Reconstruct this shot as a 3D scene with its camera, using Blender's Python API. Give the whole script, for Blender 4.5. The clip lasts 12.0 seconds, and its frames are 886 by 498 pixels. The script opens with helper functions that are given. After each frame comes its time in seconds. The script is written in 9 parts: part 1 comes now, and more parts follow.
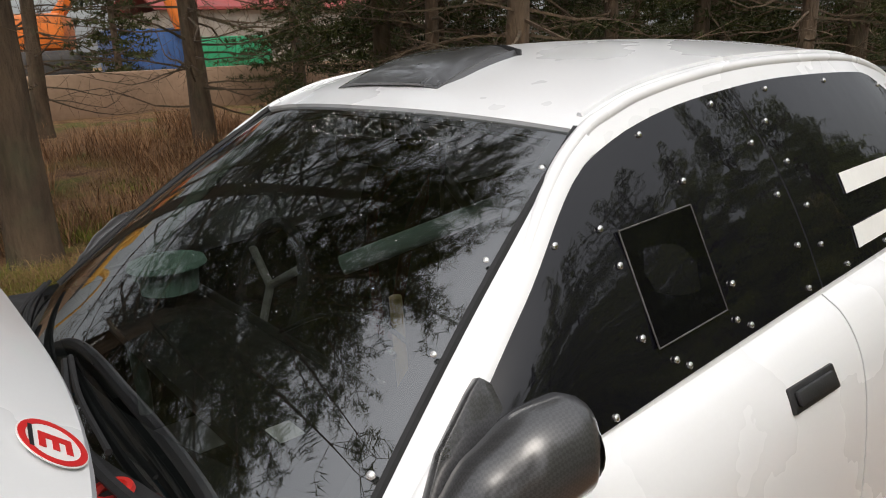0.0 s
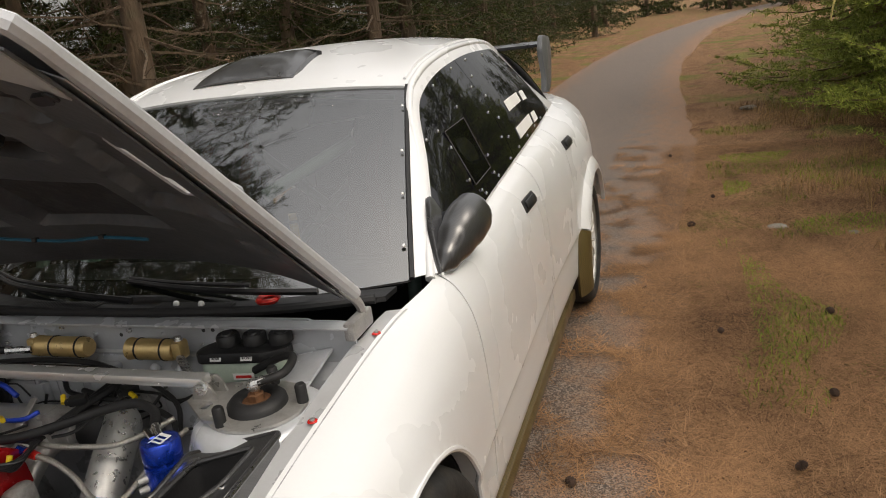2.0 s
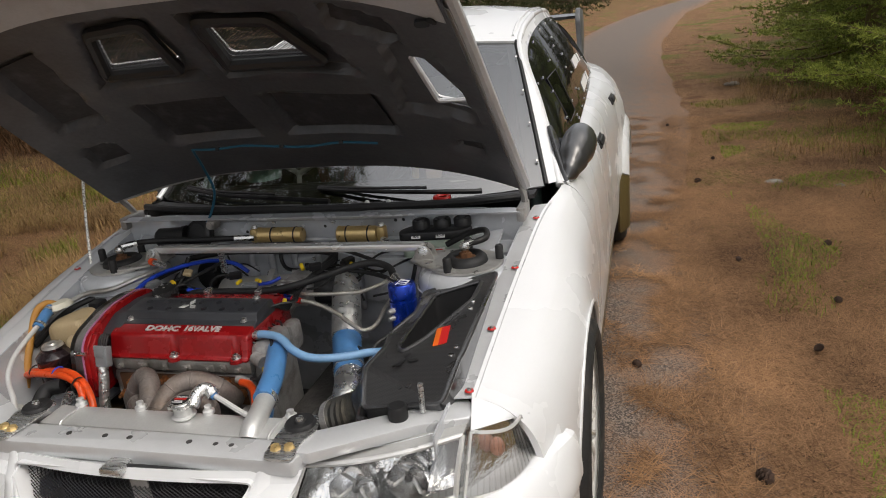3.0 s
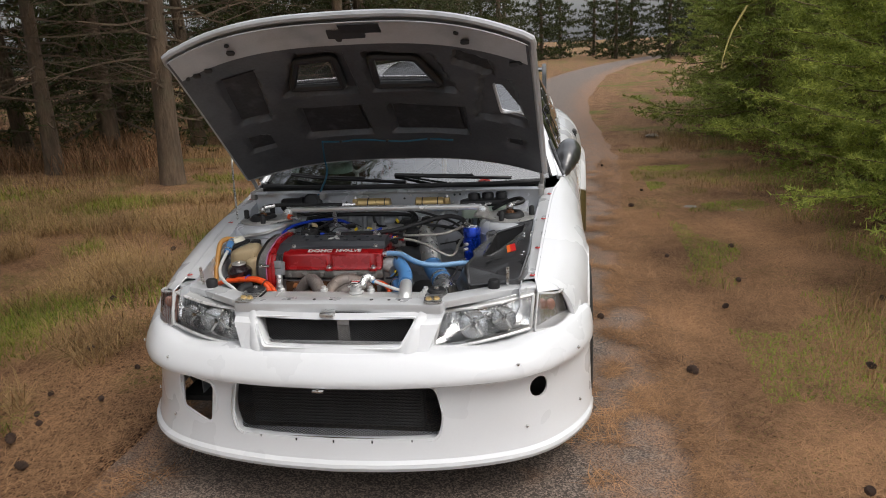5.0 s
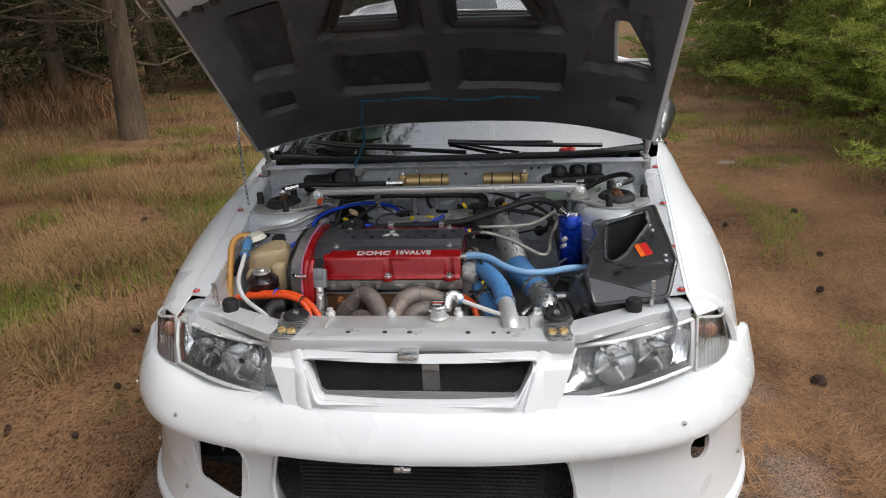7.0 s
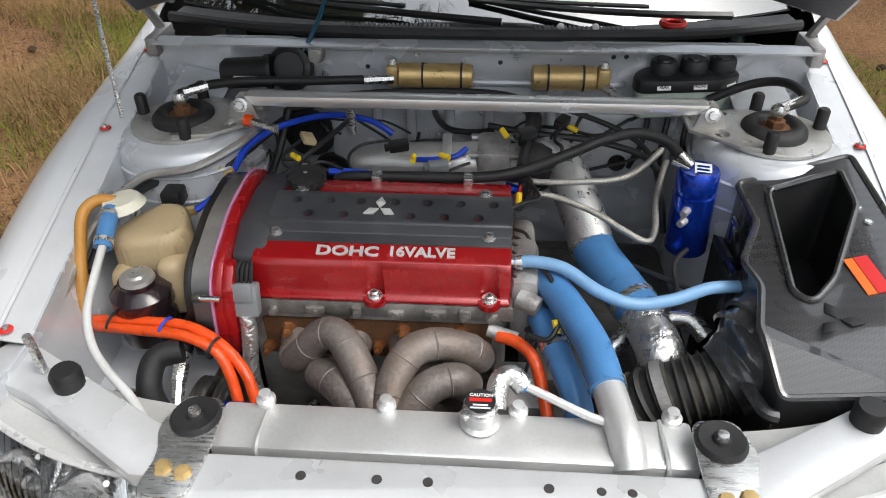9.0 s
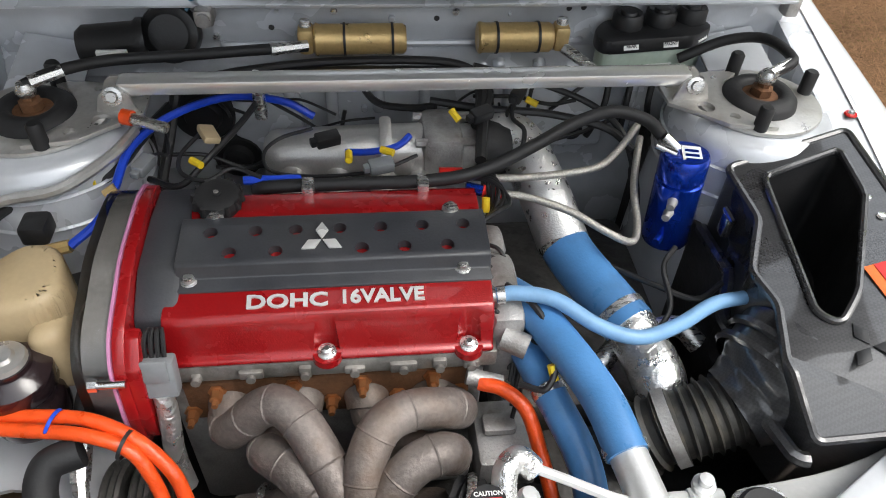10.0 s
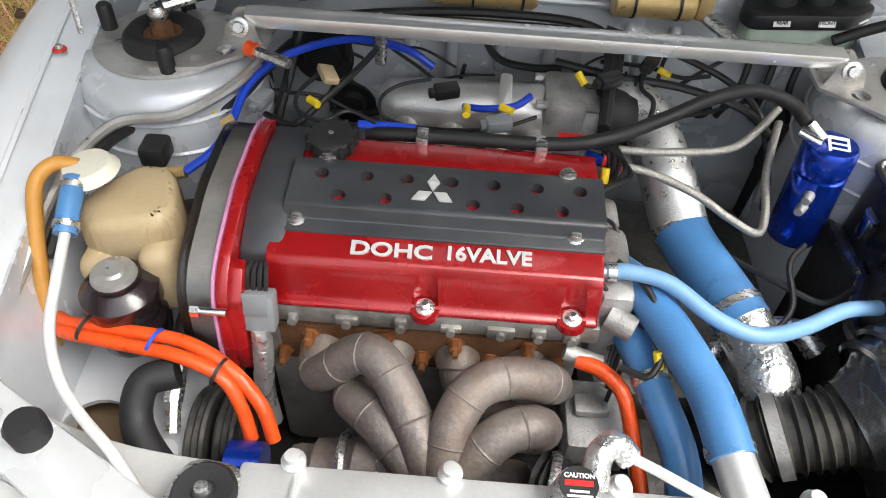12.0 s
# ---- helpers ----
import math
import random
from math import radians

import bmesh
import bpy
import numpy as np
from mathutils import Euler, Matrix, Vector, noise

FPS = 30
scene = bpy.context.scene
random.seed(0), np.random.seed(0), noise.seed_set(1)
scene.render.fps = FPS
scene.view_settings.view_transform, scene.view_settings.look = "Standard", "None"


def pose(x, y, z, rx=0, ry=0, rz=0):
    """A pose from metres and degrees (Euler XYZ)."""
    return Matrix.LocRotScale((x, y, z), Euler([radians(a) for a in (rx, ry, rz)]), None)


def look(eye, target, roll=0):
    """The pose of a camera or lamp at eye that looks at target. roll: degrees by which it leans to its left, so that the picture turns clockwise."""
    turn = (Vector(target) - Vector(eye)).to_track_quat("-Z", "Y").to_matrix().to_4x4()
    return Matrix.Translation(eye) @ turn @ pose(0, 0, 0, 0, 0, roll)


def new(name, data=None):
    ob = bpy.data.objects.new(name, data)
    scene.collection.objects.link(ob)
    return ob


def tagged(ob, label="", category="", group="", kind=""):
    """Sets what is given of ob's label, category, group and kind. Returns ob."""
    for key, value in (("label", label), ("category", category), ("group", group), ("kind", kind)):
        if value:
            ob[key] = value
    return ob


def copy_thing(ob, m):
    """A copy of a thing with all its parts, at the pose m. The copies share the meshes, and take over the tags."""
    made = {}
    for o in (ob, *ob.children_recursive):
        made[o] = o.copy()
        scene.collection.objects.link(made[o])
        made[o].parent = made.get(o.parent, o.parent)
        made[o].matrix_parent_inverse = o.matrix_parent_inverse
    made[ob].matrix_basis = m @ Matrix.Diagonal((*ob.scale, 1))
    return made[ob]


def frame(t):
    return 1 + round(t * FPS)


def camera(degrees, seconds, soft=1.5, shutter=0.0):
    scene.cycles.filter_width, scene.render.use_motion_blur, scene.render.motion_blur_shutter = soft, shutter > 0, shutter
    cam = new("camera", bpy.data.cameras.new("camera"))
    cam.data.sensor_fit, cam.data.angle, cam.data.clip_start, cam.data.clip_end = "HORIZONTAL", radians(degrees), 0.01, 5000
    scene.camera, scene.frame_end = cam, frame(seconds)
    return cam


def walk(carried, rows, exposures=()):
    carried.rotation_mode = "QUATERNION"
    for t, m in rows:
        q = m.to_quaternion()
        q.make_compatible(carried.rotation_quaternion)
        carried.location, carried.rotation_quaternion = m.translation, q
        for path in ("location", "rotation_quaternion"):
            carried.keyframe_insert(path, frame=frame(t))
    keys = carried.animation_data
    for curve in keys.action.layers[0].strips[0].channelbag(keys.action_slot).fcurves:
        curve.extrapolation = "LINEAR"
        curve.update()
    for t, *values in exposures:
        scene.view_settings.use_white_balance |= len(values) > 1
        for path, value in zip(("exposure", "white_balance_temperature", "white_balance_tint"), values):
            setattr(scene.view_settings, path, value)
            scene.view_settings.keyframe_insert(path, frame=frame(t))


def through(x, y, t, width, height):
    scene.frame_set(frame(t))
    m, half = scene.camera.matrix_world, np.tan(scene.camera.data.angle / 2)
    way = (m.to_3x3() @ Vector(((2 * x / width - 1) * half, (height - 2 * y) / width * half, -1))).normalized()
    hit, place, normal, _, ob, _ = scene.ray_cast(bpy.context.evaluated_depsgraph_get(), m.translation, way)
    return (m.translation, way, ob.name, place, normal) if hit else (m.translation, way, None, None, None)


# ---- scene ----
cam = camera(63.5, 12.0, 1.0)
PATH = [
    (0, (1.284, 0.169, 1.419), (-0.228, 1.363, 0.884), -2.7),
    (0.5, (1.34, -0.023, 1.448), (0.209, 1.509, 0.84), -3.0),
    (1, (1.404, -0.292, 1.451), (0.525, 1.402, 0.852), -3.3),
    (1.5, (1.342, -0.629, 1.467), (0.633, 1.169, 0.954), -4.9),
    (2, (1.303, -0.996, 1.457), (0.666, 0.802, 0.856), -7.2),
    (2.5, (1.199, -1.345, 1.469), (0.571, 0.43, 0.795), -6.4),
    (3, (0.991, -1.677, 1.467), (0.443, 0.13, 0.809), -6.3),
    (3.5, (0.975, -2.042, 1.461), (0.474, -0.197, 0.873), -4.9),
    (3.7, (0.956, -2.159, 1.468), (0.468, -0.31, 0.884), -4.9),
    (5.3, (0.716, -2.88, 1.501), (0.406, -0.974, 0.978), -2.5),
    (5.5, (0.688, -2.879, 1.504), (0.385, -0.969, 0.993), -2.3),
    (6, (0.468, -2.744, 1.506), (0.189, -0.83, 0.998), -3.0),
    (6.5, (0.316, -2.518, 1.474), (0.072, -0.638, 0.835), -3.0),
    (7, (0.252, -2.167, 1.471), (0.023, -0.306, 0.775), -3.0),
    (7.2, (0.217, -2.047, 1.471), (0.005, -0.199, 0.735), -2.9),
    (8.8, (0.069, -1.239, 1.408), (-0.097, 0.428, 0.316), -1.9),
    (9, (0.033, -1.161, 1.407), (-0.086, 0.444, 0.219), -0.6),
    (9.5, (-0.078, -0.97, 1.404), (0.05, 0.463, 0.015), 2.8),
    (10, (-0.076, -0.881, 1.408), (0.128, 0.535, 0.01), 3.4),
    (10.5, (-0.038, -0.853, 1.407), (0.159, 0.562, 0.007), 4.0),
    (11, (-0.041, -0.849, 1.399), (0.08, 0.56, -0.015), 3.3),
    (11.5, (-0.061, -0.853, 1.388), (-0.056, 0.509, -0.077), 2.9),
    (12, (-0.106, -0.864, 1.374), (-0.13, 0.498, -0.091), 3.6),
]
walk(cam, [(t, look(eye, target, roll)) for t, eye, target, roll in PATH], exposures=[(0, -0.50, 6800, 10), (1.0, -0.66, 7300, 10), (2.0, -0.56, 7300, 10), (3.0, -0.58, 6900, 10), (3.5, -0.46, 6700, 10), (5.5, -0.50, 6600, 10), (7.2, -0.38, 6500, 9), (9.0, 0.04, 6500, 8), (9.6, 0.05, 6500, 8), (10.5, 0.54, 6500, 7), (11.2, 0.70, 6600, 7), (12.0, 0.55, 6600, 7)])

# ---- daylight: a bright overcast sky and a broad, weak sun ----
world = bpy.data.worlds.new("overcast_sky")
scene.world = world
world.use_nodes = True
wn, wl = world.node_tree.nodes, world.node_tree.links
wn.clear()
w_out = wn.new("ShaderNodeOutputWorld")
w_bg = wn.new("ShaderNodeBackground")
w_sky = wn.new("ShaderNodeTexSky")
w_sky.sky_type = "NISHITA"
w_sky.sun_disc = False
w_sky.sun_elevation, w_sky.sun_rotation = radians(54), radians(113)
w_sky.dust_density, w_sky.air_density = 4.0, 1.0
w_hue = wn.new("ShaderNodeHueSaturation")
w_hue.inputs["Saturation"].default_value = 0.36
w_bg.inputs["Strength"].default_value = 0.15
wl.new(w_sky.outputs[0], w_hue.inputs["Color"])
# an overcast sky is brightest overhead
w_tc, w_sep, w_mr, w_mul = wn.new("ShaderNodeTexCoord"), wn.new("ShaderNodeSeparateXYZ"), wn.new("ShaderNodeMapRange"), wn.new("ShaderNodeVectorMath")
w_mul.operation = "SCALE"
w_mr.inputs["To Min"].default_value, w_mr.inputs["To Max"].default_value = 0.95, 3.5
wl.new(w_tc.outputs["Generated"], w_sep.inputs[0])
wl.new(w_sep.outputs[2], w_mr.inputs["Value"])
w_veil = wn.new("ShaderNodeMix")
w_veil.data_type = "RGBA"
w_veil.inputs[0].default_value = 0.38
w_veil.inputs[7].default_value = (3.75, 3.9, 4.15, 1)
wl.new(w_hue.outputs[0], w_veil.inputs[6])
wl.new(w_veil.outputs[2], w_mul.inputs[0])
wl.new(w_mr.outputs[0], w_mul.inputs["Scale"])
wl.new(w_mul.outputs[0], w_bg.inputs["Color"])
wl.new(w_bg.outputs[0], w_out.inputs["Surface"])

sun_data = bpy.data.lights.new("sun", "SUN")
sun_data.energy, sun_data.angle, sun_data.color = 0.8, radians(30), (1.0, 0.97, 0.93)
sun = new("sun", sun_data)
sun.matrix_world = look((6, -2.5, 9), (0, 0, 0))


# ---- materials ----
def mat(name, color, rough=0.5, metal=0.0, var=0.12, scale=14.0, bump=0.0, bscale=160.0, coat=0.0, dirt=None, dirt_amount=0.0, dirt_scale=5.0, rvar=0.1, spec=0.5, aniso=None, random_tint=0.0):
    """A painted, cast or moulded surface: colour with broad and fine variation, uneven gloss and fine relief."""
    m = bpy.data.materials.new(name)
    m.use_nodes = True
    n, l = m.node_tree.nodes, m.node_tree.links
    b = n["Principled BSDF"]
    b.inputs["Metallic"].default_value = metal
    b.inputs["Specular IOR Level"].default_value = spec
    b.inputs["Coat Weight"].default_value = coat
    b.inputs["Coat Roughness"].default_value = 0.05
    tc = n.new("ShaderNodeTexCoord")
    mp = n.new("ShaderNodeMapping")
    if aniso:
        mp.inputs["Scale"].default_value = aniso
    l.new(tc.outputs["Object"], mp.inputs["Vector"])
    big, fine = n.new("ShaderNodeTexNoise"), n.new("ShaderNodeTexNoise")
    for node, s in ((big, scale), (fine, bscale)):
        node.inputs["Scale"].default_value = s
        node.inputs["Detail"].default_value = 4.0
        l.new(mp.outputs[0], node.inputs["Vector"])
    add = n.new("ShaderNodeMath")
    add.operation = "MULTIPLY_ADD"
    l.new(fine.outputs["Fac"], add.inputs[0])
    add.inputs[1].default_value = 0.45
    l.new(big.outputs["Fac"], add.inputs[2])
    ramp = n.new("ShaderNodeMapRange")
    ramp.inputs["From Min"].default_value, ramp.inputs["From Max"].default_value = 0.45, 1.0
    ramp.inputs["To Min"].default_value, ramp.inputs["To Max"].default_value = 1 - var, 1 + var
    l.new(add.outputs[0], ramp.inputs["Value"])
    mul = n.new("ShaderNodeVectorMath")
    mul.operation = "SCALE"
    mul.inputs[0].default_value = color
    l.new(ramp.outputs[0], mul.inputs["Scale"])
    out = mul.outputs[0]
    if random_tint:
        info = n.new("ShaderNodeObjectInfo")
        tr = n.new("ShaderNodeMapRange")
        tr.inputs["To Min"].default_value, tr.inputs["To Max"].default_value = 1 - random_tint, 1 + random_tint
        l.new(info.outputs["Random"], tr.inputs["Value"])
        m2 = n.new("ShaderNodeVectorMath")
        m2.operation = "SCALE"
        l.new(out, m2.inputs[0])
        l.new(tr.outputs[0], m2.inputs["Scale"])
        out = m2.outputs[0]
    if dirt:
        dn = n.new("ShaderNodeTexNoise")
        dn.inputs["Scale"].default_value, dn.inputs["Detail"].default_value = dirt_scale, 8.0
        l.new(tc.outputs["Object"], dn.inputs["Vector"])
        dr = n.new("ShaderNodeMapRange")
        dr.inputs["From Min"].default_value, dr.inputs["From Max"].default_value = 0.5, 0.72
        dr.inputs["To Max"].default_value = dirt_amount
        l.new(dn.outputs["Fac"], dr.inputs["Value"])
        mix = n.new("ShaderNodeMix")
        mix.data_type = "RGBA"
        l.new(dr.outputs[0], mix.inputs[0])
        l.new(out, mix.inputs[6])
        mix.inputs[7].default_value = (*dirt, 1)
        out = mix.outputs[2]
    l.new(out, b.inputs["Base Color"])
    rr = n.new("ShaderNodeMapRange")
    rr.inputs["From Min"].default_value, rr.inputs["From Max"].default_value = 0.3, 0.7
    rr.inputs["To Min"].default_value, rr.inputs["To Max"].default_value = max(0.0, rough - rvar), min(1.0, rough + rvar)
    l.new(big.outputs["Fac"], rr.inputs["Value"])
    l.new(rr.outputs[0], b.inputs["Roughness"])
    if bump:
        bp = n.new("ShaderNodeBump")
        bp.inputs["Strength"].default_value = 1.0
        bp.inputs["Distance"].default_value = bump
        l.new(fine.outputs["Fac"], bp.inputs["Height"])
        l.new(bp.outputs[0], b.inputs["Normal"])
    return m


def glass_mat(name, color, rough=0.0, ior=1.5):
    """Thin clear pane: lets light through and mirrors its surroundings by Fresnel."""
    m = bpy.data.materials.new(name)
    m.use_nodes = True
    n, l = m.node_tree.nodes, m.node_tree.links
    n.remove(n["Principled BSDF"])
    tr, gl, mx, fr = n.new("ShaderNodeBsdfTransparent"), n.new("ShaderNodeBsdfGlossy"), n.new("ShaderNodeMixShader"), n.new("ShaderNodeFresnel")
    tr.inputs["Color"].default_value = (*color, 1)
    gl.inputs["Roughness"].default_value = rough
    fr.inputs["IOR"].default_value = ior
    l.new(fr.outputs[0], mx.inputs[0])
    l.new(tr.outputs[0], mx.inputs[1])
    l.new(gl.outputs[0], mx.inputs[2])
    l.new(mx.outputs[0], n["Material Output"].inputs["Surface"])
    return m


def weave_mat(name, color, cell=0.004, rough=0.3, tilt=0.7, contrast=0.5, coat=0.4):
    """Twill-woven carbon or aramid cloth under resin."""
    m = mat(name, color, rough, 0.0, 0.15, 9.0, coat=coat)
    n, l = m.node_tree.nodes, m.node_tree.links
    b = n["Principled BSDF"]
    tc = n.new("ShaderNodeTexCoord")
    mp = n.new("ShaderNodeMapping")
    mp.inputs["Rotation"].default_value = (tilt, tilt * 0.6, 0.78)
    mp.inputs["Scale"].default_value = (1 / cell,) * 3
    ck = n.new("ShaderNodeTexChecker")
    ck.inputs["Scale"].default_value = 1.0
    ck.inputs["Color1"].default_value = (1, 1, 1, 1)
    ck.inputs["Color2"].default_value = (1 - contrast,) * 3 + (1,)
    l.new(tc.outputs["Object"], mp.inputs[0])
    l.new(mp.outputs[0], ck.inputs["Vector"])
    base = b.inputs["Base Color"].links[0].from_socket
    mx = n.new("ShaderNodeMix")
    mx.data_type, mx.blend_type = "RGBA", "MULTIPLY"
    mx.inputs[0].default_value = 1.0
    l.new(base, mx.inputs[6])
    l.new(ck.outputs["Color"], mx.inputs[7])
    l.new(mx.outputs[2], b.inputs["Base Color"])
    return m


def leaf_mat(name, dark, light, rough=0.6, through=0.25):
    """Needles and blades: each piece takes its own tint between two colours and lets some light through."""
    m = bpy.data.materials.new(name)
    m.use_nodes = True
    n, l = m.node_tree.nodes, m.node_tree.links
    b = n["Principled BSDF"]
    b.inputs["Roughness"].default_value = rough
    b.inputs["Specular IOR Level"].default_value = 0.25
    geo, tc, no = n.new("ShaderNodeNewGeometry"), n.new("ShaderNodeTexCoord"), n.new("ShaderNodeTexNoise")
    no.inputs["Scale"].default_value = 1.6
    l.new(tc.outputs["Object"], no.inputs["Vector"])
    av = n.new("ShaderNodeMath")
    av.operation = "MULTIPLY_ADD"
    l.new(geo.outputs["Random Per Island"], av.inputs[0])
    av.inputs[1].default_value = 0.6
    l.new(no.outputs["Fac"], av.inputs[2])
    sub = n.new("ShaderNodeMath")
    sub.operation = "SUBTRACT"
    sub.use_clamp = True
    l.new(av.outputs[0], sub.inputs[0])
    sub.inputs[1].default_value = 0.3
    mx = n.new("ShaderNodeMix")
    mx.data_type = "RGBA"
    l.new(sub.outputs[0], mx.inputs[0])
    mx.inputs[6].default_value, mx.inputs[7].default_value = (*dark, 1), (*light, 1)
    l.new(mx.outputs[2], b.inputs["Base Color"])
    tl, ms = n.new("ShaderNodeBsdfTranslucent"), n.new("ShaderNodeMixShader")
    ms.inputs[0].default_value = through
    l.new(mx.outputs[2], tl.inputs["Color"])
    l.new(b.outputs[0], ms.inputs[1])
    l.new(tl.outputs[0], ms.inputs[2])
    l.new(ms.outputs[0], n["Material Output"].inputs["Surface"])
    return m


def ground_mat():
    """Forest floor: pine-needle litter, damp dark soil, moss and thin grass in patches."""
    m = bpy.data.materials.new("forest_floor")
    m.use_nodes = True
    n, l = m.node_tree.nodes, m.node_tree.links
    b = n["Principled BSDF"]
    b.inputs["Roughness"].default_value = 0.92
    b.inputs["Specular IOR Level"].default_value = 0.15
    tc = n.new("ShaderNodeTexCoord")

    def noise_at(scale, detail, stretch=None):
        t = n.new("ShaderNodeTexNoise")
        t.inputs["Scale"].default_value, t.inputs["Detail"].default_value = scale, detail
        if stretch:
            mp = n.new("ShaderNodeMapping")
            mp.inputs["Scale"].default_value = stretch
            mp.inputs["Rotation"].default_value = (0, 0, 0.6)
            l.new(tc.outputs["Object"], mp.inputs[0])
            l.new(mp.outputs[0], t.inputs["Vector"])
        else:
            l.new(tc.outputs["Object"], t.inputs["Vector"])
        return t.outputs["Fac"]

    def blend(fac, lo, hi, a, c):
        r = n.new("ShaderNodeMapRange")
        r.inputs["From Min"].default_value, r.inputs["From Max"].default_value = lo, hi
        l.new(fac, r.inputs["Value"])
        mx = n.new("ShaderNodeMix")
        mx.data_type = "RGBA"
        l.new(r.outputs[0], mx.inputs[0])
        for sock, v in ((mx.inputs[6], a), (mx.inputs[7], c)):
            if isinstance(v, tuple):
                sock.default_value = (*v, 1)
            else:
                l.new(v, sock)
        return mx.outputs[2]

    # dark end of the litter tint also stands for shadows between needles
    litter = blend(noise_at(140, 8, (1, 0.35, 1)), 0.41, 0.60, (0.024, 0.011, 0.006), (0.42, 0.24, 0.125))
    litter = blend(noise_at(3.0, 9), 0.52, 0.74, litter, (0.085, 0.038, 0.022))
    green = blend(noise_at(50, 8), 0.38, 0.62, (0.022, 0.026, 0.007), (0.24, 0.22, 0.06))
    floor_col = blend(noise_at(0.9, 9), 0.52, 0.62, litter, green)
    l.new(floor_col, b.inputs["Base Color"])
    bp = n.new("ShaderNodeBump")
    bp.inputs["Distance"].default_value = 0.012
    bp.inputs["Strength"].default_value = 0.9
    l.new(noise_at(170, 8), bp.inputs["Height"])
    l.new(bp.outputs[0], b.inputs["Normal"])
    return m


def asphalt_mat():
    """Damp old asphalt with pale chippings and drifts of brown needles towards its edges."""
    m = bpy.data.materials.new("old_asphalt")
    m.use_nodes = True
    n, l = m.node_tree.nodes, m.node_tree.links
    b = n["Principled BSDF"]
    tc = n.new("ShaderNodeTexCoord")
    vo, dr, fi, uv = n.new("ShaderNodeTexVoronoi"), n.new("ShaderNodeTexNoise"), n.new("ShaderNodeTexNoise"), n.new("ShaderNodeUVMap")
    vo.inputs["Scale"].default_value = 190
    dr.inputs["Scale"].default_value, dr.inputs["Detail"].default_value = 6.0, 9
    fi.inputs["Scale"].default_value, fi.inputs["Detail"].default_value = 190, 8
    for t in (vo, dr, fi):
        l.new(tc.outputs["Object"], t.inputs["Vector"])
    rp = n.new("ShaderNodeValToRGB")
    rp.color_ramp.elements[0].color, rp.color_ramp.elements[1].color = (0.060, 0.046, 0.037, 1), (0.29, 0.225, 0.18, 1)
    rp.color_ramp.elements[0].position, rp.color_ramp.elements[1].position = 0.35, 0.95
    sx = n.new("ShaderNodeSeparateColor")
    l.new(vo.outputs["Color"], sx.inputs[0])
    l.new(sx.outputs[0], rp.inputs[0])
    # v runs from 0 on one edge of the road to 1 on the other
    sep = n.new("ShaderNodeSeparateXYZ")
    l.new(uv.outputs[0], sep.inputs[0])
    c1 = n.new("ShaderNodeMath")
    c1.operation = "SUBTRACT"
    l.new(sep.outputs[0], c1.inputs[0])
    c1.inputs[1].default_value = 0.45
    c2 = n.new("ShaderNodeMath")
    c2.operation = "ABSOLUTE"
    l.new(c1.outputs[0], c2.inputs[0])
    c3 = n.new("ShaderNodeMath")
    c3.operation = "MULTIPLY_ADD"
    l.new(c2.outputs[0], c3.inputs[0])
    c3.inputs[1].default_value = 1.6
    l.new(dr.outputs["Fac"], c3.inputs[2])
    c4 = n.new("ShaderNodeMapRange")
    c4.inputs["From Min"].default_value, c4.inputs["From Max"].default_value = 0.92, 1.34
    l.new(c3.outputs[0], c4.inputs["Value"])
    c5 = n.new("ShaderNodeMath")
    c5.operation = "MULTIPLY"
    c5.use_clamp = True
    l.new(c4.outputs[0], c5.inputs[0])
    cf = n.new("ShaderNodeMapRange")
    cf.inputs["From Min"].default_value, cf.inputs["From Max"].default_value = 0.3, 0.6
    cf.inputs["To Min"].default_value, cf.inputs["To Max"].default_value = 0.5, 1.3
    l.new(fi.outputs["Fac"], cf.inputs["Value"])
    l.new(cf.outputs[0], c5.inputs[1])
    ne = n.new("ShaderNodeValToRGB")
    ne.color_ramp.elements[0].color, ne.color_ramp.elements[1].color = (0.040, 0.020, 0.011, 1), (0.36, 0.20, 0.11, 1)
    ne.color_ramp.elements[0].position, ne.color_ramp.elements[1].position = 0.40, 0.60
    l.new(fi.outputs["Fac"], ne.inputs[0])
    mx = n.new("ShaderNodeMix")
    mx.data_type = "RGBA"
    l.new(c5.outputs[0], mx.inputs[0])
    l.new(rp.outputs[0], mx.inputs[6])
    l.new(ne.outputs[0], mx.inputs[7])
    l.new(mx.outputs[2], b.inputs["Base Color"])
    b.inputs["Roughness"].default_value = 0.78
    bp = n.new("ShaderNodeBump")
    bp.inputs["Distance"].default_value = 0.0015
    l.new(vo.outputs["Distance"], bp.inputs["Height"])
    l.new(bp.outputs[0], b.inputs["Normal"])
    return m


M_PAINT = mat("white_car_paint", (0.745, 0.755, 0.765), 0.28, 0.0, 0.02, 3.0, coat=0.6, dirt=(0.55, 0.53, 0.50), dirt_amount=0.01, dirt_scale=2.0, rvar=0.03)
M_BAY = mat("silver_bay_paint", (0.57, 0.59, 0.62), 0.24, 0.18, 0.10, 9.0, 0.0016, 30.0, coat=0.4, dirt=(0.26, 0.25, 0.24), dirt_amount=0.3, dirt_scale=7.0)
M_SLAM = mat("pale_silver_paint", (0.60, 0.61, 0.62), 0.32, 0.25, 0.05, 9.0, coat=0.3, dirt=(0.40, 0.39, 0.38), dirt_amount=0.3, dirt_scale=8.0)
M_STEEL = mat("brushed_alloy", (0.66, 0.66, 0.65), 0.28, 0.92, 0.10, 30.0, 0.0002, 240.0, aniso=(1, 8, 8), dirt=(0.25, 0.23, 0.20), dirt_amount=0.25, dirt_scale=14.0)
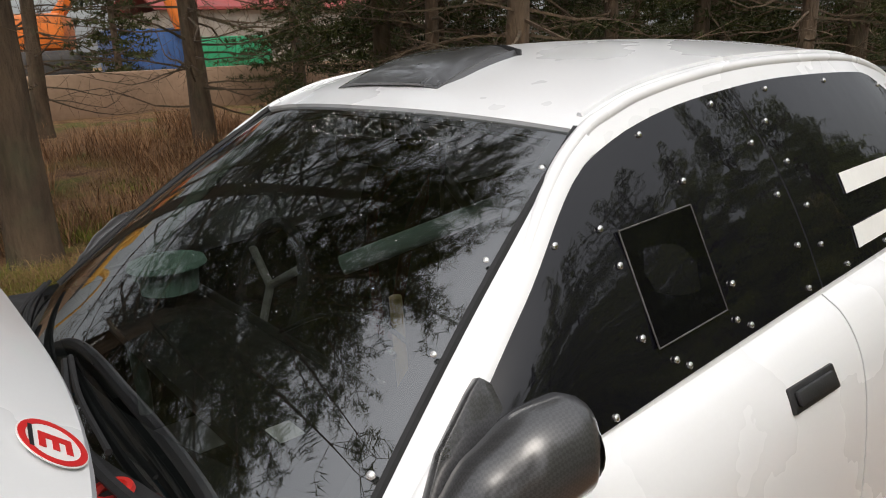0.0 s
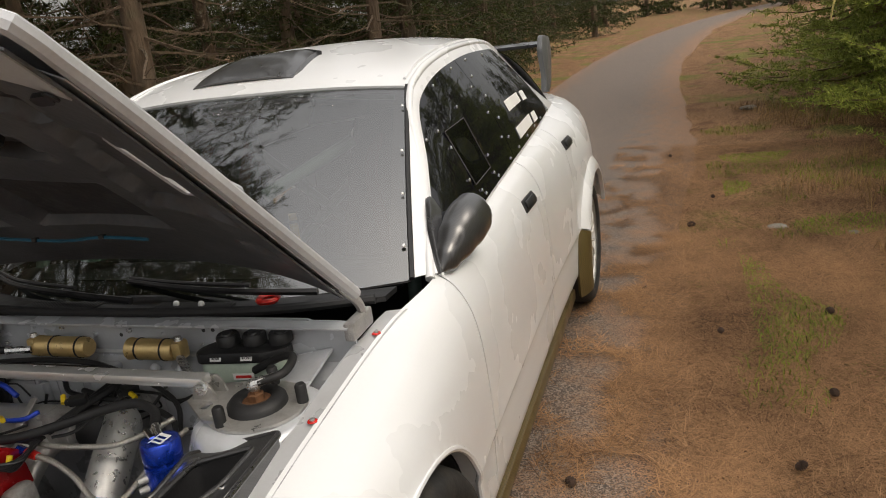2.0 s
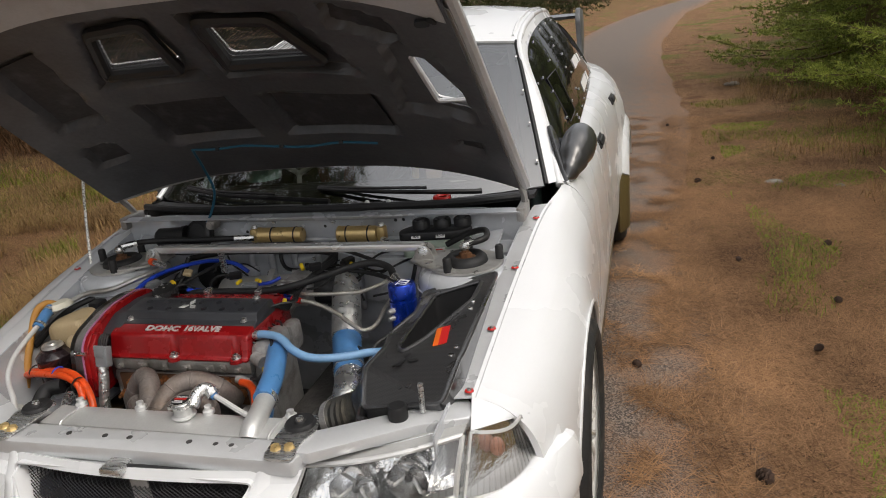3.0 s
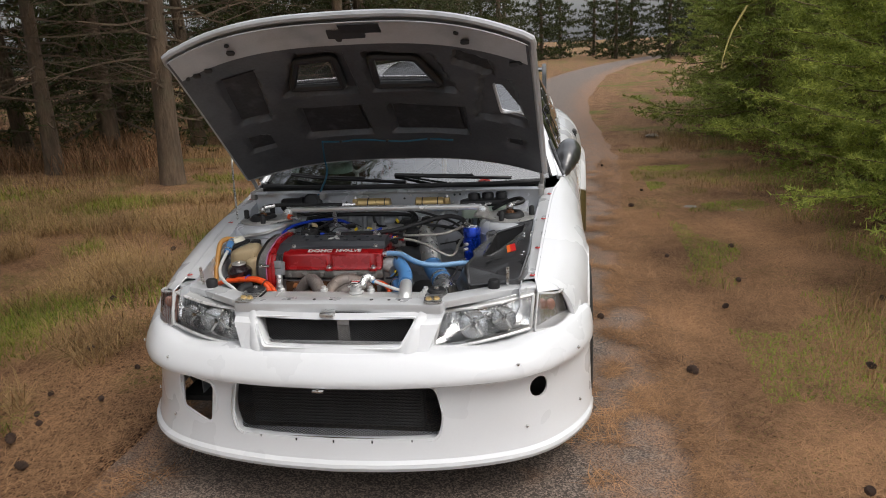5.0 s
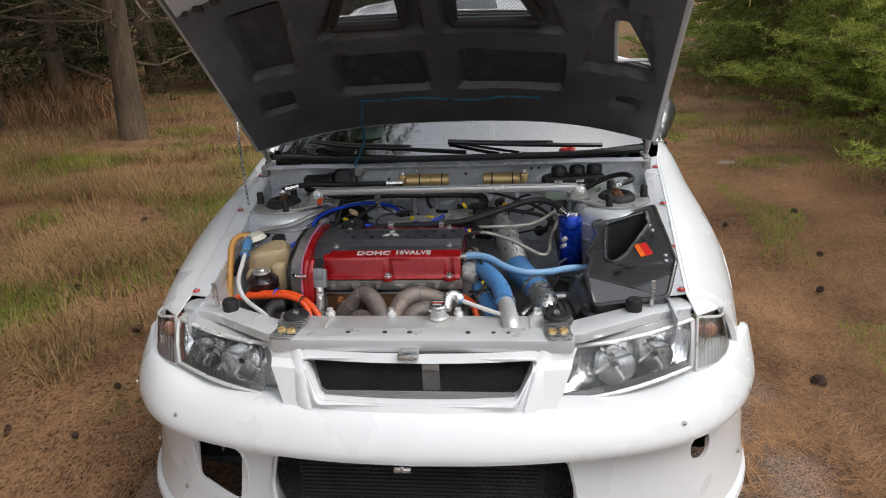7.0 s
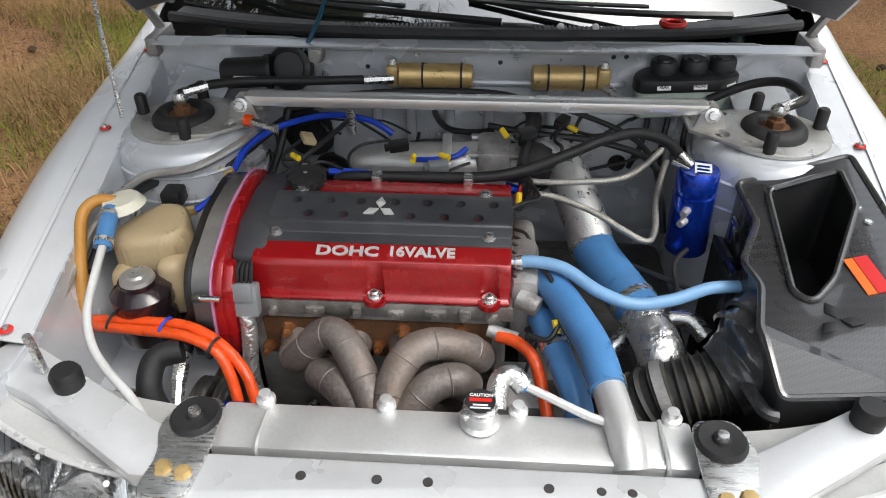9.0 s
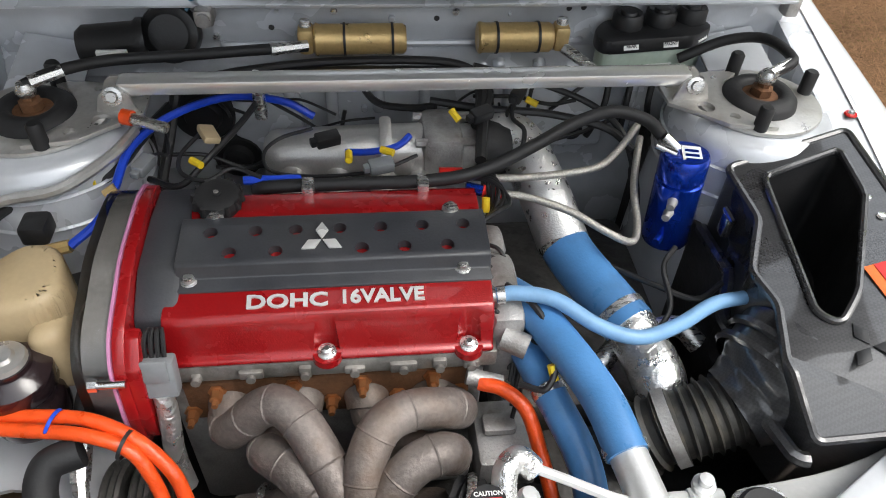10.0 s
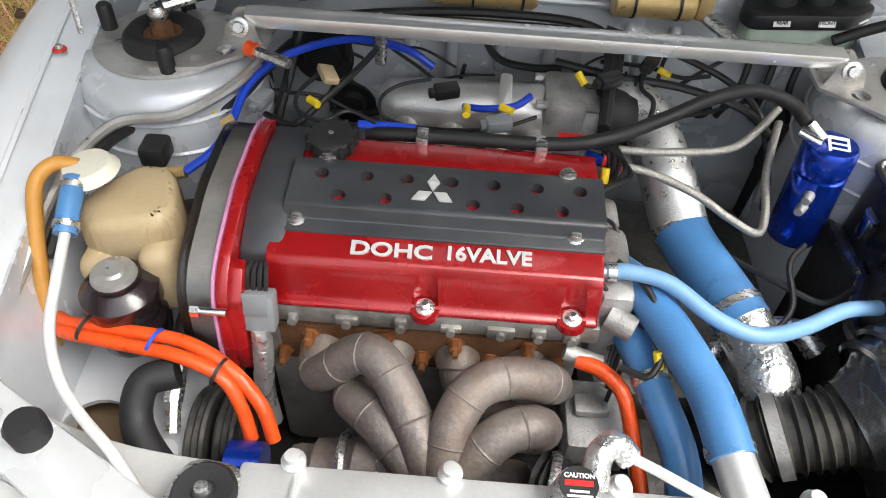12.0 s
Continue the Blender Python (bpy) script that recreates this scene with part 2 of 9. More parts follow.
M_BARE = mat("bare_welded_steel", (0.52, 0.51, 0.49), 0.36, 0.7, 0.18, 24.0, 0.0005, 160.0, dirt=(0.22, 0.17, 0.12), dirt_amount=0.35, dirt_scale=18.0)
M_SATIN = mat("satin_silver", (0.62, 0.62, 0.61), 0.32, 0.3, 0.05, 30.0)
M_ALLOY = mat("radiator_alloy", (0.66, 0.66, 0.65), 0.38, 0.55, 0.10, 12.0, 0.0003, 200.0)
M_CAST = mat("cast_alloy", (0.42, 0.41, 0.40), 0.55, 0.6, 0.2, 30.0, 0.0012, 260.0, dirt=(0.10, 0.08, 0.06), dirt_amount=0.7, dirt_scale=16.0)
M_PLENUM = mat("bead_blasted_alloy", (0.55, 0.54, 0.52), 0.42, 0.75, 0.12, 25.0, 0.0006, 300.0)
M_BLACK = mat("black_plastic", (0.016, 0.016, 0.017), 0.45, 0.0, 0.3, 20.0, 0.0003, 240.0)
M_RUBBER = mat("black_rubber", (0.013, 0.013, 0.014), 0.6, 0.0, 0.3, 24.0, 0.0004, 200.0)
# near-black colour carries the shade of gaps, wells, holes and bay floor
M_DARK = mat("shade_dark_metal", (0.045, 0.043, 0.042), 0.75, 0.2, 0.5, 14.0, 0.003, 60.0)
M_GREASE = mat("oily_metal", (0.10, 0.095, 0.09), 0.5, 0.5, 0.5, 22.0, 0.002, 90.0)
M_RED = mat("red_crackle_paint", (0.30, 0.006, 0.008), 0.26, 0.15, 0.12, 22.0, 0.0004, 420.0, coat=0.5, rvar=0.06)
M_COVER = mat("charcoal_cover_plastic", (0.034, 0.036, 0.042), 0.42, 0.0, 0.25, 16.0, 0.0003, 300.0, dirt=(0.10, 0.10, 0.10), dirt_amount=0.35, dirt_scale=9.0)
M_PINK = mat("pink_gasket", (0.50, 0.20, 0.36), 0.4)
M_GOLD = mat("gold_anodised", (0.60, 0.43, 0.19), 0.36, 0.5, 0.15, 40.0, 0.0004, 260.0)
M_BLUEH = mat("sky_blue_silicone", (0.075, 0.225, 0.48), 0.36, 0.0, 0.12, 20.0, 0.0003, 260.0, dirt=(0.06, 0.12, 0.22), dirt_amount=0.5, dirt_scale=14.0)
M_PALEB = mat("pale_blue_silicone", (0.19, 0.36, 0.58), 0.38, 0.0, 0.10, 20.0)
M_BLUEA = mat("blue_anodised", (0.008, 0.05, 0.46), 0.2, 0.7, 0.1, 25.0, coat=0.4)
M_BLUEV = mat("blue_vacuum_hose", (0.012, 0.06, 0.55), 0.4)
M_ORANGE = mat("orange_sleeve", (0.72, 0.075, 0.010), 0.36, 0.0, 0.2, 40.0, 0.0022, 90.0)
M_AMBER = mat("amber_tube", (0.50, 0.24, 0.05), 0.35)
M_WHITEH = mat("white_tube", (0.55, 0.55, 0.54), 0.4)
M_BEIGE = mat("yellowed_polythene", (0.44, 0.34, 0.20), 0.5, 0.0, 0.1, 15.0)
M_FOIL = mat("crumpled_foil", (0.74, 0.74, 0.73), 0.30, 0.9, 0.12, 40.0, 0.0035, 130.0, rvar=0.10)
M_TAPE = mat("embossed_foil_tape", (0.70, 0.70, 0.69), 0.34, 0.85, 0.10, 60.0, 0.0012, 420.0, rvar=0.12)
M_BRAID = mat("braided_steel", (0.46, 0.44, 0.40), 0.38, 0.8, 0.3, 300.0, 0.0015, 700.0)
M_EXH = mat("heat_stained_steel", (0.215, 0.185, 0.168), 0.58, 0.5, 0.45, 9.0, 0.0012, 160.0, dirt=(0.16, 0.10, 0.06), dirt_amount=0.6, dirt_scale=16.0)
M_RUST = mat("rusty_steel", (0.16, 0.075, 0.035), 0.75, 0.3, 0.4, 35.0, 0.0015, 160.0)
M_COPPER = mat("copper_nut", (0.50, 0.22, 0.09), 0.4, 0.8)
M_CHROME = mat("bright_metal", (0.75, 0.75, 0.74), 0.16, 1.0, 0.06, 40.0)
M_WHITE = mat("white_print", (0.78, 0.78, 0.76), 0.5, 0.0, 0.05)
M_YELLOW = mat("yellow_tape", (0.78, 0.55, 0.02), 0.5)
M_REDP = mat("red_plastic", (0.55, 0.02, 0.015), 0.35)
M_STICK = mat("orange_sticker", (0.85, 0.16, 0.02), 0.4)
M_REDSTICK = mat("red_sticker", (0.62, 0.02, 0.02), 0.4, 0.0, 0.04)
M_CARBON = weave_mat("carbon_cloth", (0.044, 0.044, 0.046), 0.0036, 0.32, contrast=0.35, coat=1.0)
M_ARAMID = weave_mat("olive_aramid_cloth", (0.115, 0.083, 0.03), 0.006, 0.4, contrast=0.35, coat=0.2)
M_HOODIN = mat("smoked_grey_composite", (0.062, 0.064, 0.070), 0.42, 0.0, 0.40, 6.0, 0.0006, 90.0, dirt=(0.16, 0.16, 0.17), dirt_amount=0.4, dirt_scale=5.0)
M_LINING = mat("mottled_black_lining", (0.026, 0.026, 0.029), 0.6, 0.0, 0.5, 26.0, 0.0015, 70.0, dirt=(0.085, 0.085, 0.09), dirt_amount=0.55, dirt_scale=22.0)
M_HOODRIM = mat("grey_primer", (0.48, 0.49, 0.51), 0.42, 0.1, 0.12, 5.0, dirt=(0.12, 0.12, 0.125), dirt_amount=0.5, dirt_scale=4.0)
M_WINDOW = mat("glossy_black_panel", (0.006, 0.006, 0.008), 0.035, 0.0, 0.1, 6.0, 0.0025, 5.0, rvar=0.02)
M_GLASS = glass_mat("windscreen_glass", (0.42, 0.49, 0.46), 0.0, 3.1)
M_LENS = glass_mat("lamp_lens", (0.985, 0.985, 0.98), 0.02, 1.4)
M_CLEAR = glass_mat("clear_cover_plastic", (0.88, 0.87, 0.86), 0.10, 1.5)
M_FILLER = mat("plain_grey_filler", (0.27, 0.265, 0.26), 0.6, 0.0, 0.25, 18.0)
M_REFL = mat("lamp_reflector", (0.90, 0.90, 0.90), 0.12, 0.95, 0.05, 30.0, 0.003, 60.0, rvar=0.03)
M_AMBERL = mat("faded_amber_lens", (0.62, 0.33, 0.24), 0.3, 0.0, 0.1, 40.0)
M_FRIT = mat("dark_grey_frit", (0.02, 0.02, 0.022), 0.4)
M_MESH = mat("black_wire_mesh", (0.022, 0.022, 0.024), 0.4, 0.3)
M_CAGE = mat("sage_green_paint", (0.17, 0.24, 0.21), 0.4)
M_SEAT = mat("charcoal_seat_cloth", (0.03, 0.03, 0.033), 0.8, 0.0, 0.3, 30.0, 0.001, 300.0)
M_TYRE = mat("tyre_rubber", (0.016, 0.016, 0.016), 0.75, 0.0, 0.3, 30.0, 0.001, 150.0, dirt=(0.08, 0.065, 0.05), dirt_amount=0.5, dirt_scale=12.0)
M_RIM = mat("white_wheel_paint", (0.66, 0.65, 0.62), 0.35, 0.0, 0.06, 20.0, coat=0.3, dirt=(0.25, 0.21, 0.17), dirt_amount=0.5, dirt_scale=14.0)
M_BARK = mat("pine_bark", (0.115, 0.080, 0.052), 0.9, 0.0, 0.5, 7.0, 0.03, 26.0, aniso=(1, 1, 0.3), dirt=(0.10, 0.11, 0.06), dirt_amount=0.5, dirt_scale=3.0)
M_DEAD = mat("lichen_grey_twig", (0.16, 0.125, 0.055), 0.9, 0.0, 0.35, 20.0, 0.002, 90.0)
M_SPRUCE = leaf_mat("spruce_needles", (0.012, 0.020, 0.007), (0.085, 0.095, 0.026))
M_FRESH = leaf_mat("fresh_spruce_needles", (0.06, 0.10, 0.016), (0.62, 0.68, 0.15), 0.6, 0.45)
M_MID = leaf_mat("mid_green_spruce_needles", (0.045, 0.075, 0.016), (0.46, 0.52, 0.12), 0.6, 0.42)
M_PINE = leaf_mat("pine_needles", (0.020, 0.030, 0.010), (0.11, 0.115, 0.035))
M_MOSS = leaf_mat("moss_green", (0.09, 0.13, 0.016), (0.34, 0.43, 0.06), 0.8)
M_STRAW = leaf_mat("dry_grass", (0.085, 0.045, 0.020), (0.56, 0.37, 0.17), 0.8)
M_GRASS = leaf_mat("green_grass", (0.045, 0.060, 0.010), (0.34, 0.37, 0.055), 0.7)
# tint range widened towards black in place of shadows among the needles
M_LITTER = leaf_mat("fallen_needles", (0.030, 0.013, 0.007), (0.58, 0.33, 0.17), 0.85, 0.1)
M_CONE = mat("pine_cone", (0.05, 0.028, 0.018), 0.85, 0.0, 0.4, 60.0)
M_GROUND = ground_mat()
M_ROAD = asphalt_mat()
M_CONC = mat("weathered_concrete", (0.26, 0.235, 0.20), 0.9, 0.0, 0.25, 1.5, 0.004, 30.0)
M_EARTH = mat("bare_yard_earth", (0.34, 0.23, 0.155), 0.95, 0.0, 0.25, 0.8, 0.02, 8.0)
M_BRICKR = mat("red_roof_paint", (0.24, 0.045, 0.04), 0.7, 0.0, 0.2, 1.0)
M_ORANGEM = mat("orange_machine_paint", (0.62, 0.16, 0.02), 0.5, 0.0, 0.2, 2.0)
M_YELLOWM = mat("ochre_machine_paint", (0.55, 0.30, 0.05), 0.5, 0.0, 0.2, 2.0)
M_BLUEM = mat("blue_container_paint", (0.05, 0.12, 0.30), 0.5, 0.0, 0.2, 2.0)
M_GREENM = mat("green_boat_paint", (0.02, 0.26, 0.12), 0.5)


# ---- shaping tools ----
def part(name, shape, material, parent=None, label="", smooth=40):
    """Links a bmesh or a mesh as one object under a thing or a part."""
    if isinstance(shape, bmesh.types.BMesh):
        me = bpy.data.meshes.new(name)
        bmesh.ops.recalc_face_normals(shape, faces=shape.faces)
        shape.to_mesh(me)
        shape.free()
    else:
        me = shape
    me.materials.clear()
    me.materials.append(material)
    if smooth:
        me.polygons.foreach_set("use_smooth", [True] * len(me.polygons))
        me.set_sharp_from_angle(angle=radians(smooth))
    ob = new(name, me)
    ob.parent = parent
    return tagged(ob, label) if label else ob


def again(name, ob, parent, m=None):
    """Another object on the mesh of ob."""
    o = new(name, ob.data)
    o.parent = parent
    if m is not None:
        o.matrix_basis = m
    return o


def flipped(bm):
    """The mirror image of a bmesh across the car's middle."""
    c = bm.copy()
    bmesh.ops.scale(c, vec=(-1, 1, 1), verts=c.verts)
    bmesh.ops.reverse_faces(c, faces=c.faces)
    return c


def rod(bm, a, b, r0, r1=None, n=16, caps=True):
    a, b = Vector(a), Vector(b)
    m = Matrix.Translation((a + b) / 2) @ (b - a).to_track_quat("Z", "Y").to_matrix().to_4x4()
    bmesh.ops.create_cone(bm, cap_ends=caps, segments=n, radius1=r0, radius2=r0 if r1 is None else r1, depth=(b - a).length, matrix=m)
    return bm


def block(bm, lo, hi, bevel=0.0, m=None, seg=2):
    """A box between two corners, with rounded edges."""
    size = [h - l for l, h in zip(lo, hi)]
    mid = [(h + l) / 2 for l, h in zip(lo, hi)]
    t = bmesh.new()
    bmesh.ops.create_cube(t, size=1.0, matrix=Matrix.Translation(mid) @ Matrix.Diagonal((*size, 1)))
    if bevel:
        bmesh.ops.bevel(t, geom=t.edges[:], offset=min(bevel, 0.45 * min(size)), segments=seg, affect="EDGES", profile=0.5)
    if m is not None:
        bmesh.ops.transform(t, matrix=m, verts=t.verts)
    join(bm, t)
    return bm


def join(bm, t):
    me = bpy.data.meshes.new("tmp")
    t.to_mesh(me)
    t.free()
    bm.from_mesh(me)
    bpy.data.meshes.remove(me)
    return bm


def smooth_line(pts, per=8):
    """A rounded line through control points."""
    p = [Vector(q) for q in pts]
    if len(p) < 3:
        return [p[0].lerp(p[-1], i / per) for i in range(per + 1)]
    p = [2 * p[0] - p[1]] + p + [2 * p[-1] - p[-2]]
    out = []
    for i in range(1, len(p) - 2):
        for k in range(per):
            t = k / per
            out.append(0.5 * (2 * p[i] + (p[i + 1] - p[i - 1]) * t + (2 * p[i - 1] - 5 * p[i] + 4 * p[i + 1] - p[i + 2]) * t * t + (3 * p[i] - p[i - 1] - 3 * p[i + 1] + p[i + 2]) * t ** 3))
    return out + [p[-2]]


def tube(pts, r, n=12, per=8, ribs=0.0, pitch=2, bm=None, end=None):
    """A hose or pipe along a rounded line; r is one radius, or one for each end; ribs: the height of bellows."""
    line = smooth_line(pts, per)
    bm = bm or bmesh.new()
    many = r if isinstance(r, list) else None
    r0, r1 = (r, r) if not isinstance(r, (tuple, list)) else (r[0], r[-1])
    side = (line[1] - line[0]).orthogonal().normalized()
    rings = []
    for i, p in enumerate(line):
        d = (line[min(i + 1, len(line) - 1)] - line[max(i - 1, 0)]).normalized()
        side = (side - d * side.dot(d)).normalized()
        up = d.cross(side)
        rr = r0 + (r1 - r0) * i / (len(line) - 1)
        if many:
            f = i / per
            j = min(int(f), len(many) - 2)
            g = f - j
            rr = many[j] + (many[j + 1] - many[j]) * g * g * (3 - 2 * g)
        if ribs and (i // 1) % pitch:
            rr -= ribs
        rings.append([bm.verts.new(p + rr * (math.cos(a) * side + math.sin(a) * up)) for a in (2 * math.pi * k / n for k in range(n))])
    for a, b in zip(rings, rings[1:]):
        for k in range(n):
            bm.faces.new((a[k], a[(k + 1) % n], b[(k + 1) % n], b[k]))
    bm.faces.new(rings[0][::-1])
    bm.faces.new(rings[-1])
    return bm


def lathe(profile, m=None, n=24, bm=None, caps=False):
    """Turns a line of (radius, height) round the z axis, then moves it by m."""
    t = bmesh.new()
    rings = []
    for r, h in profile:
        rings.append([t.verts.new((r * math.cos(a), r * math.sin(a), h)) for a in (2 * math.pi * k / n for k in range(n))] if r > 1e-6 else [t.verts.new((0, 0, h))])
    for a, b in zip(rings, rings[1:]):
        for k in range(n):
            q = [v for v in (a[k % len(a)], a[(k + 1) % len(a)], b[(k + 1) % len(b)], b[k % len(b)])]
            q = list(dict.fromkeys(q))
            if len(q) > 2:
                t.faces.new(q)
    for ring in (rings[0], rings[-1]):
        if caps and len(ring) > 2:
            t.faces.new(ring)
    if m is not None:
        bmesh.ops.transform(t, matrix=m, verts=t.verts)
    bmesh.ops.recalc_face_normals(t, faces=t.faces)
    if bm is None:
        return t
    return join(bm, t)


def upright(x, y, z, tx=0, ty=0, tz=0):
    return pose(x, y, z, tx, ty, tz)


def along(a, b):
    """The pose at a whose z axis points to b."""
    a, b = Vector(a), Vector(b)
    return Matrix.Translation(a) @ (b - a).to_track_quat("Z", "Y").to_matrix().to_4x4()


def slab(outline, lo, hi, bevel=0.0, m=None, bm=None, seg=2):
    """A plate with the given outline (x, y) between two heights."""
    t = bmesh.new()
    v0 = [t.verts.new((x, y, lo)) for x, y in outline]
    f = t.faces.new(v0)
    ext = bmesh.ops.extrude_face_region(t, geom=[f])
    vs = [g for g in ext["geom"] if isinstance(g, bmesh.types.BMVert)]
    bmesh.ops.translate(t, vec=(0, 0, hi - lo), verts=vs)
    bmesh.ops.recalc_face_normals(t, faces=t.faces)
    if bevel:
        bmesh.ops.bevel(t, geom=t.edges[:], offset=bevel, segments=seg, affect="EDGES", profile=0.5)
    if m is not None:
        bmesh.ops.transform(t, matrix=m, verts=t.verts)
    if bm is None:
        return t
    return join(bm, t)


def rounded(corners, r, n=4):
    """An outline (x, y) with its corners rounded by about r."""
    out, c = [], [Vector(p) for p in corners]
    for i, p in enumerate(c):
        a, b = c[i - 1], c[(i + 1) % len(c)]
        ra, rb = min(r, (a - p).length * 0.45), min(r, (b - p).length * 0.45)
        s, e = p + (a - p).normalized() * ra, p + (b - p).normalized() * rb
        for k in range(n + 1):
            t = k / n
            out.append(tuple((1 - t) ** 2 * s + 2 * t * (1 - t) * p + t * t * e))
    return out


def sheet(fn, us, vs, thick=0.0, bm=None):
    """A surface fn(u, v) over two lists of steps, with an inner side at a depth of thick."""
    t = bmesh.new()
    g = [[t.verts.new(fn(u, v)) for v in vs] for u in us]
    for i in range(len(us) - 1):
        for j in range(len(vs) - 1):
            t.faces.new((g[i][j], g[i + 1][j], g[i + 1][j + 1], g[i][j + 1]))
    bmesh.ops.remove_doubles(t, verts=t.verts, dist=1e-5)
    bmesh.ops.recalc_face_normals(t, faces=t.faces)
    if thick:
        bmesh.ops.solidify(t, geom=t.faces[:], thickness=thick)
    if bm is None:
        return t
    return join(bm, t)


def steps(a, b, n):
    return [a + (b - a) * i / n for i in range(n + 1)]


def carved(bm, *tools):
    """The mesh that is left of bm when the tool shapes are cut out of it."""
    def temp(b):
        me = bpy.data.meshes.new("tmp")
        bmesh.ops.recalc_face_normals(b, faces=b.faces)
        b.to_mesh(me)
        b.free()
        return new("tmp", me)
    ob = temp(bm)
    cutters = [temp(t) for t in tools]
    for c in cutters:
        md = ob.modifiers.new("cut", "BOOLEAN")
        md.operation, md.solver, md.object = "DIFFERENCE", "EXACT", c
    dg = bpy.context.evaluated_depsgraph_get()
    dg.update()
    me = bpy.data.meshes.new_from_object(ob.evaluated_get(dg))
    for o in (ob, *cutters):
        old = o.data
        bpy.data.objects.remove(o)
        bpy.data.meshes.remove(old)
    return me


def lettering(text, size, m, depth=0.001, shear=0.0, wide=1.0):
    """Raised letters, as a mesh, centred on the pose m."""
    cu = bpy.data.curves.new("tmp", "FONT")
    cu.body, cu.size, cu.extrude, cu.shear = text, size, depth, shear
    cu.align_x, cu.align_y = "CENTER", "CENTER"
    cu.offset = size * 0.03
    cu.resolution_u = 3
    ob = new("tmp", cu)
    dg = bpy.context.evaluated_depsgraph_get()
    dg.update()
    me = bpy.data.meshes.new_from_object(ob.evaluated_get(dg))
    bpy.data.objects.remove(ob)
    bpy.data.curves.remove(cu)
    me.transform(m @ Matrix.Diagonal((wide, 1, 1, 1)))
    return me


def interp(table, y):
    """Smooth values, without overshoot, from rows that begin with their station."""
    n = len(table)
    y = min(max(y, table[0][0]), table[-1][0])
    i = 0
    while i < n - 2 and y > table[i + 1][0]:
        i += 1

    def slope(k, c):
        if k <= 0 or k >= n - 1:
            a, b = (0, 1) if k <= 0 else (n - 2, n - 1)
            return (table[b][c] - table[a][c]) / (table[b][0] - table[a][0])
        h0, h1 = table[k][0] - table[k - 1][0], table[k + 1][0] - table[k][0]
        d0, d1 = (table[k][c] - table[k - 1][c]) / h0, (table[k + 1][c] - table[k][c]) / h1
        return 0.0 if d0 * d1 <= 0 else (h0 + h1) / (h0 / d1 + h1 / d0) if abs(h0 / d1 + h1 / d0) > 1e-9 else 0.0

    h = table[i + 1][0] - table[i][0]
    t = (y - table[i][0]) / h
    out = []
    for c in range(1, len(table[0])):
        p, q, s, e = table[i][c], table[i + 1][c], slope(i, c), slope(i + 1, c)
        out.append(p * (1 + 2 * t) * (1 - t) ** 2 + s * h * t * (1 - t) ** 2 + q * t * t * (3 - 2 * t) + e * h * t * t * (t - 1))
    return out


def interp_straight(table, y):
    """Linear values from rows that begin with their station."""
    if y <= table[0][0]:
        return table[0][1:]
    for a, b in zip(table, table[1:]):
        if y <= b[0]:
            t = (y - a[0]) / (b[0] - a[0])
            t = t * t * (3 - 2 * t) * 0.5 + t * 0.5
            return [p + (q - p) * t for p, q in zip(a[1:], b[1:])]
    return table[-1][1:]


def points_mesh(name, verts, faces):
    me = bpy.data.meshes.new(name)
    me.vertices.add(len(verts))
    me.vertices.foreach_set("co", np.asarray(verts, np.float32).ravel())
    faces = np.asarray(faces, np.int32)
    me.loops.add(faces.size)
    me.loops.foreach_set("vertex_index", faces.ravel())
    me.polygons.add(len(faces))
    me.polygons.foreach_set("loop_start", np.arange(len(faces), dtype=np.int32) * faces.shape[1])
    me.update(calc_edges=True)
    return me


# ---- ground, road and trees ----
def road_mid(y):
    """The road runs straight past the car, then bends towards +x."""
    return 0.12 + (0.0 if y < 12 else 0.0045 * (y - 12) ** 2)


def land(x, y):
    """Height of the forest floor."""
    d = abs(x - road_mid(min(y, 45)))
    z = 0.018 * noise.noise((x * 1.3, y * 1.3, 0)) + 0.05 * noise.noise((x * 0.3, y * 0.3, 4))
    z *= min(1.0, max(0.0, (d - 1.0) / 0.8))
    if x < -4:
        z += 0.035 * min(-x - 4, 10)
    return z - 0.012


def spaced(a, b, near, step, grow):
    out, v, s = [0.0], 0.0, step
    while v < b:
        v += s
        if v > near:
            s *= grow
        out.append(min(v, b))
    neg, v, s = [], 0.0, step
    while v > a:
        v -= s
        if -v > near:
            s *= grow
        neg.append(max(v, a))
    return neg[::-1] + out


gx, gy = spaced(-600, 600, 5, 0.16, 1.12), spaced(-600, 600, 9, 0.2, 1.12)
verts = [(x, y, land(x, y)) for x in gx for y in gy]
ny = len(gy)
faces = [(i * ny + j, (i + 1) * ny + j, (i + 1) * ny + j + 1, i * ny + j + 1) for i in range(len(gx) - 1) for j in range(ny - 1)]
ground = part("ground", points_mesh("ground", verts, faces), M_GROUND)
tagged(ground, "brown pine-needle forest floor with mossy patches", "ground", kind="structure")

ry = steps(-9, 14, 140) + steps(14.2, 62, 90)
rverts, ruv = [], []
for y in ry:
    for k in range(9):
        f = k / 8
        edge = 0.07 * noise.noise((y * 1.7, k // 5, 3)) if k in (0, 8) else 0.0
        slope = 0.009 * (y - 12) if y > 12 else 0.0
        off = (f - 0.47) * 2.45 + edge
        rverts.append((road_mid(y) + off, y - off * slope, 0.014 - 0.03 * (abs(f - 0.5) * 2) ** 6))
        ruv.append((f, y))
rfaces = [(i * 9 + k, i * 9 + k + 1, (i + 1) * 9 + k + 1, (i + 1) * 9 + k) for i in range(len(ry) - 1) for k in range(8)]
rme = points_mesh("road", rverts, rfaces)
ul = rme.uv_layers.new(name="UVMap")
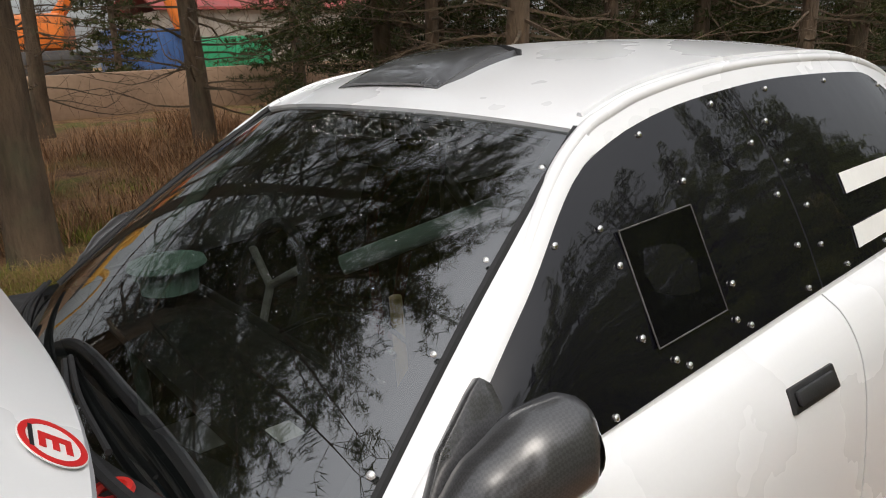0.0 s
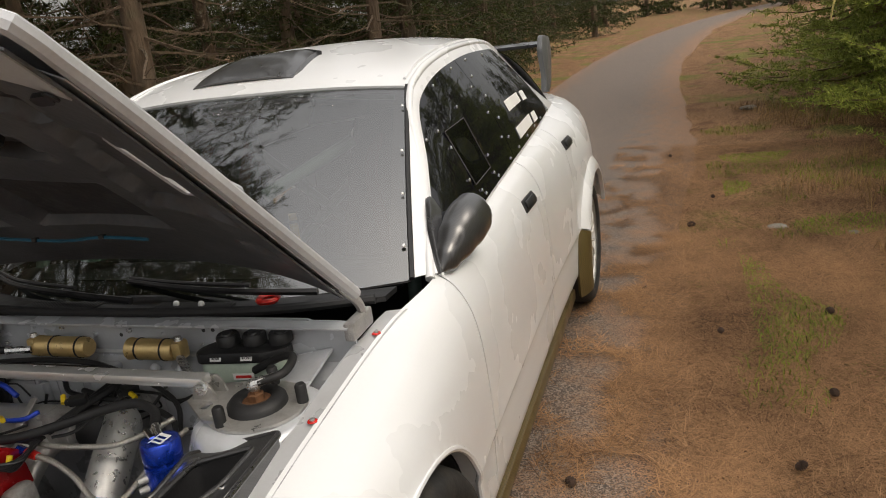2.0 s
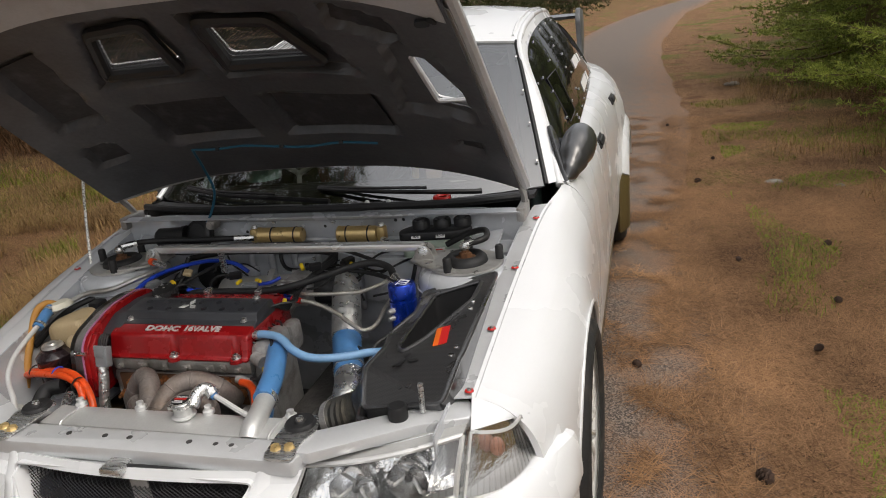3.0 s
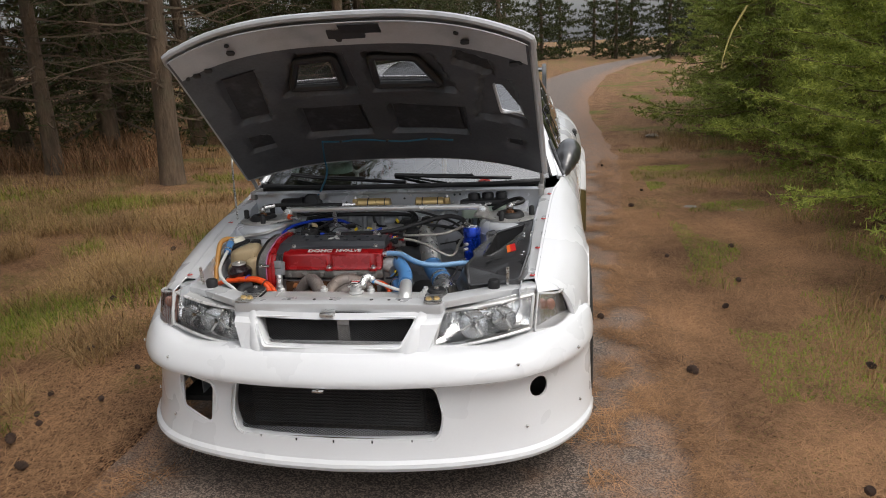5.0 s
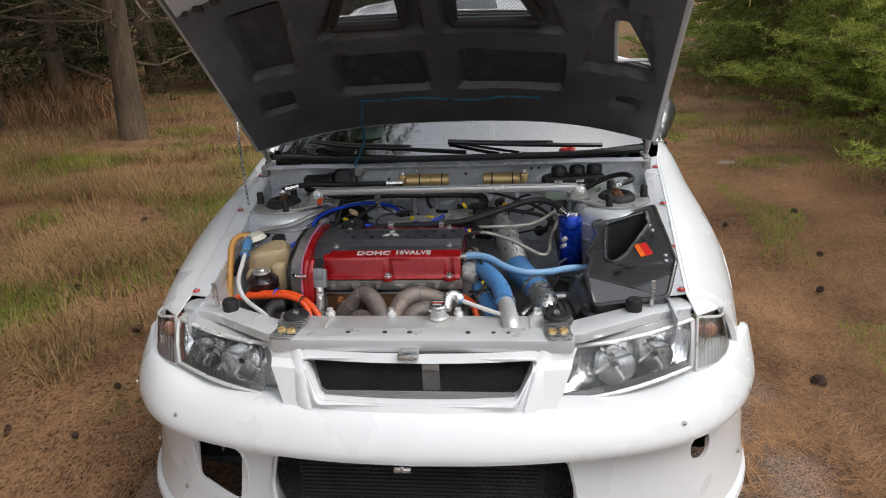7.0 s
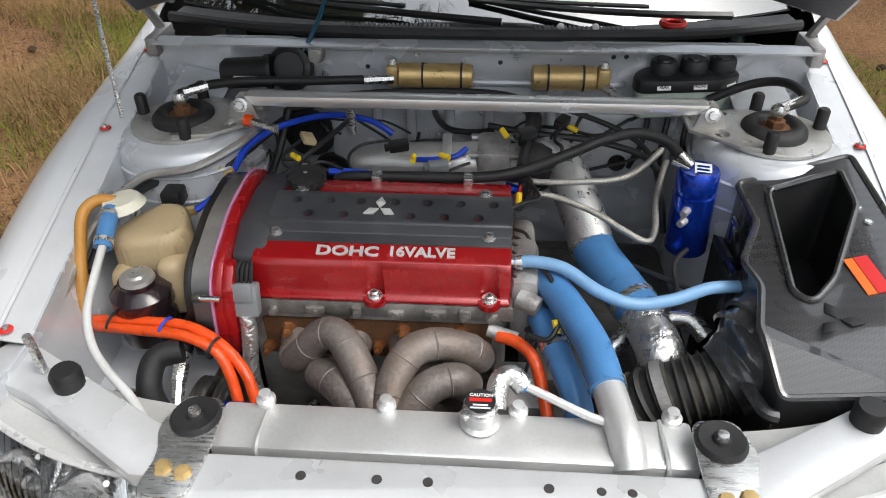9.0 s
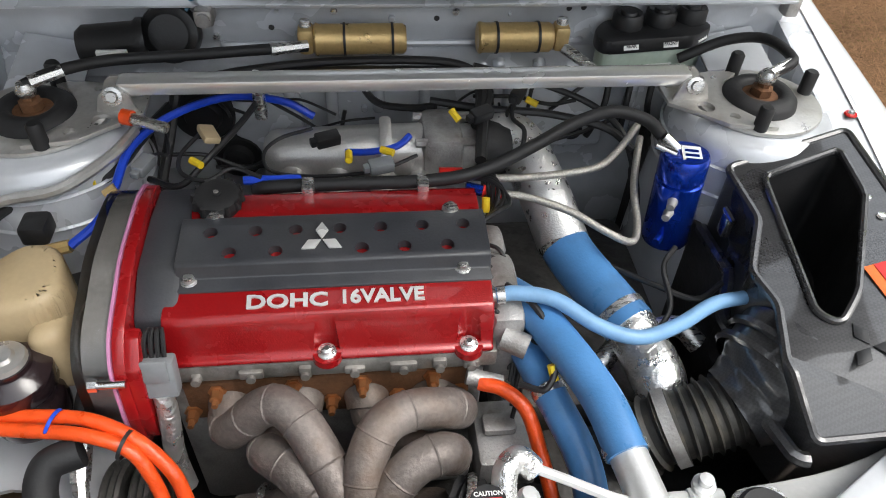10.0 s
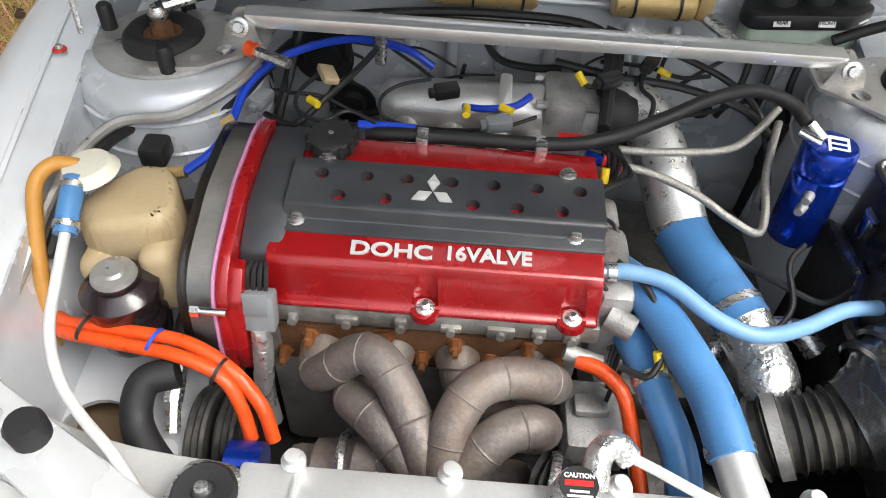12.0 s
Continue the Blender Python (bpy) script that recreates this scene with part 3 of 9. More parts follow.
for lp in rme.loops:
    ul.data[lp.index].uv = ruv[lp.vertex_index]
road = part("road", rme, M_ROAD)
tagged(road, "narrow damp grey asphalt lane strewn with needles", "road", kind="structure")


def needle_mesh(name, base, axis, count, length, width, spread, rng, flat=0.5):
    """Thin three-cornered needles set along many twigs (base and axis: arrays of starts and twig vectors)."""
    n = len(base)
    t = rng.random((n, count, 1))
    pos = base[:, None] + axis[:, None] * t
    d = axis / (np.linalg.norm(axis, axis=1, keepdims=True) + 1e-9)
    rnd = rng.normal(size=(n, count, 3))
    rnd[..., 2] *= flat
    rnd -= (rnd * d[:, None]).sum(-1, keepdims=True) * d[:, None]
    rnd /= np.linalg.norm(rnd, axis=-1, keepdims=True) + 1e-9
    way = d[:, None] * (1 - spread) + rnd * spread + np.array([0, 0, 0.12])
    way /= np.linalg.norm(way, axis=-1, keepdims=True)
    ln = length * (0.7 + 0.6 * rng.random((n, count, 1)))
    side = np.cross(way, rng.normal(size=(n, count, 3)))
    side /= np.linalg.norm(side, axis=-1, keepdims=True) + 1e-9
    a, b, c = pos - side * width / 2, pos + side * width / 2, pos + way * ln
    v = np.stack([a, b, c], 2).reshape(-1, 3)
    return points_mesh(name, v, np.arange(len(v)).reshape(-1, 3))


def limb_lines(h, spread, first, gap, per, rng, droop, rise, taper=0.85):
    """Limbs of a conifer: start height, direction and length, whorl by whorl."""
    z = first
    while z < h * 0.98:
        reach = spread * max(0.06, 1 - (z - first) / (h - first)) ** taper
        turn = rng.random() * 6.28
        for k in range(per):
            a = turn + 6.283 * k / per + rng.normal() * 0.25
            ln = reach * (0.65 + 0.5 * rng.random())
            lift = gap * (rng.random() - 0.5) * 1.6
            tilt = rng.normal() * 0.16
            pts = [np.array([math.cos(a) * ln * s, math.sin(a) * ln * s, z + lift + ln * ((tilt - droop) * s + rise * s * s) + 0.02 * rng.normal()]) for s in (0, 0.33, 0.66, 1.0)]
            yield pts, a, ln
        z += gap * (0.7 + 0.6 * rng.random())


def spruce_parts(h, spread, first, gap, per, seed, twig_step, needles, nlen, nwid, droop=0.25, rise=0.28, second=True):
    """Bare wood and needles of a spruce that is clothed down to the ground."""
    rng = np.random.default_rng(seed)
    wood = tube([(0, 0, -0.1), (0.02, 0.01, h * 0.5), (0, 0, h)], (0.035 + h * 0.012, 0.01), 9, 6)
    base, axis = [], []
    for pts, a, ln in limb_lines(h, spread, first, gap, per, rng, droop, rise):
        tube([tuple(p) for p in pts], (0.006 + 0.009 * ln, 0.003), 3, 1, bm=wood)
        p0 = np.array(pts)
        s = 0.12
        while s < 1.0:
            f = s * 3
            i = min(int(f), 2)
            at = p0[i] + (p0[i + 1] - p0[i]) * (f - i)
            fw = p0[i + 1] - p0[i]
            fw /= np.linalg.norm(fw)
            for sgn in (-1, 1):
                side = np.array([-fw[1], fw[0], 0]) * sgn
                tl = (0.10 + 0.38 * ln * (1 - s) * 0.55) * (0.6 + 0.7 * rng.random())
                v = (fw * 0.75 + side * (0.75 + 0.3 * rng.normal()) + np.array([0, 0, -0.05 + 0.38 * rng.normal()]))
                v = v / np.linalg.norm(v) * tl
                base.append(at)
                axis.append(v)
                if second and tl > 0.16:
                    for q in (0.35, 0.65):
                        for s2 in (-1, 1):
                            w = v / tl * 0.8 + np.array([-v[1], v[0], 0]) / tl * 0.7 * s2 + np.array([0, 0, -0.1])
                            base.append(at + v * q)
                            axis.append(w * tl * 0.42)
            s += twig_step / max(ln, 0.2)
        base.append(p0[2])
        axis.append((p0[3] - p0[2]) * 1.15)
    base.append(np.array([0, 0, h * 0.9]))
    axis.append(np.array([0, 0, h * 0.13]))
    return wood, needle_mesh("crown", np.array(base), np.array(axis), needles, nlen, nwid, 0.72, rng)


def tree_thing(name, wood, crown, wood_mat, crown_mat, label, at, turn=0.0, size=1.0, group=""):
    ob = new(name)
    part("trunk", wood, wood_mat, ob)
    if crown is not None:
        part("crown", crown, crown_mat, ob, smooth=0)
    ob.matrix_basis = pose(*at, 0, 0, turn) @ Matrix.Diagonal((size, size, size, 1))
    return tagged(ob, label, "tree", group)


def set_again(ob, x, y, turn, size, z=None, lean=0.0):
    c = copy_thing(ob, pose(x, y, land(x, y) if z is None else z, lean, 0, turn))
    c.scale = (size,) * 3
    return c


# young spruces along the verge, clothed to the ground
spruce = tree_thing("spruce", *spruce_parts(4.6, 1.85, 0.14, 0.20, 7, 3, 0.075, 12, 0.042, 0.0105), M_DEAD, M_FRESH, "bushy young green spruce with branches to the ground", (4.05, 3.5, 0), 20, 1.0, "verge spruces")
spruce_b = tree_thing("spruce", *spruce_parts(5.4, 1.85, 0.16, 0.24, 7, 8, 0.10, 8, 0.050, 0.015), M_DEAD, M_MID, "dense dark green spruce beside the lane", (3.6, 8.2, 0), 80, 1.0, "verge spruces")
for x, y, turn, size in ((4.35, 1.3, 200, 1.0), (4.2, 5.8, 310, 1.1), (6.4, 3.4, 120, 1.2)):
    set_again(spruce, x, y, turn, size)
for x, y, turn, size in ((3.9, 10.6, 10, 1.0), (5.2, 9.4, 130, 1.3), (5.0, 13.2, 230, 1.15), (6.4, 6.6, 300, 1.3), (6.0, 16.5, 60, 1.2), (8.0, 20.0, 100, 1.3), (10.5, 26, 40, 1.4)):
    set_again(spruce_b, x, y, turn, size)

# darker spruces of the wood on the other side, thinner in detail
wood_spruce = tree_thing("spruce", *spruce_parts(8.5, 1.8, 0.35, 0.27, 6, 21, 0.15, 9, 0.10, 0.022, 0.35, 0.2, False), M_BARK, M_SPRUCE, "tall dark spruce in the shaded wood", (-4.6, 9.6, 0), 0, 1.0, "wood spruces")
rng0 = random.Random(7)
for x, y in ((-2.9, 10.8), (-3.6, 13.0), (-2.6, 15.6), (-5.6, 12.0), (-3.4, 18.5), (-6.6, 8.2), (-8.6, 6.9), (-7.6, 10.4), (-10.6, 9.0), (-9.6, 12.6), (-5.2, 16.0), (-7.4, 15.0), (-4.4, 22.0), (-6.5, 20.0), (-12.8, 12.0), (-11.8, 15.6), (-9.2, 17.8), (-14, 8.4), (-3.6, 27.0), (-7, 26.0), (-2.5, 33.0), (-15.5, 15), (-13.2, 19.5), (-5.0, 38.0), (-17.5, 10.5), (-3.2, 20.5)):
    set_again(wood_spruce, x + rng0.uniform(-0.3, 0.3), y, rng0.uniform(0, 360), rng0.uniform(0.75, 1.25))
far_spruce = tree_thing("spruce", *spruce_parts(9.0, 2.1, 0.4, 0.40, 6, 31, 0.30, 8, 0.20, 0.06, 0.35, 0.2, False), M_BARK, M_SPRUCE, "distant dark conifer at the end of the lane", (7.5, 47, 0), 0, 1.0, "far conifers")
for x, y, s in ((3.5, 66, 1.2), (14, 44, 1.0), (18, 52, 1.3), (24, 48, 1.1), (-1, 58, 1.3), (-5, 50, 1.2), (-9, 44, 1.2), (-12, 36, 1.1), (-15, 30, 1.2), (-20, 26, 1.2), (12, 62, 1.3), (-22, 34, 1.3), (30, 40, 1.2), (-10, 60, 1.4), (15, 32, 1.0), (20, 36, 1.2), (13, 22, 1.0), (11, 14, 1.0), (12, 8, 1.1), (11, 1, 1.0), (14, -6, 1.2), (-24, 18, 1.2), (4.5, 52, 1.0), (6, 57, 1.2), (9, 54, 1.1), (0.5, 62, 1.2), (10, 50, 0.9), (-3, 46, 1.1), (-6, 42, 1.1), (16, 58, 1.2), (20, 44, 1.0), (-8, 34, 1.1), (-17, 22, 1.1), (-19, 14, 1.1), (-12, 26, 1.1), (-15, 40, 1.3), (22, 60, 1.4), (28, 52, 1.4), (-20, 6, 0.8)):
    set_again(far_spruce, x, y, rng0.uniform(0, 360), s)


def pine_parts(h, r, first, crown_from, seed, lean=0.0, dead=1.0, needles=8, nlen=0.12, spread=2.2, twigs=2, places=6, nwid=0.012):
    """A pine: stout tapered trunk, bare lower branches and a crown of long needles higher up."""
    rng = np.random.default_rng(seed)
    wood = tube([(0, 0, -0.2), (0.03, 0, 0.4), (lean * 0.3 + 0.02, 0.02, h * 0.3), (lean, 0, h)], (r * 1.12, r * 0.35), 14, 10)
    for v in wood.verts:
        v.co += v.co.normalized() * 0.03 * r * noise.noise(v.co * 6)
    base, axis = [], []
    for pts, a, ln in limb_lines(h, spread, first, 0.32, 5, rng, 0.05, 0.1, 0.4):
        z = pts[0][2]
        shift = np.array([lean * z / h, 0, 0])
        bare = z < crown_from
        if bare:
            pts = [p * np.array([dead, dead, 1]) for p in pts]
            pts[2] = pts[2] + rng.normal(size=3) * 0.10
            pts[3] = pts[3] + rng.normal(size=3) * 0.16
        tube([tuple(p + shift) for p in pts], (0.010 + 0.006 * ln, 0.003), 4, 2, bm=wood)
        for s in np.linspace(0.25, 1.0, 7 if bare else places):
            f = s * 3
            i = min(int(f), 2)
            at = pts[i] + (pts[i + 1] - pts[i]) * (f - i) + shift
            for k in range(2 if bare else twigs):
                v = (pts[3] - pts[0]) / ln * 0.5 + rng.normal(size=3) * 0.55
                v = v / np.linalg.norm(v) * (0.22 + 0.25 * rng.random())
                tube([tuple(at), tuple(at + v * 0.6 + rng.normal(size=3) * 0.02), tuple(at + v)], (0.004, 0.0015), 3, 1, bm=wood)
                if not bare:
                    for q in (0.5, 0.8, 1.0):
                        base.append(at + v * (q - 0.2))
                        axis.append(v * 0.35)
    crown = needle_mesh("crown", np.array(base), np.array(axis), needles, nlen, nwid, 0.75, rng, 0.9) if base else None
    return wood, crown


pine = tree_thing("pine", *pine_parts(9.0, 0.17, 1.05, 2.7, 5, 0.35), M_BARK, M_PINE, "rough-barked pine with bare dead lower branches", (-4.15, 5.5, -0.02), 0, 1.0, "pines")
pine.matrix_basis = pose(-4.15, 5.5, -0.02, 0, -5, 200)
pine_b = tree_thing("pine", *pine_parts(8.5, 0.19, 0.9, 2.9, 15, -0.4, 1.0), M_BARK, M_PINE, "dark pine trunk with bare twiggy branches", (-9.0, 4.0, 0.15), 0, 1.0, "pines")
near_pine = tree_thing("pine", *pine_parts(9.5, 0.21, 2.2, 2.6, 25, 0.2, 0.6, 10, 0.13, 3.5, 4, 8, 0.009), M_BARK, M_PINE, "stout grey pine trunk beside the lane", (-4.75, 1.0, 0), 0, 1.0, "pines")
for x, y, turn, size in ((-6.2, 6.0, 90, 0.8), (-7.9, 7.6, 180, 0.9), (-5.6, 9.0, 250, 0.9), (-3.1, 9.4, 20, 0.85), (-7.4, -2.4, 130, 1.0)):
    set_again(pine, x, y, turn, size)
for x, y, turn, size in ((-4.9, -2.9, 140, 0.95), (-3.8, -0.9, 40, 1.0), (-5.3, -5.6, 260, 0.9)):
    set_again(near_pine, x, y, turn, size)
for x, y, turn, size in ((-6.5, -9.5, 60, 1.1), (7.5, -6.0, 220, 1.0), (7.2, -2.0, 20, 0.9), (-9.5, -6.0, 250, 1.1), (-12.5, 2.6, 300, 0.9)):
    set_again(pine_b, x, y, turn, size)


def blades(name, material, count, area, length, width, lean, seed, keep=None, lying=False):
    """Blades of grass or fallen needles over a stretch (x0, x1, y0, y1)."""
    rng = np.random.default_rng(seed)
    xy = rng.random((count, 2)) * [area[1] - area[0], area[3] - area[2]] + [area[0], area[2]]
    if keep:
        xy = np.array([p for p in xy if keep(*p)])
    n = len(xy)
    z = np.array([land(x, y) for x, y in xy])
    on = np.abs(xy[:, 0] - 0.12) < 1.2
    z = np.where(on, np.maximum(z, 0.013), z)
    pos = np.c_[xy, z]
    a = rng.random(n) * 6.283
    hor = np.c_[np.cos(a), np.sin(a), np.zeros(n)]
    ln = (length * (0.5 + rng.random(n)))[:, None]
    if lying:
        tip = pos + hor * ln + np.c_[np.zeros((n, 2)), 0.001 + 0.030 * rng.random(n) ** 2]
        pos = pos + [0, 0, 0.003]
        side = np.c_[-hor[:, 1], hor[:, 0], np.zeros(n)] * width / 2
        v = np.stack([pos - side, pos + side, tip], 1).reshape(-1, 3)
        return part(name, points_mesh(name, v, np.arange(len(v)).reshape(-1, 3)), material, smooth=0)
    k = (lean * (0.4 + rng.random(n)))[:, None]
    mid = pos + (hor * k * 0.35 + [0, 0, 0.62]) * ln
    tip = pos + (hor * k + [0, 0, 1.0 - 0.3 * lean]) * ln
    side = np.c_[-hor[:, 1], hor[:, 0], np.zeros(n)] * width / 2
    v = np.stack([pos - side, pos + side, mid + side * 0.8, mid - side * 0.8, tip], 1).reshape(-1, 3)
    i = np.arange(n)[:, None] * 5
    f = np.concatenate([i + [0, 1, 2], i + [0, 2, 3], i + [3, 2, 4]])
    return part(name, points_mesh(name, v, f), material, smooth=0)


def tufty(cut, scale, shift):
    return lambda x, y: noise.noise((x * scale, y * scale, shift)) > cut and abs(x - 0.12) > 1.35


def mossy(x, y):
    return noise.noise((x * 1.1, y * 1.1, 11.0)) > 0.12 and 1.6 < x < 4.2


tagged(blades("fallen_needles", M_LITTER, 150000, (0.7, 3.6, -2.6, 6.5), 0.085, 0.0034, 0, 41, lambda x, y: x > 1.15 + 0.25 * noise.noise((y * 1.3, 5, 2)) or noise.noise((x * 5, y * 5, 1)) > 0.12, True), "fallen brown pine needles on the verge", "litter", kind="stuff")
tagged(blades("fallen_needles", M_LITTER, 150000, (-4.5, -0.7, -2.6, 5.0), 0.10, 0.0036, 0, 42, lambda x, y: x < -1.0 or noise.noise((x * 4, y * 4, 1)) > 0.0, True), "fallen brown pine needles under the pines", "litter", kind="stuff")
tagged(blades("moss", M_MOSS, 130000, (1.6, 4.2, -2.2, 6.0), 0.022, 0.004, 1.0, 43, mossy), "bright green moss in low patches", "moss", kind="stuff")
tagged(blades("dry_grass", M_STRAW, 42000, (-9.5, -1.3, -2.5, 9.0), 0.12, 0.005, 1.1, 44, tufty(-0.02, 0.9, 3.0)), "tufts of dry straw-coloured grass", "grass", kind="stuff")
tagged(blades("green_grass", M_GRASS, 55000, (-7.5, -1.35, -2.5, 6.0), 0.075, 0.005, 0.9, 45, tufty(0.12, 0.8, 9.0)), "low green grass between the needles", "grass", kind="stuff")
tagged(blades("dry_grass", M_STRAW, 22000, (1.9, 4.6, -1.5, 9.0), 0.11, 0.004, 0.9, 46, lambda x, y: noise.noise((x * 1.0, y * 1.0, 6.0)) > 0.28 or (x > 2.4 and noise.noise((x * 2.0, y * 2.0, 8.0)) > 0.1)), "dry wiry grass at the foot of the spruces", "grass", kind="stuff")
tagged(blades("green_grass", M_GRASS, 40000, (1.5, 4.2, -2.0, 9.0), 0.045, 0.004, 1.0, 47, lambda x, y: noise.noise((x * 1.6, y * 1.6, 14.0)) > 0.22), "sparse short grass on the verge", "grass", kind="stuff")
tagged(blades("bracken", M_LITTER, 34000, (-13.5, -5.0, 0.0, 10.0), 0.35, 0.008, 1.0, 48, lambda x, y: noise.noise((x * 0.7, y * 0.7, 4.0)) > 0.05), "brown withered undergrowth in the wood", "undergrowth", kind="stuff")


tagged(blades("dry_grass", M_STRAW, 75000, (-5.4, -1.22, -2.6, 4.5), 0.15, 0.0036, 1.7, 51, lambda x, y: noise.noise((x * 1.4, y * 1.4, 21.0)) > 0.08 and x < -1.75 + 0.4 * noise.noise((x * 2, y * 2, 3.0))), "long bent straw on the forest edge", "grass", kind="stuff")
tagged(blades("green_grass", M_GRASS, 60000, (-5.4, -1.25, -2.6, 4.5), 0.11, 0.0036, 1.3, 52, lambda x, y: noise.noise((x * 0.9, y * 0.9, 31.0)) > 0.02 and x < -1.6), "fresh green grass growing through the straw", "grass", kind="stuff")
tagged(blades("fallen_needles", M_LITTER, 110000, (0.95, 2.7, -2.6, 3.6), 0.10, 0.0030, 0, 53, lambda x, y: x > 1.2 + 0.25 * noise.noise((y * 1.3, 5, 2)) or noise.noise((x * 5, y * 5, 1)) > 0.15, True), "paired brown needles strewn beside the lane", "litter", kind="stuff")


def pine_cone():
    bm = bmesh.new()
    for k in range(34):
        h = k / 33
        a = k * 2.4
        r = 0.020 * math.sin(math.pi * (0.12 + 0.8 * h)) + 0.004
        m = pose(0, 0, 0.055 * h + 0.004, 0, 0, math.degrees(a)) @ pose(r * 0.6, 0, 0, 0, -35 + 50 * h, 0) @ Matrix.Diagonal((0.014, 0.011, 0.004, 1))
        bmesh.ops.create_icosphere(bm, subdivisions=1, radius=1.0, matrix=m)
    return bm


cone = part("pine_cone", pine_cone(), M_CONE)
tagged(cone, "small open brown pine cone on the needles", "pine cone", "pine cones")
cone.matrix_basis = pose(1.308, 0.294, 0.02, 80, 0, 30)
for x, y, s in ((1.378, 3.734, 1.2), (0.935, 0.953, 1.0), (1.506, 4.42, 0.8), (1.62, 1.1, 0.9), (1.9, 2.3, 1.0), (1.45, 2.1, 0.8), (2.1, 0.4, 1.0), (2.0, -0.2, 1.0), (1.2, 5.9, 0.9), (1.8, 1.6, 0.9), (-1.5, -0.4, 0.75), (-1.65, -0.1, 0.7), (-1.4, 0.2, 0.75), (-1.56, -0.33, 0.7), (-1.35, -0.15, 0.75), (-1.8, 0.4, 1.1), (-1.55, 0.7, 1.0), (-1.3, -0.7, 1.1), (-1.9, -0.3, 1.0), (-2.2, 1.2, 1.0), (-1.7, 1.4, 1.1), (-1.45, -1.1, 1.2), (-1.62, -0.95, 1.1), (-1.38, -0.9, 1.2), (-1.75, -0.75, 1.1), (-1.5, -0.55, 1.2), (-2.0, -1.2, 1.1), (-1.85, -1.5, 1.0), (-1.55, -1.35, 1.2), (-1.4, 0.5, 1.1), (-2.4, 2.4, 1.0), (1.1, 2.6, 0.7), (2.5, 1.3, 1.0), (1.75, -0.6, 1.0)):
    o = copy_thing(cone, pose(x, y, max(land(x, y), 0.0) + 0.018, rng0.uniform(60, 110), rng0.uniform(-30, 30), rng0.uniform(0, 360)))
    o.scale = (s * 0.7,) * 3


def stone():
    bm = bmesh.new()
    bmesh.ops.create_icosphere(bm, subdivisions=2, radius=1.0)
    for v in bm.verts:
        v.co *= 1 + 0.35 * noise.noise(v.co * 1.3)
    bmesh.ops.scale(bm, vec=(0.07, 0.05, 0.02), verts=bm.verts)
    return bm


pebble = part("stone", stone(), M_CONC)
tagged(pebble, "flat pale stone half sunk in the verge", "stone", "stones")
pebble.matrix_basis = pose(1.862, 3.631, 0.01)
for x, y, s, a in ((2.1, 8.6, 1.6, 30), (2.25, 3.5, 0.6, 80), (1.7, 2.9, 0.4, 10)):
    o = copy_thing(pebble, pose(x, y, 0.008, 0, 0, a))
    o.scale = (s,) * 3

# broken pale branch hanging out of a spruce
snag = bmesh.new()
tube([(2.75, 5.9, 1.75), (2.55, 5.6, 1.5), (2.42, 5.35, 1.25), (2.38, 5.25, 1.12)], (0.013, 0.004), 6, 6, bm=snag)
for k in range(9):
    a = Vector((2.75, 5.9, 1.75)).lerp(Vector((2.40, 5.3, 1.15)), k / 9)
    tube([a, a + Vector((0.08 - 0.02 * (k % 5), -0.1 + 0.03 * (k % 3), 0.05 - 0.04 * (k % 4)))], (0.005, 0.002), 5, 2, bm=snag)
tagged(part("dead_branch", snag, mat("lichen_yellow_bark", (0.36, 0.29, 0.09), 0.9, 0, 0.3, 30.0)), "bare lichen-yellow branch among green spruce twigs", "branch")

# ---- the yard behind the wood ----
wall_bm = bmesh.new()
block(wall_bm, (-16.3, -22, 0.2), (-16.0, 30, 1.28), 0.03)
tagged(part("wall_yard", wall_bm, M_EARTH), "low weathered brown yard wall", "wall", kind="structure")
yard = bmesh.new()
block(yard, (-70, -30, 0.2), (-16.32, 30, 1.05), 0.0)
tagged(part("yard_ground", yard, M_EARTH), "bare reddish earth of a raised yard", "ground", kind="structure")


def machine(at, turn, body, scale=1.0):
    ob = new("excavator")
    t = bmesh.new()
    block(t, (-1.5, -1.1, 0.9), (1.6, 1.1, 1.9), 0.12)
    part("engine_cover", t, body, ob)
    t = bmesh.new()
    block(t, (-1.4, -1.1, 1.9), (0.1, 0.2, 3.1), 0.10)
    part("cab", t, M_YELLOWM, ob)
    t = bmesh.new()
    block(t, (-1.45, -1.0, 2.15), (-1.3, 0.1, 2.95), 0.02)
    block(t, (-1.2, -1.16, 2.15), (-0.1, -1.08, 2.95), 0.02)
    part("cab_window", t, M_WINDOW, ob)
    for s in (-1, 1):
        t = bmesh.new()
        block(t, (-1.9, s * 1.0 - 0.28, 0.0), (1.9, s * 1.0 + 0.28, 0.85), 0.35, seg=4)
        part("track", t, M_DARK, ob)
    part("boom", tube([(1.2, 0.3, 1.8), (2.6, 0.3, 3.4), (4.2, 0.3, 3.0), (4.8, 0.3, 1.4)], 0.2, 8, 5), body, ob)
    ob.matrix_basis = pose(*at, 0, 0, turn) @ Matrix.Diagonal((scale, scale, scale, 1))
    return tagged(ob, "orange tracked excavator parked in the yard", "excavator")


machine((-24, 4.2, 1.05), 70, M_ORANGEM)
machine((-22.5, 0.6, 1.05), 250, M_YELLOWM, 0.9)


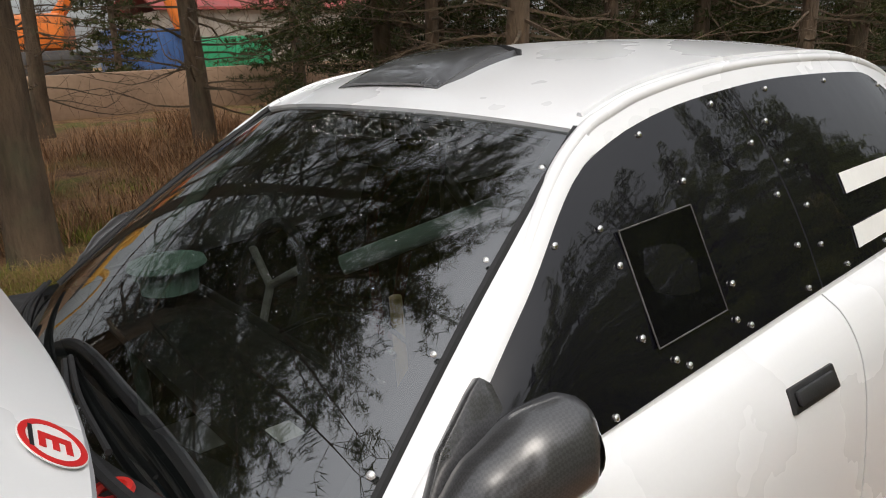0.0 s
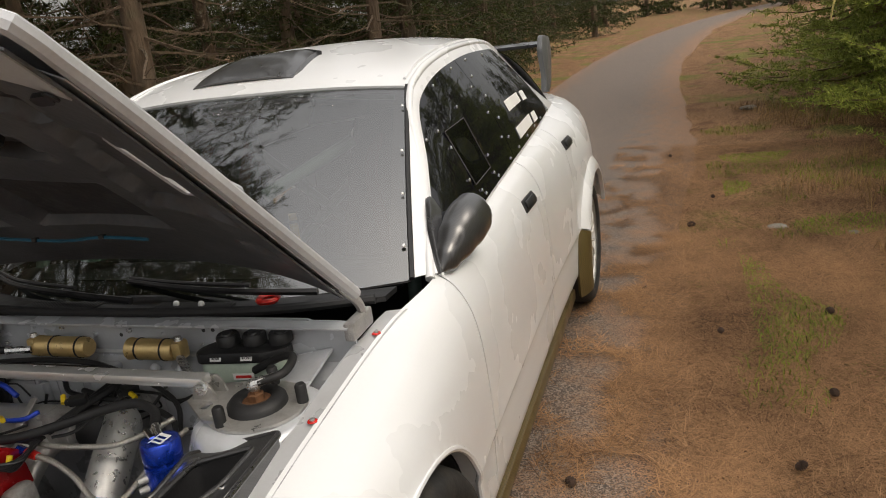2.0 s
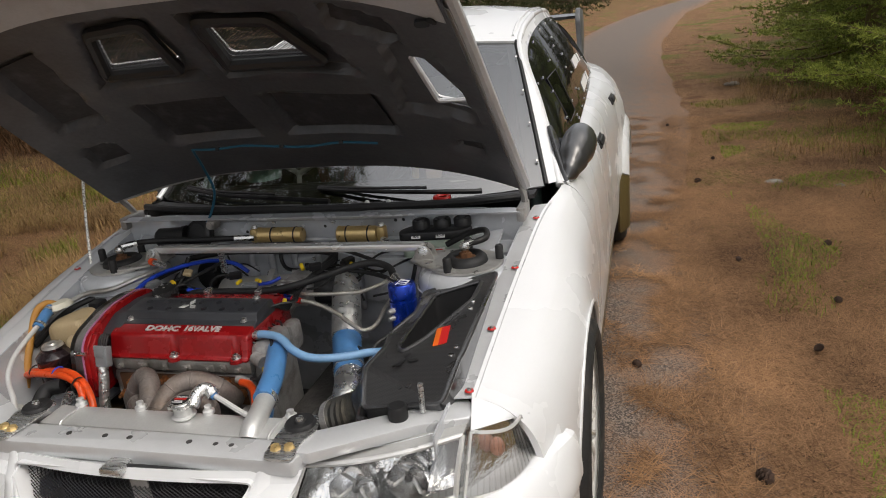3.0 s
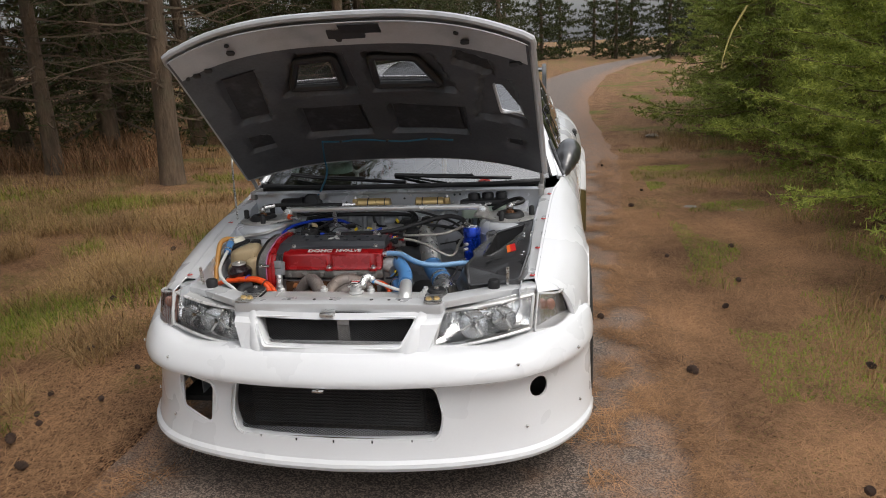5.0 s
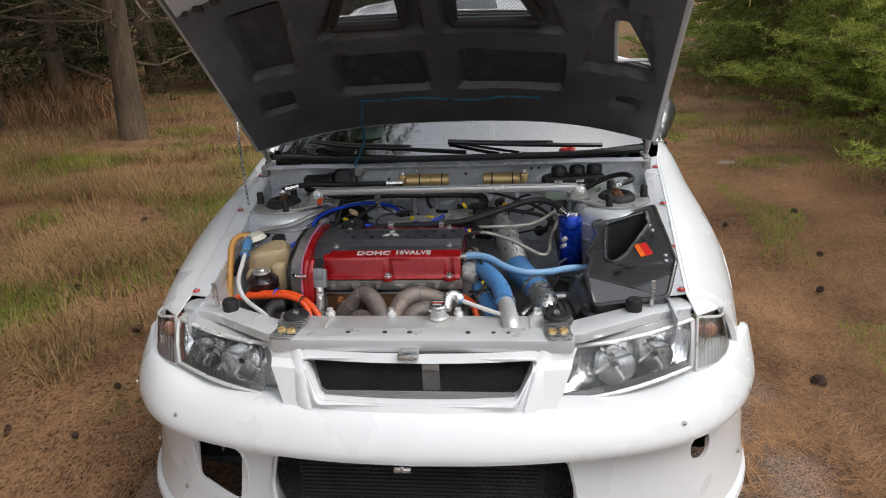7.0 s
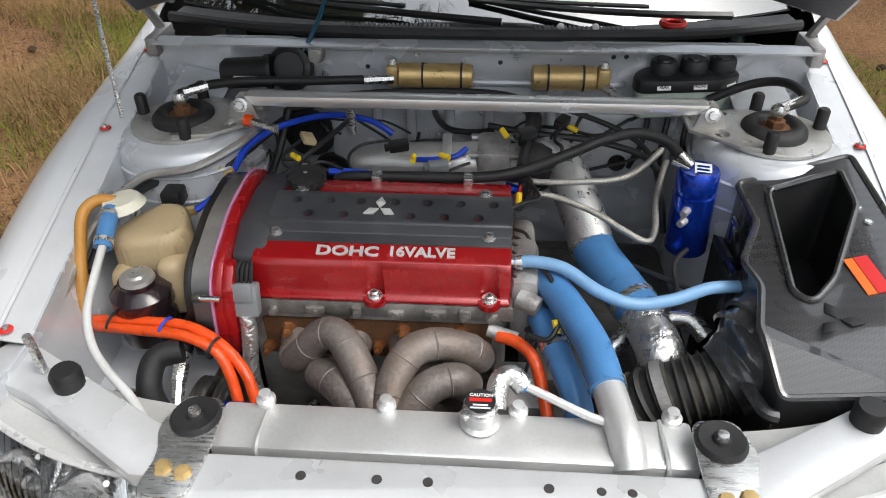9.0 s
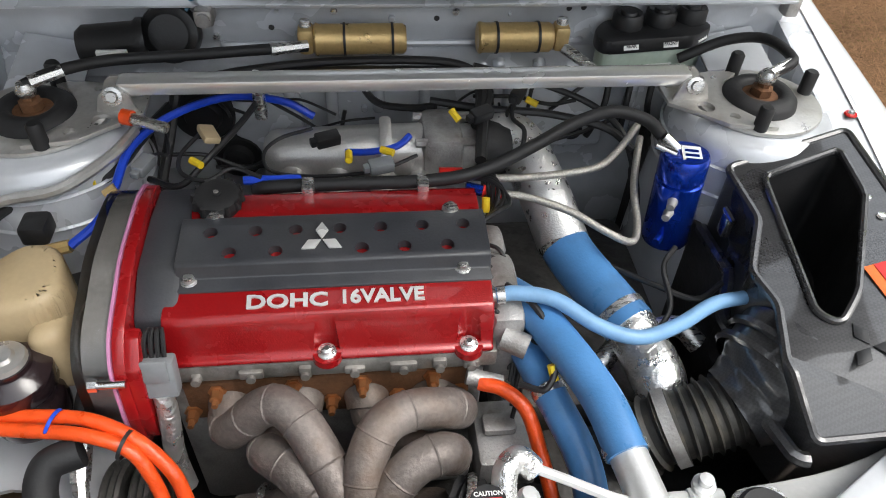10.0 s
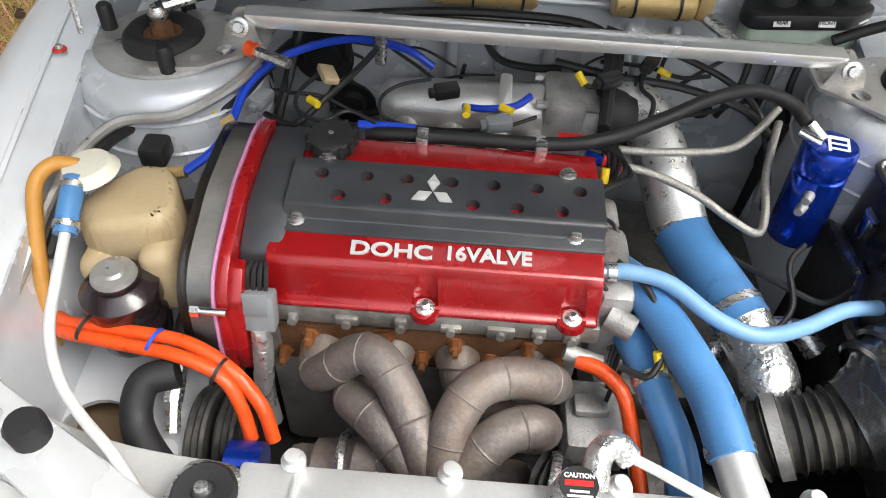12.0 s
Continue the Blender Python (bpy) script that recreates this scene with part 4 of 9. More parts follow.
def container(name, lo, hi, material, label, cat):
    ob = new(name)
    t = bmesh.new()
    block(t, lo, hi, 0.04)
    part("body", t, material, ob)
    n = int((hi[1] - lo[1]) / 0.4)
    rib = None
    for k in range(n):
        y = lo[1] + 0.25 + k * 0.4
        if rib is None:
            t = bmesh.new()
            block(t, (hi[0] - 0.01, -0.06, lo[2] + 0.1), (hi[0] + 0.05, 0.06, hi[2] - 0.1), 0.02)
            rib = part("rib", t, material, ob)
            rib.location.y = y
        else:
            again("rib", rib, ob, pose(0, y, 0))
    return tagged(ob, label, cat)


container("waste_container", (-25, 6.8, 1.05), (-23, 9.4, 2.5), M_BLUEM, "blue ribbed steel waste container", "container")
container("waste_container", (-31, 11.5, 1.05), (-29, 15.0, 2.4), M_GREENM, "green steel skip behind the wall", "container")
shed = new("storage_shed")
t = bmesh.new()
block(t, (-48, 14, 1.05), (-40, 34, 4.2), 0.0)
part("shed_wall", t, M_CONC, shed)
t = bmesh.new()
slab([(-48.4, 4.2), (-44, 6.0), (-39.6, 4.2), (-39.6, 4.35), (-44, 6.2), (-48.4, 4.35)], 13.6, 34.4, m=Matrix(((1, 0, 0, 0), (0, 0, 1, 0), (0, 1, 0, 0), (0, 0, 0, 1))), bm=t)
part("roof", t, M_BRICKR, shed)
tagged(shed, "long shed with a red sheet roof beyond the yard", "shed")


# ---- the rally car: body ----
car = new("rally_car")
tagged(car, "white rally saloon with its bonnet propped open on the lane", "car")
HUB_F, HUB_R, HUB_Z, ARCH = 0.03, 2.505, 0.318, 0.352

# station along the car, inner top edge (x, z), greatest half width, foot (z, x)
SIDE = [
    (-0.47, 0.650, 0.714, 0.800, 0.23, 0.77),
    (-0.30, 0.660, 0.752, 0.838, 0.22, 0.80),
    (0.00, 0.680, 0.815, 0.868, 0.21, 0.82),
    (0.30, 0.702, 0.862, 0.850, 0.21, 0.80),
    (0.52, 0.738, 0.884, 0.842, 0.21, 0.79),
    (1.00, 0.738, 0.917, 0.842, 0.21, 0.785),
    (1.50, 0.733, 0.948, 0.842, 0.21, 0.785),
    (2.05, 0.720, 0.975, 0.862, 0.22, 0.80),
    (2.50, 0.695, 0.995, 0.888, 0.24, 0.82),
    (2.90, 0.660, 1.000, 0.845, 0.28, 0.77),
    (3.28, 0.560, 0.985, 0.735, 0.32, 0.66),
]
FALL = [(0.0, 0.0), (0.03, 0.30), (0.08, 0.56), (0.16, 0.78), (0.30, 0.93), (0.45, 0.985), (0.60, 1.01), (0.635, 1.02), (0.66, 0.965), (0.76, 0.94), (0.85, 0.92), (0.90, 0.90), (1.0, 0.70)]


def side_at(y, f):
    """A point of the car's left flank: f runs from the shoulder (0) to the sill (1)."""
    xi, zi, xm, zf, xf = interp(SIDE, y)
    k = interp(FALL, f)[0]
    x = xi + (xm - xi) * k if f < 0.9 else None
    if x is None:
        x = (xi + (xm - xi) * 0.90) + (xf - (xi + (xm - xi) * 0.90)) * (f - 0.9) / 0.1
    return Vector((x, y, zi + (zf - zi) * f))


FSTEPS = sorted({round(v, 4) for v in [a for a, _ in FALL] + steps(0, 1, 30) + steps(0.01, 0.2, 14)})


def flank(y0, y1, n, arches=((HUB_F, ARCH), (HUB_R, ARCH + 0.012))):
    """A panel of the flank between two stations, with the wheel arches cut away and folded inwards."""
    bm = bmesh.new()
    us = steps(y0, y1, n)
    g = [[bm.verts.new(side_at(y, f)) for f in FSTEPS] for y in us]
    for i in range(len(us) - 1):
        for j in range(len(FSTEPS) - 1):
            bm.faces.new((g[i][j], g[i][j + 1], g[i + 1][j + 1], g[i + 1][j]))
    for hub, rad in arches:
        if hub + rad < y0 - 0.05 or hub - rad > y1 + 0.05:
            continue
        def off(v):
            return math.hypot(v.co.y - hub, v.co.z - HUB_Z)
        dead = [fc for fc in bm.faces if all(off(v) < rad for v in fc.verts)]
        bmesh.ops.delete(bm, geom=dead, context="FACES")
        for v in bm.verts:
            d = off(v)
            if d < rad:
                k = rad / max(d, 1e-4)
                v.co.y, v.co.z = hub + (v.co.y - hub) * k, HUB_Z + (v.co.z - HUB_Z) * k
        lip = [e for e in bm.edges if e.is_boundary and all(abs(off(v) - rad) < 0.004 for v in e.verts)]
        ext = bmesh.ops.extrude_edge_only(bm, edges=lip)
        vs = [q for q in ext["geom"] if isinstance(q, bmesh.types.BMVert)]
        bmesh.ops.translate(bm, vec=(-0.05, 0, 0), verts=vs)
    # fold the shoulder and the end edges inwards, so that the panel has a thickness
    for pick, vec in ((lambda v: abs(v.co.y - y0) < 1e-4, (-0.014, 0.0, 0)), (lambda v: abs(v.co.y - y1) < 1e-4, (-0.014, 0.0, 0))):
        es = [e for e in bm.edges if e.is_boundary and all(pick(v) for v in e.verts)]
        if es:
            ext = bmesh.ops.extrude_edge_only(bm, edges=es)
            bmesh.ops.translate(bm, vec=vec, verts=[q for q in ext["geom"] if isinstance(q, bmesh.types.BMVert)])
    return bm


body = part("body", block(bmesh.new(), (-0.66, 0.5, 0.2), (0.66, 3.15, 0.26), 0.02), M_DARK, car, "dark underbody")
for name, y0, y1, n in (("front_wing", -0.47, 0.526, 110), ("front_door", 0.531, 1.497, 30), ("rear_door", 1.502, 2.055, 24), ("rear_quarter", 2.059, 3.28, 56)):
    bm = flank(y0, y1, n)
    twin = flipped(bm)
    for shape in (bm, twin):
        part(name, shape, M_PAINT, car)

# rolled lip round the front arches
def lip_point(a):
    y, z = HUB_F + (ARCH - 0.002) * math.cos(a), HUB_Z + (ARCH - 0.002) * math.sin(a)
    zi, zf = interp(SIDE, y)[1], interp(SIDE, y)[3]
    return side_at(y, min(0.89, (zi - z) / (zi - zf))) + Vector((-0.004, 0, 0))


for s in (-1, 1):
    bm = tube([lip_point(a) for a in steps(0.0, math.pi * 0.98, 30)], 0.008, 8, 2)
    part("arch_lip", bm if s > 0 else flipped(bm), M_PAINT, car)

# unseen inner shell that blocks light and darkens the panel gaps; wheel wells
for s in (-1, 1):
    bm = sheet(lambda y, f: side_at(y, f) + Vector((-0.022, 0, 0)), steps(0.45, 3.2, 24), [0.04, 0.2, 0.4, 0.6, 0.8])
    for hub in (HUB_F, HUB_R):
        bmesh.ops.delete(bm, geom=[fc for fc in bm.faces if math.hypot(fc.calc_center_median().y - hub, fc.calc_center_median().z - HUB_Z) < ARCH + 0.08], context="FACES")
    part("gap_shade_shell", bm if s > 0 else flipped(bm), M_DARK, body)
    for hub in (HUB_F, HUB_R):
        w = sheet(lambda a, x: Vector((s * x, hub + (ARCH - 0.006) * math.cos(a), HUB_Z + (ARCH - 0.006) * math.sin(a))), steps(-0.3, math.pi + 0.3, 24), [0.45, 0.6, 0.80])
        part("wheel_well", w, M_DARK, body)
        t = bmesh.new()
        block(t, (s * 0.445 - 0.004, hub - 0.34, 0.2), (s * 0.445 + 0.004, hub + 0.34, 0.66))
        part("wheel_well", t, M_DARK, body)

# flared rear arch with its olive cloth guard, and the sill guard
for s in (-1, 1):
    def arch_lip(a, k, hub=HUB_R):
        r = ARCH + 0.010 + 0.085 * k
        x = 0.905 - 0.05 * k * k
        return Vector((s * x, hub + r * math.cos(a), HUB_Z + r * math.sin(a)))
    part("arch_flare", sheet(arch_lip, steps(0.35, math.pi * 0.86, 26), steps(0, 1, 5), 0.02), M_PAINT, car, "bolted-on white arch flare")
    part("arch_guard", sheet(arch_lip, steps(math.pi * 0.865, math.pi * 1.10, 12), steps(0, 1, 5), 0.018), M_ARAMID, car, "olive woven guard ahead of the rear wheel")
    t = bmesh.new()
    block(t, (s * 0.79 - 0.03, 0.40, 0.145), (s * 0.79 + 0.03, 2.14, 0.205), 0.012)
    part("sill_guard", t, M_ARAMID, car, "olive woven sill guard")

# boot lid, tail panel and rear wing
def deck(y, u):
    p = side_at(y, 0.0)
    return Vector((p.x * u, y, p.z + 0.03 * (1 - u * u) * (1 if y < 3.15 else 0.5)))


part("boot_lid", sheet(deck, steps(2.60, 3.28, 14), steps(-1, 1, 16), 0.01), M_PAINT, car)
part("tail_panel", sheet(lambda u, f: side_at(3.275, f) * 1.0 if u > 0.99 else Vector((side_at(3.275, f).x * u, 3.275 + 0.06 * (1 - u * u), side_at(3.275, f).z)), steps(-1, 1, 12), steps(0, 1, 10), 0.012), M_PAINT, car)
wing = part("rear_wing", sheet(lambda x, c: Vector((x, 2.90 + 0.22 * c, 1.285 + 0.025 * math.sin(c * 2.4) - 0.02 * c)), steps(-0.60, 0.60, 12), steps(0, 1, 8), 0.016), M_CARBON, car, "dark grey rear wing blade")
for s in (-1, 1):
    t = slab(rounded([(2.86, 1.25), (2.92, 1.33), (3.12, 1.31), (3.16, 1.22), (3.10, 1.08), (3.02, 1.02), (2.90, 1.03), (2.93, 1.12)], 0.03), s * 0.605 - 0.014, s * 0.605 + 0.014, 0.004, Matrix(((0, 0, 1, 0), (1, 0, 0, 0), (0, 1, 0, 0), (0, 0, 0, 1))))
    part("wing_endplate", t, mat("satin_grey_plastic", (0.11, 0.115, 0.12), 0.4), wing, "satin grey wing end plate")

# ---- greenhouse ----
RAIL = [(0.52, 0.738, 0.884), (0.80, 0.636, 1.110), (1.035, 0.552, 1.286), (1.12, 0.550, 1.318), (1.30, 0.550, 1.352), (1.60, 0.547, 1.370), (1.95, 0.536, 1.360), (2.20, 0.520, 1.322), (2.38, 0.535, 1.235), (2.62, 0.63, 1.035)]


def rail(y):
    return interp(RAIL, y)


def house(y, v, out=0.0):
    """A point of the car's glasshouse flank between the shoulder (v=0) and the roof rail (v=1)."""
    a = side_at(y, 0.0)
    rx, rz = rail(y)
    p = a.lerp(Vector((rx, y, rz)), v)
    p.x += 0.022 * math.sin(math.pi * v) + out
    return p


def roof_at(y, u):
    rx, rz = rail(y)
    crown = (0.026 + 0.024 * min(1.0, max(0.0, (y - 1.03) / 0.5))) * (1 - abs(u) ** 2.4) + 0.007
    front = 0.05 * (1 - u * u) * max(0.0, 1 - (y - 1.03) / 0.12)
    return Vector(((rx - 0.012) * u, y - front, rz + crown))


# windscreen: clear glass with a dark frit along its edges and a black surround
def screen(u, v, out=0.0):
    """u: across, -1 to 1; v: from the cowl (0) to the roof (1)."""
    low = Vector((0.690 * u, 0.315 + 0.165 * abs(u) ** 2.2, 0.888))
    rt = roof_at(1.035, u * 0.985)
    top = Vector((rt.x, rt.y + 0.004, rt.z - 0.006))
    p = low.lerp(top, v)
    return p + Vector((0, -0.4, 0.9)) * (0.035 * math.sin(math.pi * v) * (1 - 0.6 * u * u) + out)


for s in (-1, 1):
    bm = sheet(lambda y, v: house(y, v), steps(0.52, 2.64, 60), steps(0, 1, 8), 0.012)
    part("cabin_side", bm if s > 0 else flipped(bm), M_PAINT, car)
    # rounded roof rail with its drip moulding
    bm = tube([house(y, 1.0) + Vector((-0.006, 0, -0.002)) for y in (0.50, 0.66, 0.80, 0.94, 1.035, 1.10, 1.20, 1.45, 1.75, 2.0, 2.2, 2.32, 2.5, 2.64)], 0.012, 10, 5)
    part("roof_rail", bm if s > 0 else flipped(bm), M_PAINT, car)
    def pillar(v, k):
        e = screen(1.003, v, 0.005)
        y = max(0.523, e.y)
        mid, low = house(y, 1.0, 0.002) + Vector((0.004, -0.004, 0.010)), house(y, 0.925, 0.0055)
        return e * (1 - k) ** 2 + mid * 2 * k * (1 - k) + low * k * k
    bm = sheet(pillar, steps(0, 1, 24), steps(0, 1, 8), 0.003)
    part("windscreen_pillar", bm if s > 0 else flipped(bm), M_PAINT, car)
    bm = tube([house(y, 1.0) + Vector((-0.030, 0.0, 0.012)) for y in (1.06, 1.20, 1.45, 1.75, 2.0, 2.2)], 0.006, 6, 5)
    part("drip_moulding", bm if s > 0 else flipped(bm), M_PAINT, car)


part("roof", sheet(roof_at, steps(1.03, 2.22, 30), [math.sin(k) / math.sin(1.35) for k in steps(-1.35, 1.35, 26)], 0.012), M_PAINT, car, "white roof skin")


def rear_glass(v, u):
    a, b = roof_at(2.22, u), deck(2.62, u * 1.0)
    return a.lerp(b, v) + Vector((0, 0, 0.05 * math.sin(math.pi * v)))


part("rear_window", sheet(rear_glass, steps(0, 1, 8), steps(-1, 1, 14), 0.006), M_WINDOW, car, "dark rear window")

# roof scoop in carbon cloth
scoop_bm = bmesh.new()


def scoop_top(v, u):
    y = 1.075 + 0.225 * v
    w = 0.190 - 0.025 * v
    base = roof_at(y, (-0.048 + w * u) / 0.53).z
    return Vector((-0.048 + w * u, y, base + (0.019 + 0.010 * math.sin(v * 2.2)) * (1 - abs(u) ** 6 * 0.5)))


sheet(scoop_top, steps(0, 1, 10), steps(-1, 1, 14), 0.006, scoop_bm)
for s in (-1, 1):
    sheet(lambda v, k: Vector((scoop_top(v, s * 0.98).x + s * 0.012 * (1 - k), 1.085 + 0.235 * v, scoop_top(v, s * 0.98).z * k + (1 - k) * (roof_at(1.085 + 0.225 * v, (-0.048 + s * 0.19) / 0.53).z - 0.004))), steps(0, 1, 10), steps(0, 1, 3), 0.004, scoop_bm)
sheet(lambda u, k: Vector((-0.048 + 0.178 * u, 1.325, scoop_top(1.0, u * 0.98).z * k + (1 - k) * (roof_at(1.325, (-0.048 + 0.178 * u) / 0.53).z - 0.003))), steps(-1, 1, 8), steps(0, 1, 2), 0.004, scoop_bm)
scoop = part("roof_scoop", scoop_bm, M_CARBON, car, "worn carbon-cloth roof vent scoop")
t = bmesh.new()
sheet(lambda u, v: Vector((-0.048 + 0.17 * u, 1.085 + 0.2 * v, roof_at(1.085 + 0.2 * v, 0).z + 0.004)), steps(-1, 1, 6), [0, 1], 0.002, t)
part("scoop_floor", t, M_BLACK, scoop)

glass = part("windscreen", sheet(lambda u, v: screen(u, v), steps(-1, 1, 36), steps(0, 1, 18)), M_GLASS, car, "rain-specked windscreen mirroring pine branches", smooth=80)
glass.visible_shadow = False
frit = bmesh.new()
sheet(lambda u, v: screen(u, v, -0.006), steps(-1, 1, 24), steps(0, 0.085, 3), 0.002, frit)
sheet(lambda u, v: screen(u, v, -0.006), steps(-1, 1, 24), steps(0.965, 1.0, 2), 0.002, frit)
for s in (-1, 1):
    sheet(lambda k, v: screen(s * (0.935 + 0.065 * k), v, -0.006), steps(0, 1, 2), steps(0.085, 0.965, 12), 0.002, frit)
part("windscreen_frit", frit, M_FRIT, glass, "dark grey ceramic edge band")
seal = bmesh.new()
for s in (-1, 1):
    tube([screen(s * 1.005, v, 0.004) for v in steps(0, 1, 8)], 0.007, 6, 3, bm=seal)
tube([screen(u, 1.0, 0.002) for u in steps(-1, 1, 10)], 0.004, 6, 3, bm=seal)
part("windscreen_seal", seal, M_RUBBER, glass)
screw = None


def screw_at(p, nrm, parent, r=0.0075):
    """A round-headed bright screw on a surface."""
    global screw
    if screw is None:
        screw = part("screw", lathe([(0.0, 0.003), (0.003, 0.0026), (0.0055, 0.0008), (0.0055, -0.002)], None, 10), M_STEEL, parent)
        screw.matrix_basis = along(p, Vector(p) + Vector(nrm))
        return screw
    return again("screw", screw, parent, along(p, Vector(p) + Vector(nrm)) @ Matrix.Scale(r / 0.0075, 4))


for v in (0.13, 0.36, 0.58, 0.85):
    screw_at(screen(0.985, v, 0.010), (0.5, -0.5, 0.6), glass, 0.006)

# black side windows, screwed on
def window_panel(name, edge_low, label):
    shapes = []
    for s in (-1, 1):
        bm = sheet(lambda k, v: house(edge_low(k, v)[0], edge_low(k, v)[1], 0.004), steps(0, 1, 24), steps(0, 1, 10), 0.004)
        shapes.append(part(name, bm if s > 0 else flipped(bm), M_WINDOW, car, label))
    return shapes[1]


def front_pane(k, v):
    y_front = 0.60 + 0.0 * v
    y_back = 1.497 - 0.085 * v
    vv = 0.03 + 0.89 * v
    return (y_front + (y_back - y_front) * k, vv)


def rear_pane(k, v):
    y_front = 1.503 - 0.085 * v
    y = y_front + (2.445 - y_front) * k
    drop = max(0.0, (y - 2.02) / 0.425)
    return (y, 0.03 + 0.89 * v * (1 - 0.96 * drop ** 1.8))


fw_ob = window_panel("front_window", front_pane, "glossy black front side window fixed with screws")
rw_ob = window_panel("rear_window_panel", rear_pane, "glossy black rear side window with two lines of white lettering")


def pane_point(fn, k, v, out=0.006):
    y, vv = fn(k, v)
    return house(y, vv, out)


for fn, ob in ((front_pane, fw_ob), (rear_pane, rw_ob)):
    spots = [(k, 0.04) for k in (0.12, 0.32, 0.52, 0.72, 0.95)] + [(k, 0.96) for k in (0.1, 0.35, 0.65, 0.9)] + [(0.04, v) for v in (0.2, 0.4, 0.62, 0.82)] + [(0.96, v) for v in (0.25, 0.5, 0.75)]
    for k, v in spots:
        screw_at(pane_point(fn, k, v), (1, 0, 0.35), ob)
# the small sliding hatch of the front pane
hatch_bm = bmesh.new()
HC = [(0.481, 0.712), (0.673, 0.628), (0.657, 0.167), (0.456, 0.194)]
hp = [pane_point(front_pane, k, v, 0.010) for k, v in HC]
hatch_bm.faces.new([hatch_bm.verts.new(p) for p in hp])
bmesh.ops.solidify(hatch_bm, geom=hatch_bm.faces[:], thickness=0.003)
part("window_hatch", hatch_bm, M_WINDOW, fw_ob, "black sliding window hatch")
rim_bm = bmesh.new()
for a, b in zip(hp, hp[1:] + hp[:1]):
    rod(rim_bm, a, b, 0.0014, n=6)
part("hatch_edge", rim_bm, M_GREASE, fw_ob, "grey hatch edge")
for k, v in ((0.45, 0.78), (0.45, 0.60), (0.69, 0.72), (0.70, 0.25), (0.43, 0.28), (0.49, 0.10), (0.68, 0.10)):
    screw_at(pane_point(front_pane, k, v, 0.008), (1, 0, 0.35), fw_ob)
# two plain white bars where names are written
for k0, k1, v0, v1 in ((0.205, 0.47, 0.375, 0.485), (0.52, 0.615, 0.36, 0.47), (0.185, 0.50, 0.085, 0.205), (0.54, 0.64, 0.07, 0.19)):
    t = sheet(lambda k, v: pane_point(rear_pane, k, v, 0.007), steps(k0, k1, 6), steps(v0, v1, 2), 0.001)
    part("lettering_bar", t, M_WHITE, rw_ob, "white lettering bar")

# door handles
for y in (1.235, 2.078):
    for s in (-1, 1):
        f = 0.124
        p, q = side_at(y, f), side_at(y + 0.16, f)
        recess = bmesh.new()
        block(recess, (-0.076, -0.022, -0.006), (0.076, 0.022, 0.005), 0.004)
        m = along((p + q) / 2, (p + q) / 2 + Vector((0.85, -0.02, 0.42))) @ pose(0, 0, 0.001)
        bmesh.ops.transform(recess, matrix=m, verts=recess.verts)
        hb = bmesh.new()
        block(hb, (-0.066, -0.012, 0.004), (0.056, 0.014, 0.015), 0.007)
        bmesh.ops.transform(hb, matrix=m, verts=hb.verts)
        if s < 0:
            recess, hb = flipped(recess), flipped(hb)
        hd = part("door_handle", recess, M_BLACK, car, "black pull handle")
        part("handle_grip", hb, M_BLACK, hd)

# carbon mirrors: a pointed shell that grows out of a foot on the window's corner
for s in (-1, 1):
    bm = tube([(0.744, 0.530, 0.888), (0.752, 0.575, 0.908), (0.764, 0.635, 0.938), (0.776, 0.690, 0.960), (0.782, 0.735, 0.968), (0.783, 0.745, 0.968)], [0.010, 0.038, 0.058, 0.067, 0.065, 0.050], 24, 6)
    bmesh.ops.scale(bm, vec=(0.86, 1, 1), space=Matrix.Translation((-0.77, 0, 0)), verts=bm.verts)
    foot = slab([(0.518, 0.884), (0.60, 0.985), (0.665, 1.035), (0.685, 1.048), (0.70, 1.035), (0.712, 0.96), (0.72, 0.905), (0.66, 0.896)], 0.0, 0.016, 0.003, Matrix(((0, 0, 1, 0.742), (1, 0, 0, 0), (0, 1, 0, 0), (0, 0, 0, 1))))
    bmesh.ops.rotate(foot, cent=(0.742, 0.6, 0.885), matrix=Matrix.Rotation(radians(-24), 3, "Y"), verts=foot.verts)
    glass_bm = lathe([(0.0, 0.0), (0.048, 0.0), (0.050, -0.003)], along((0.783, 0.747, 0.968), (0.783, 0.80, 0.968)), 24)
    if s < 0:
        bm, foot, glass_bm = flipped(bm), flipped(foot), flipped(glass_bm)
    mir = part("door_mirror", bm, M_CARBON, car, "glossy carbon-cloth door mirror")
    part("mirror_foot", foot, M_CARBON, mir)
    part("mirror_glass", glass_bm, M_CHROME, mir)

# ---- wheels ----
def spoke_shape():
    return tube([(0.045, 0, 0.0), (0.10, 0.004, 0.012), (0.16, 0.004, 0.010), (0.212, 0, -0.006)], (0.010, 0.0065), 7, 4)


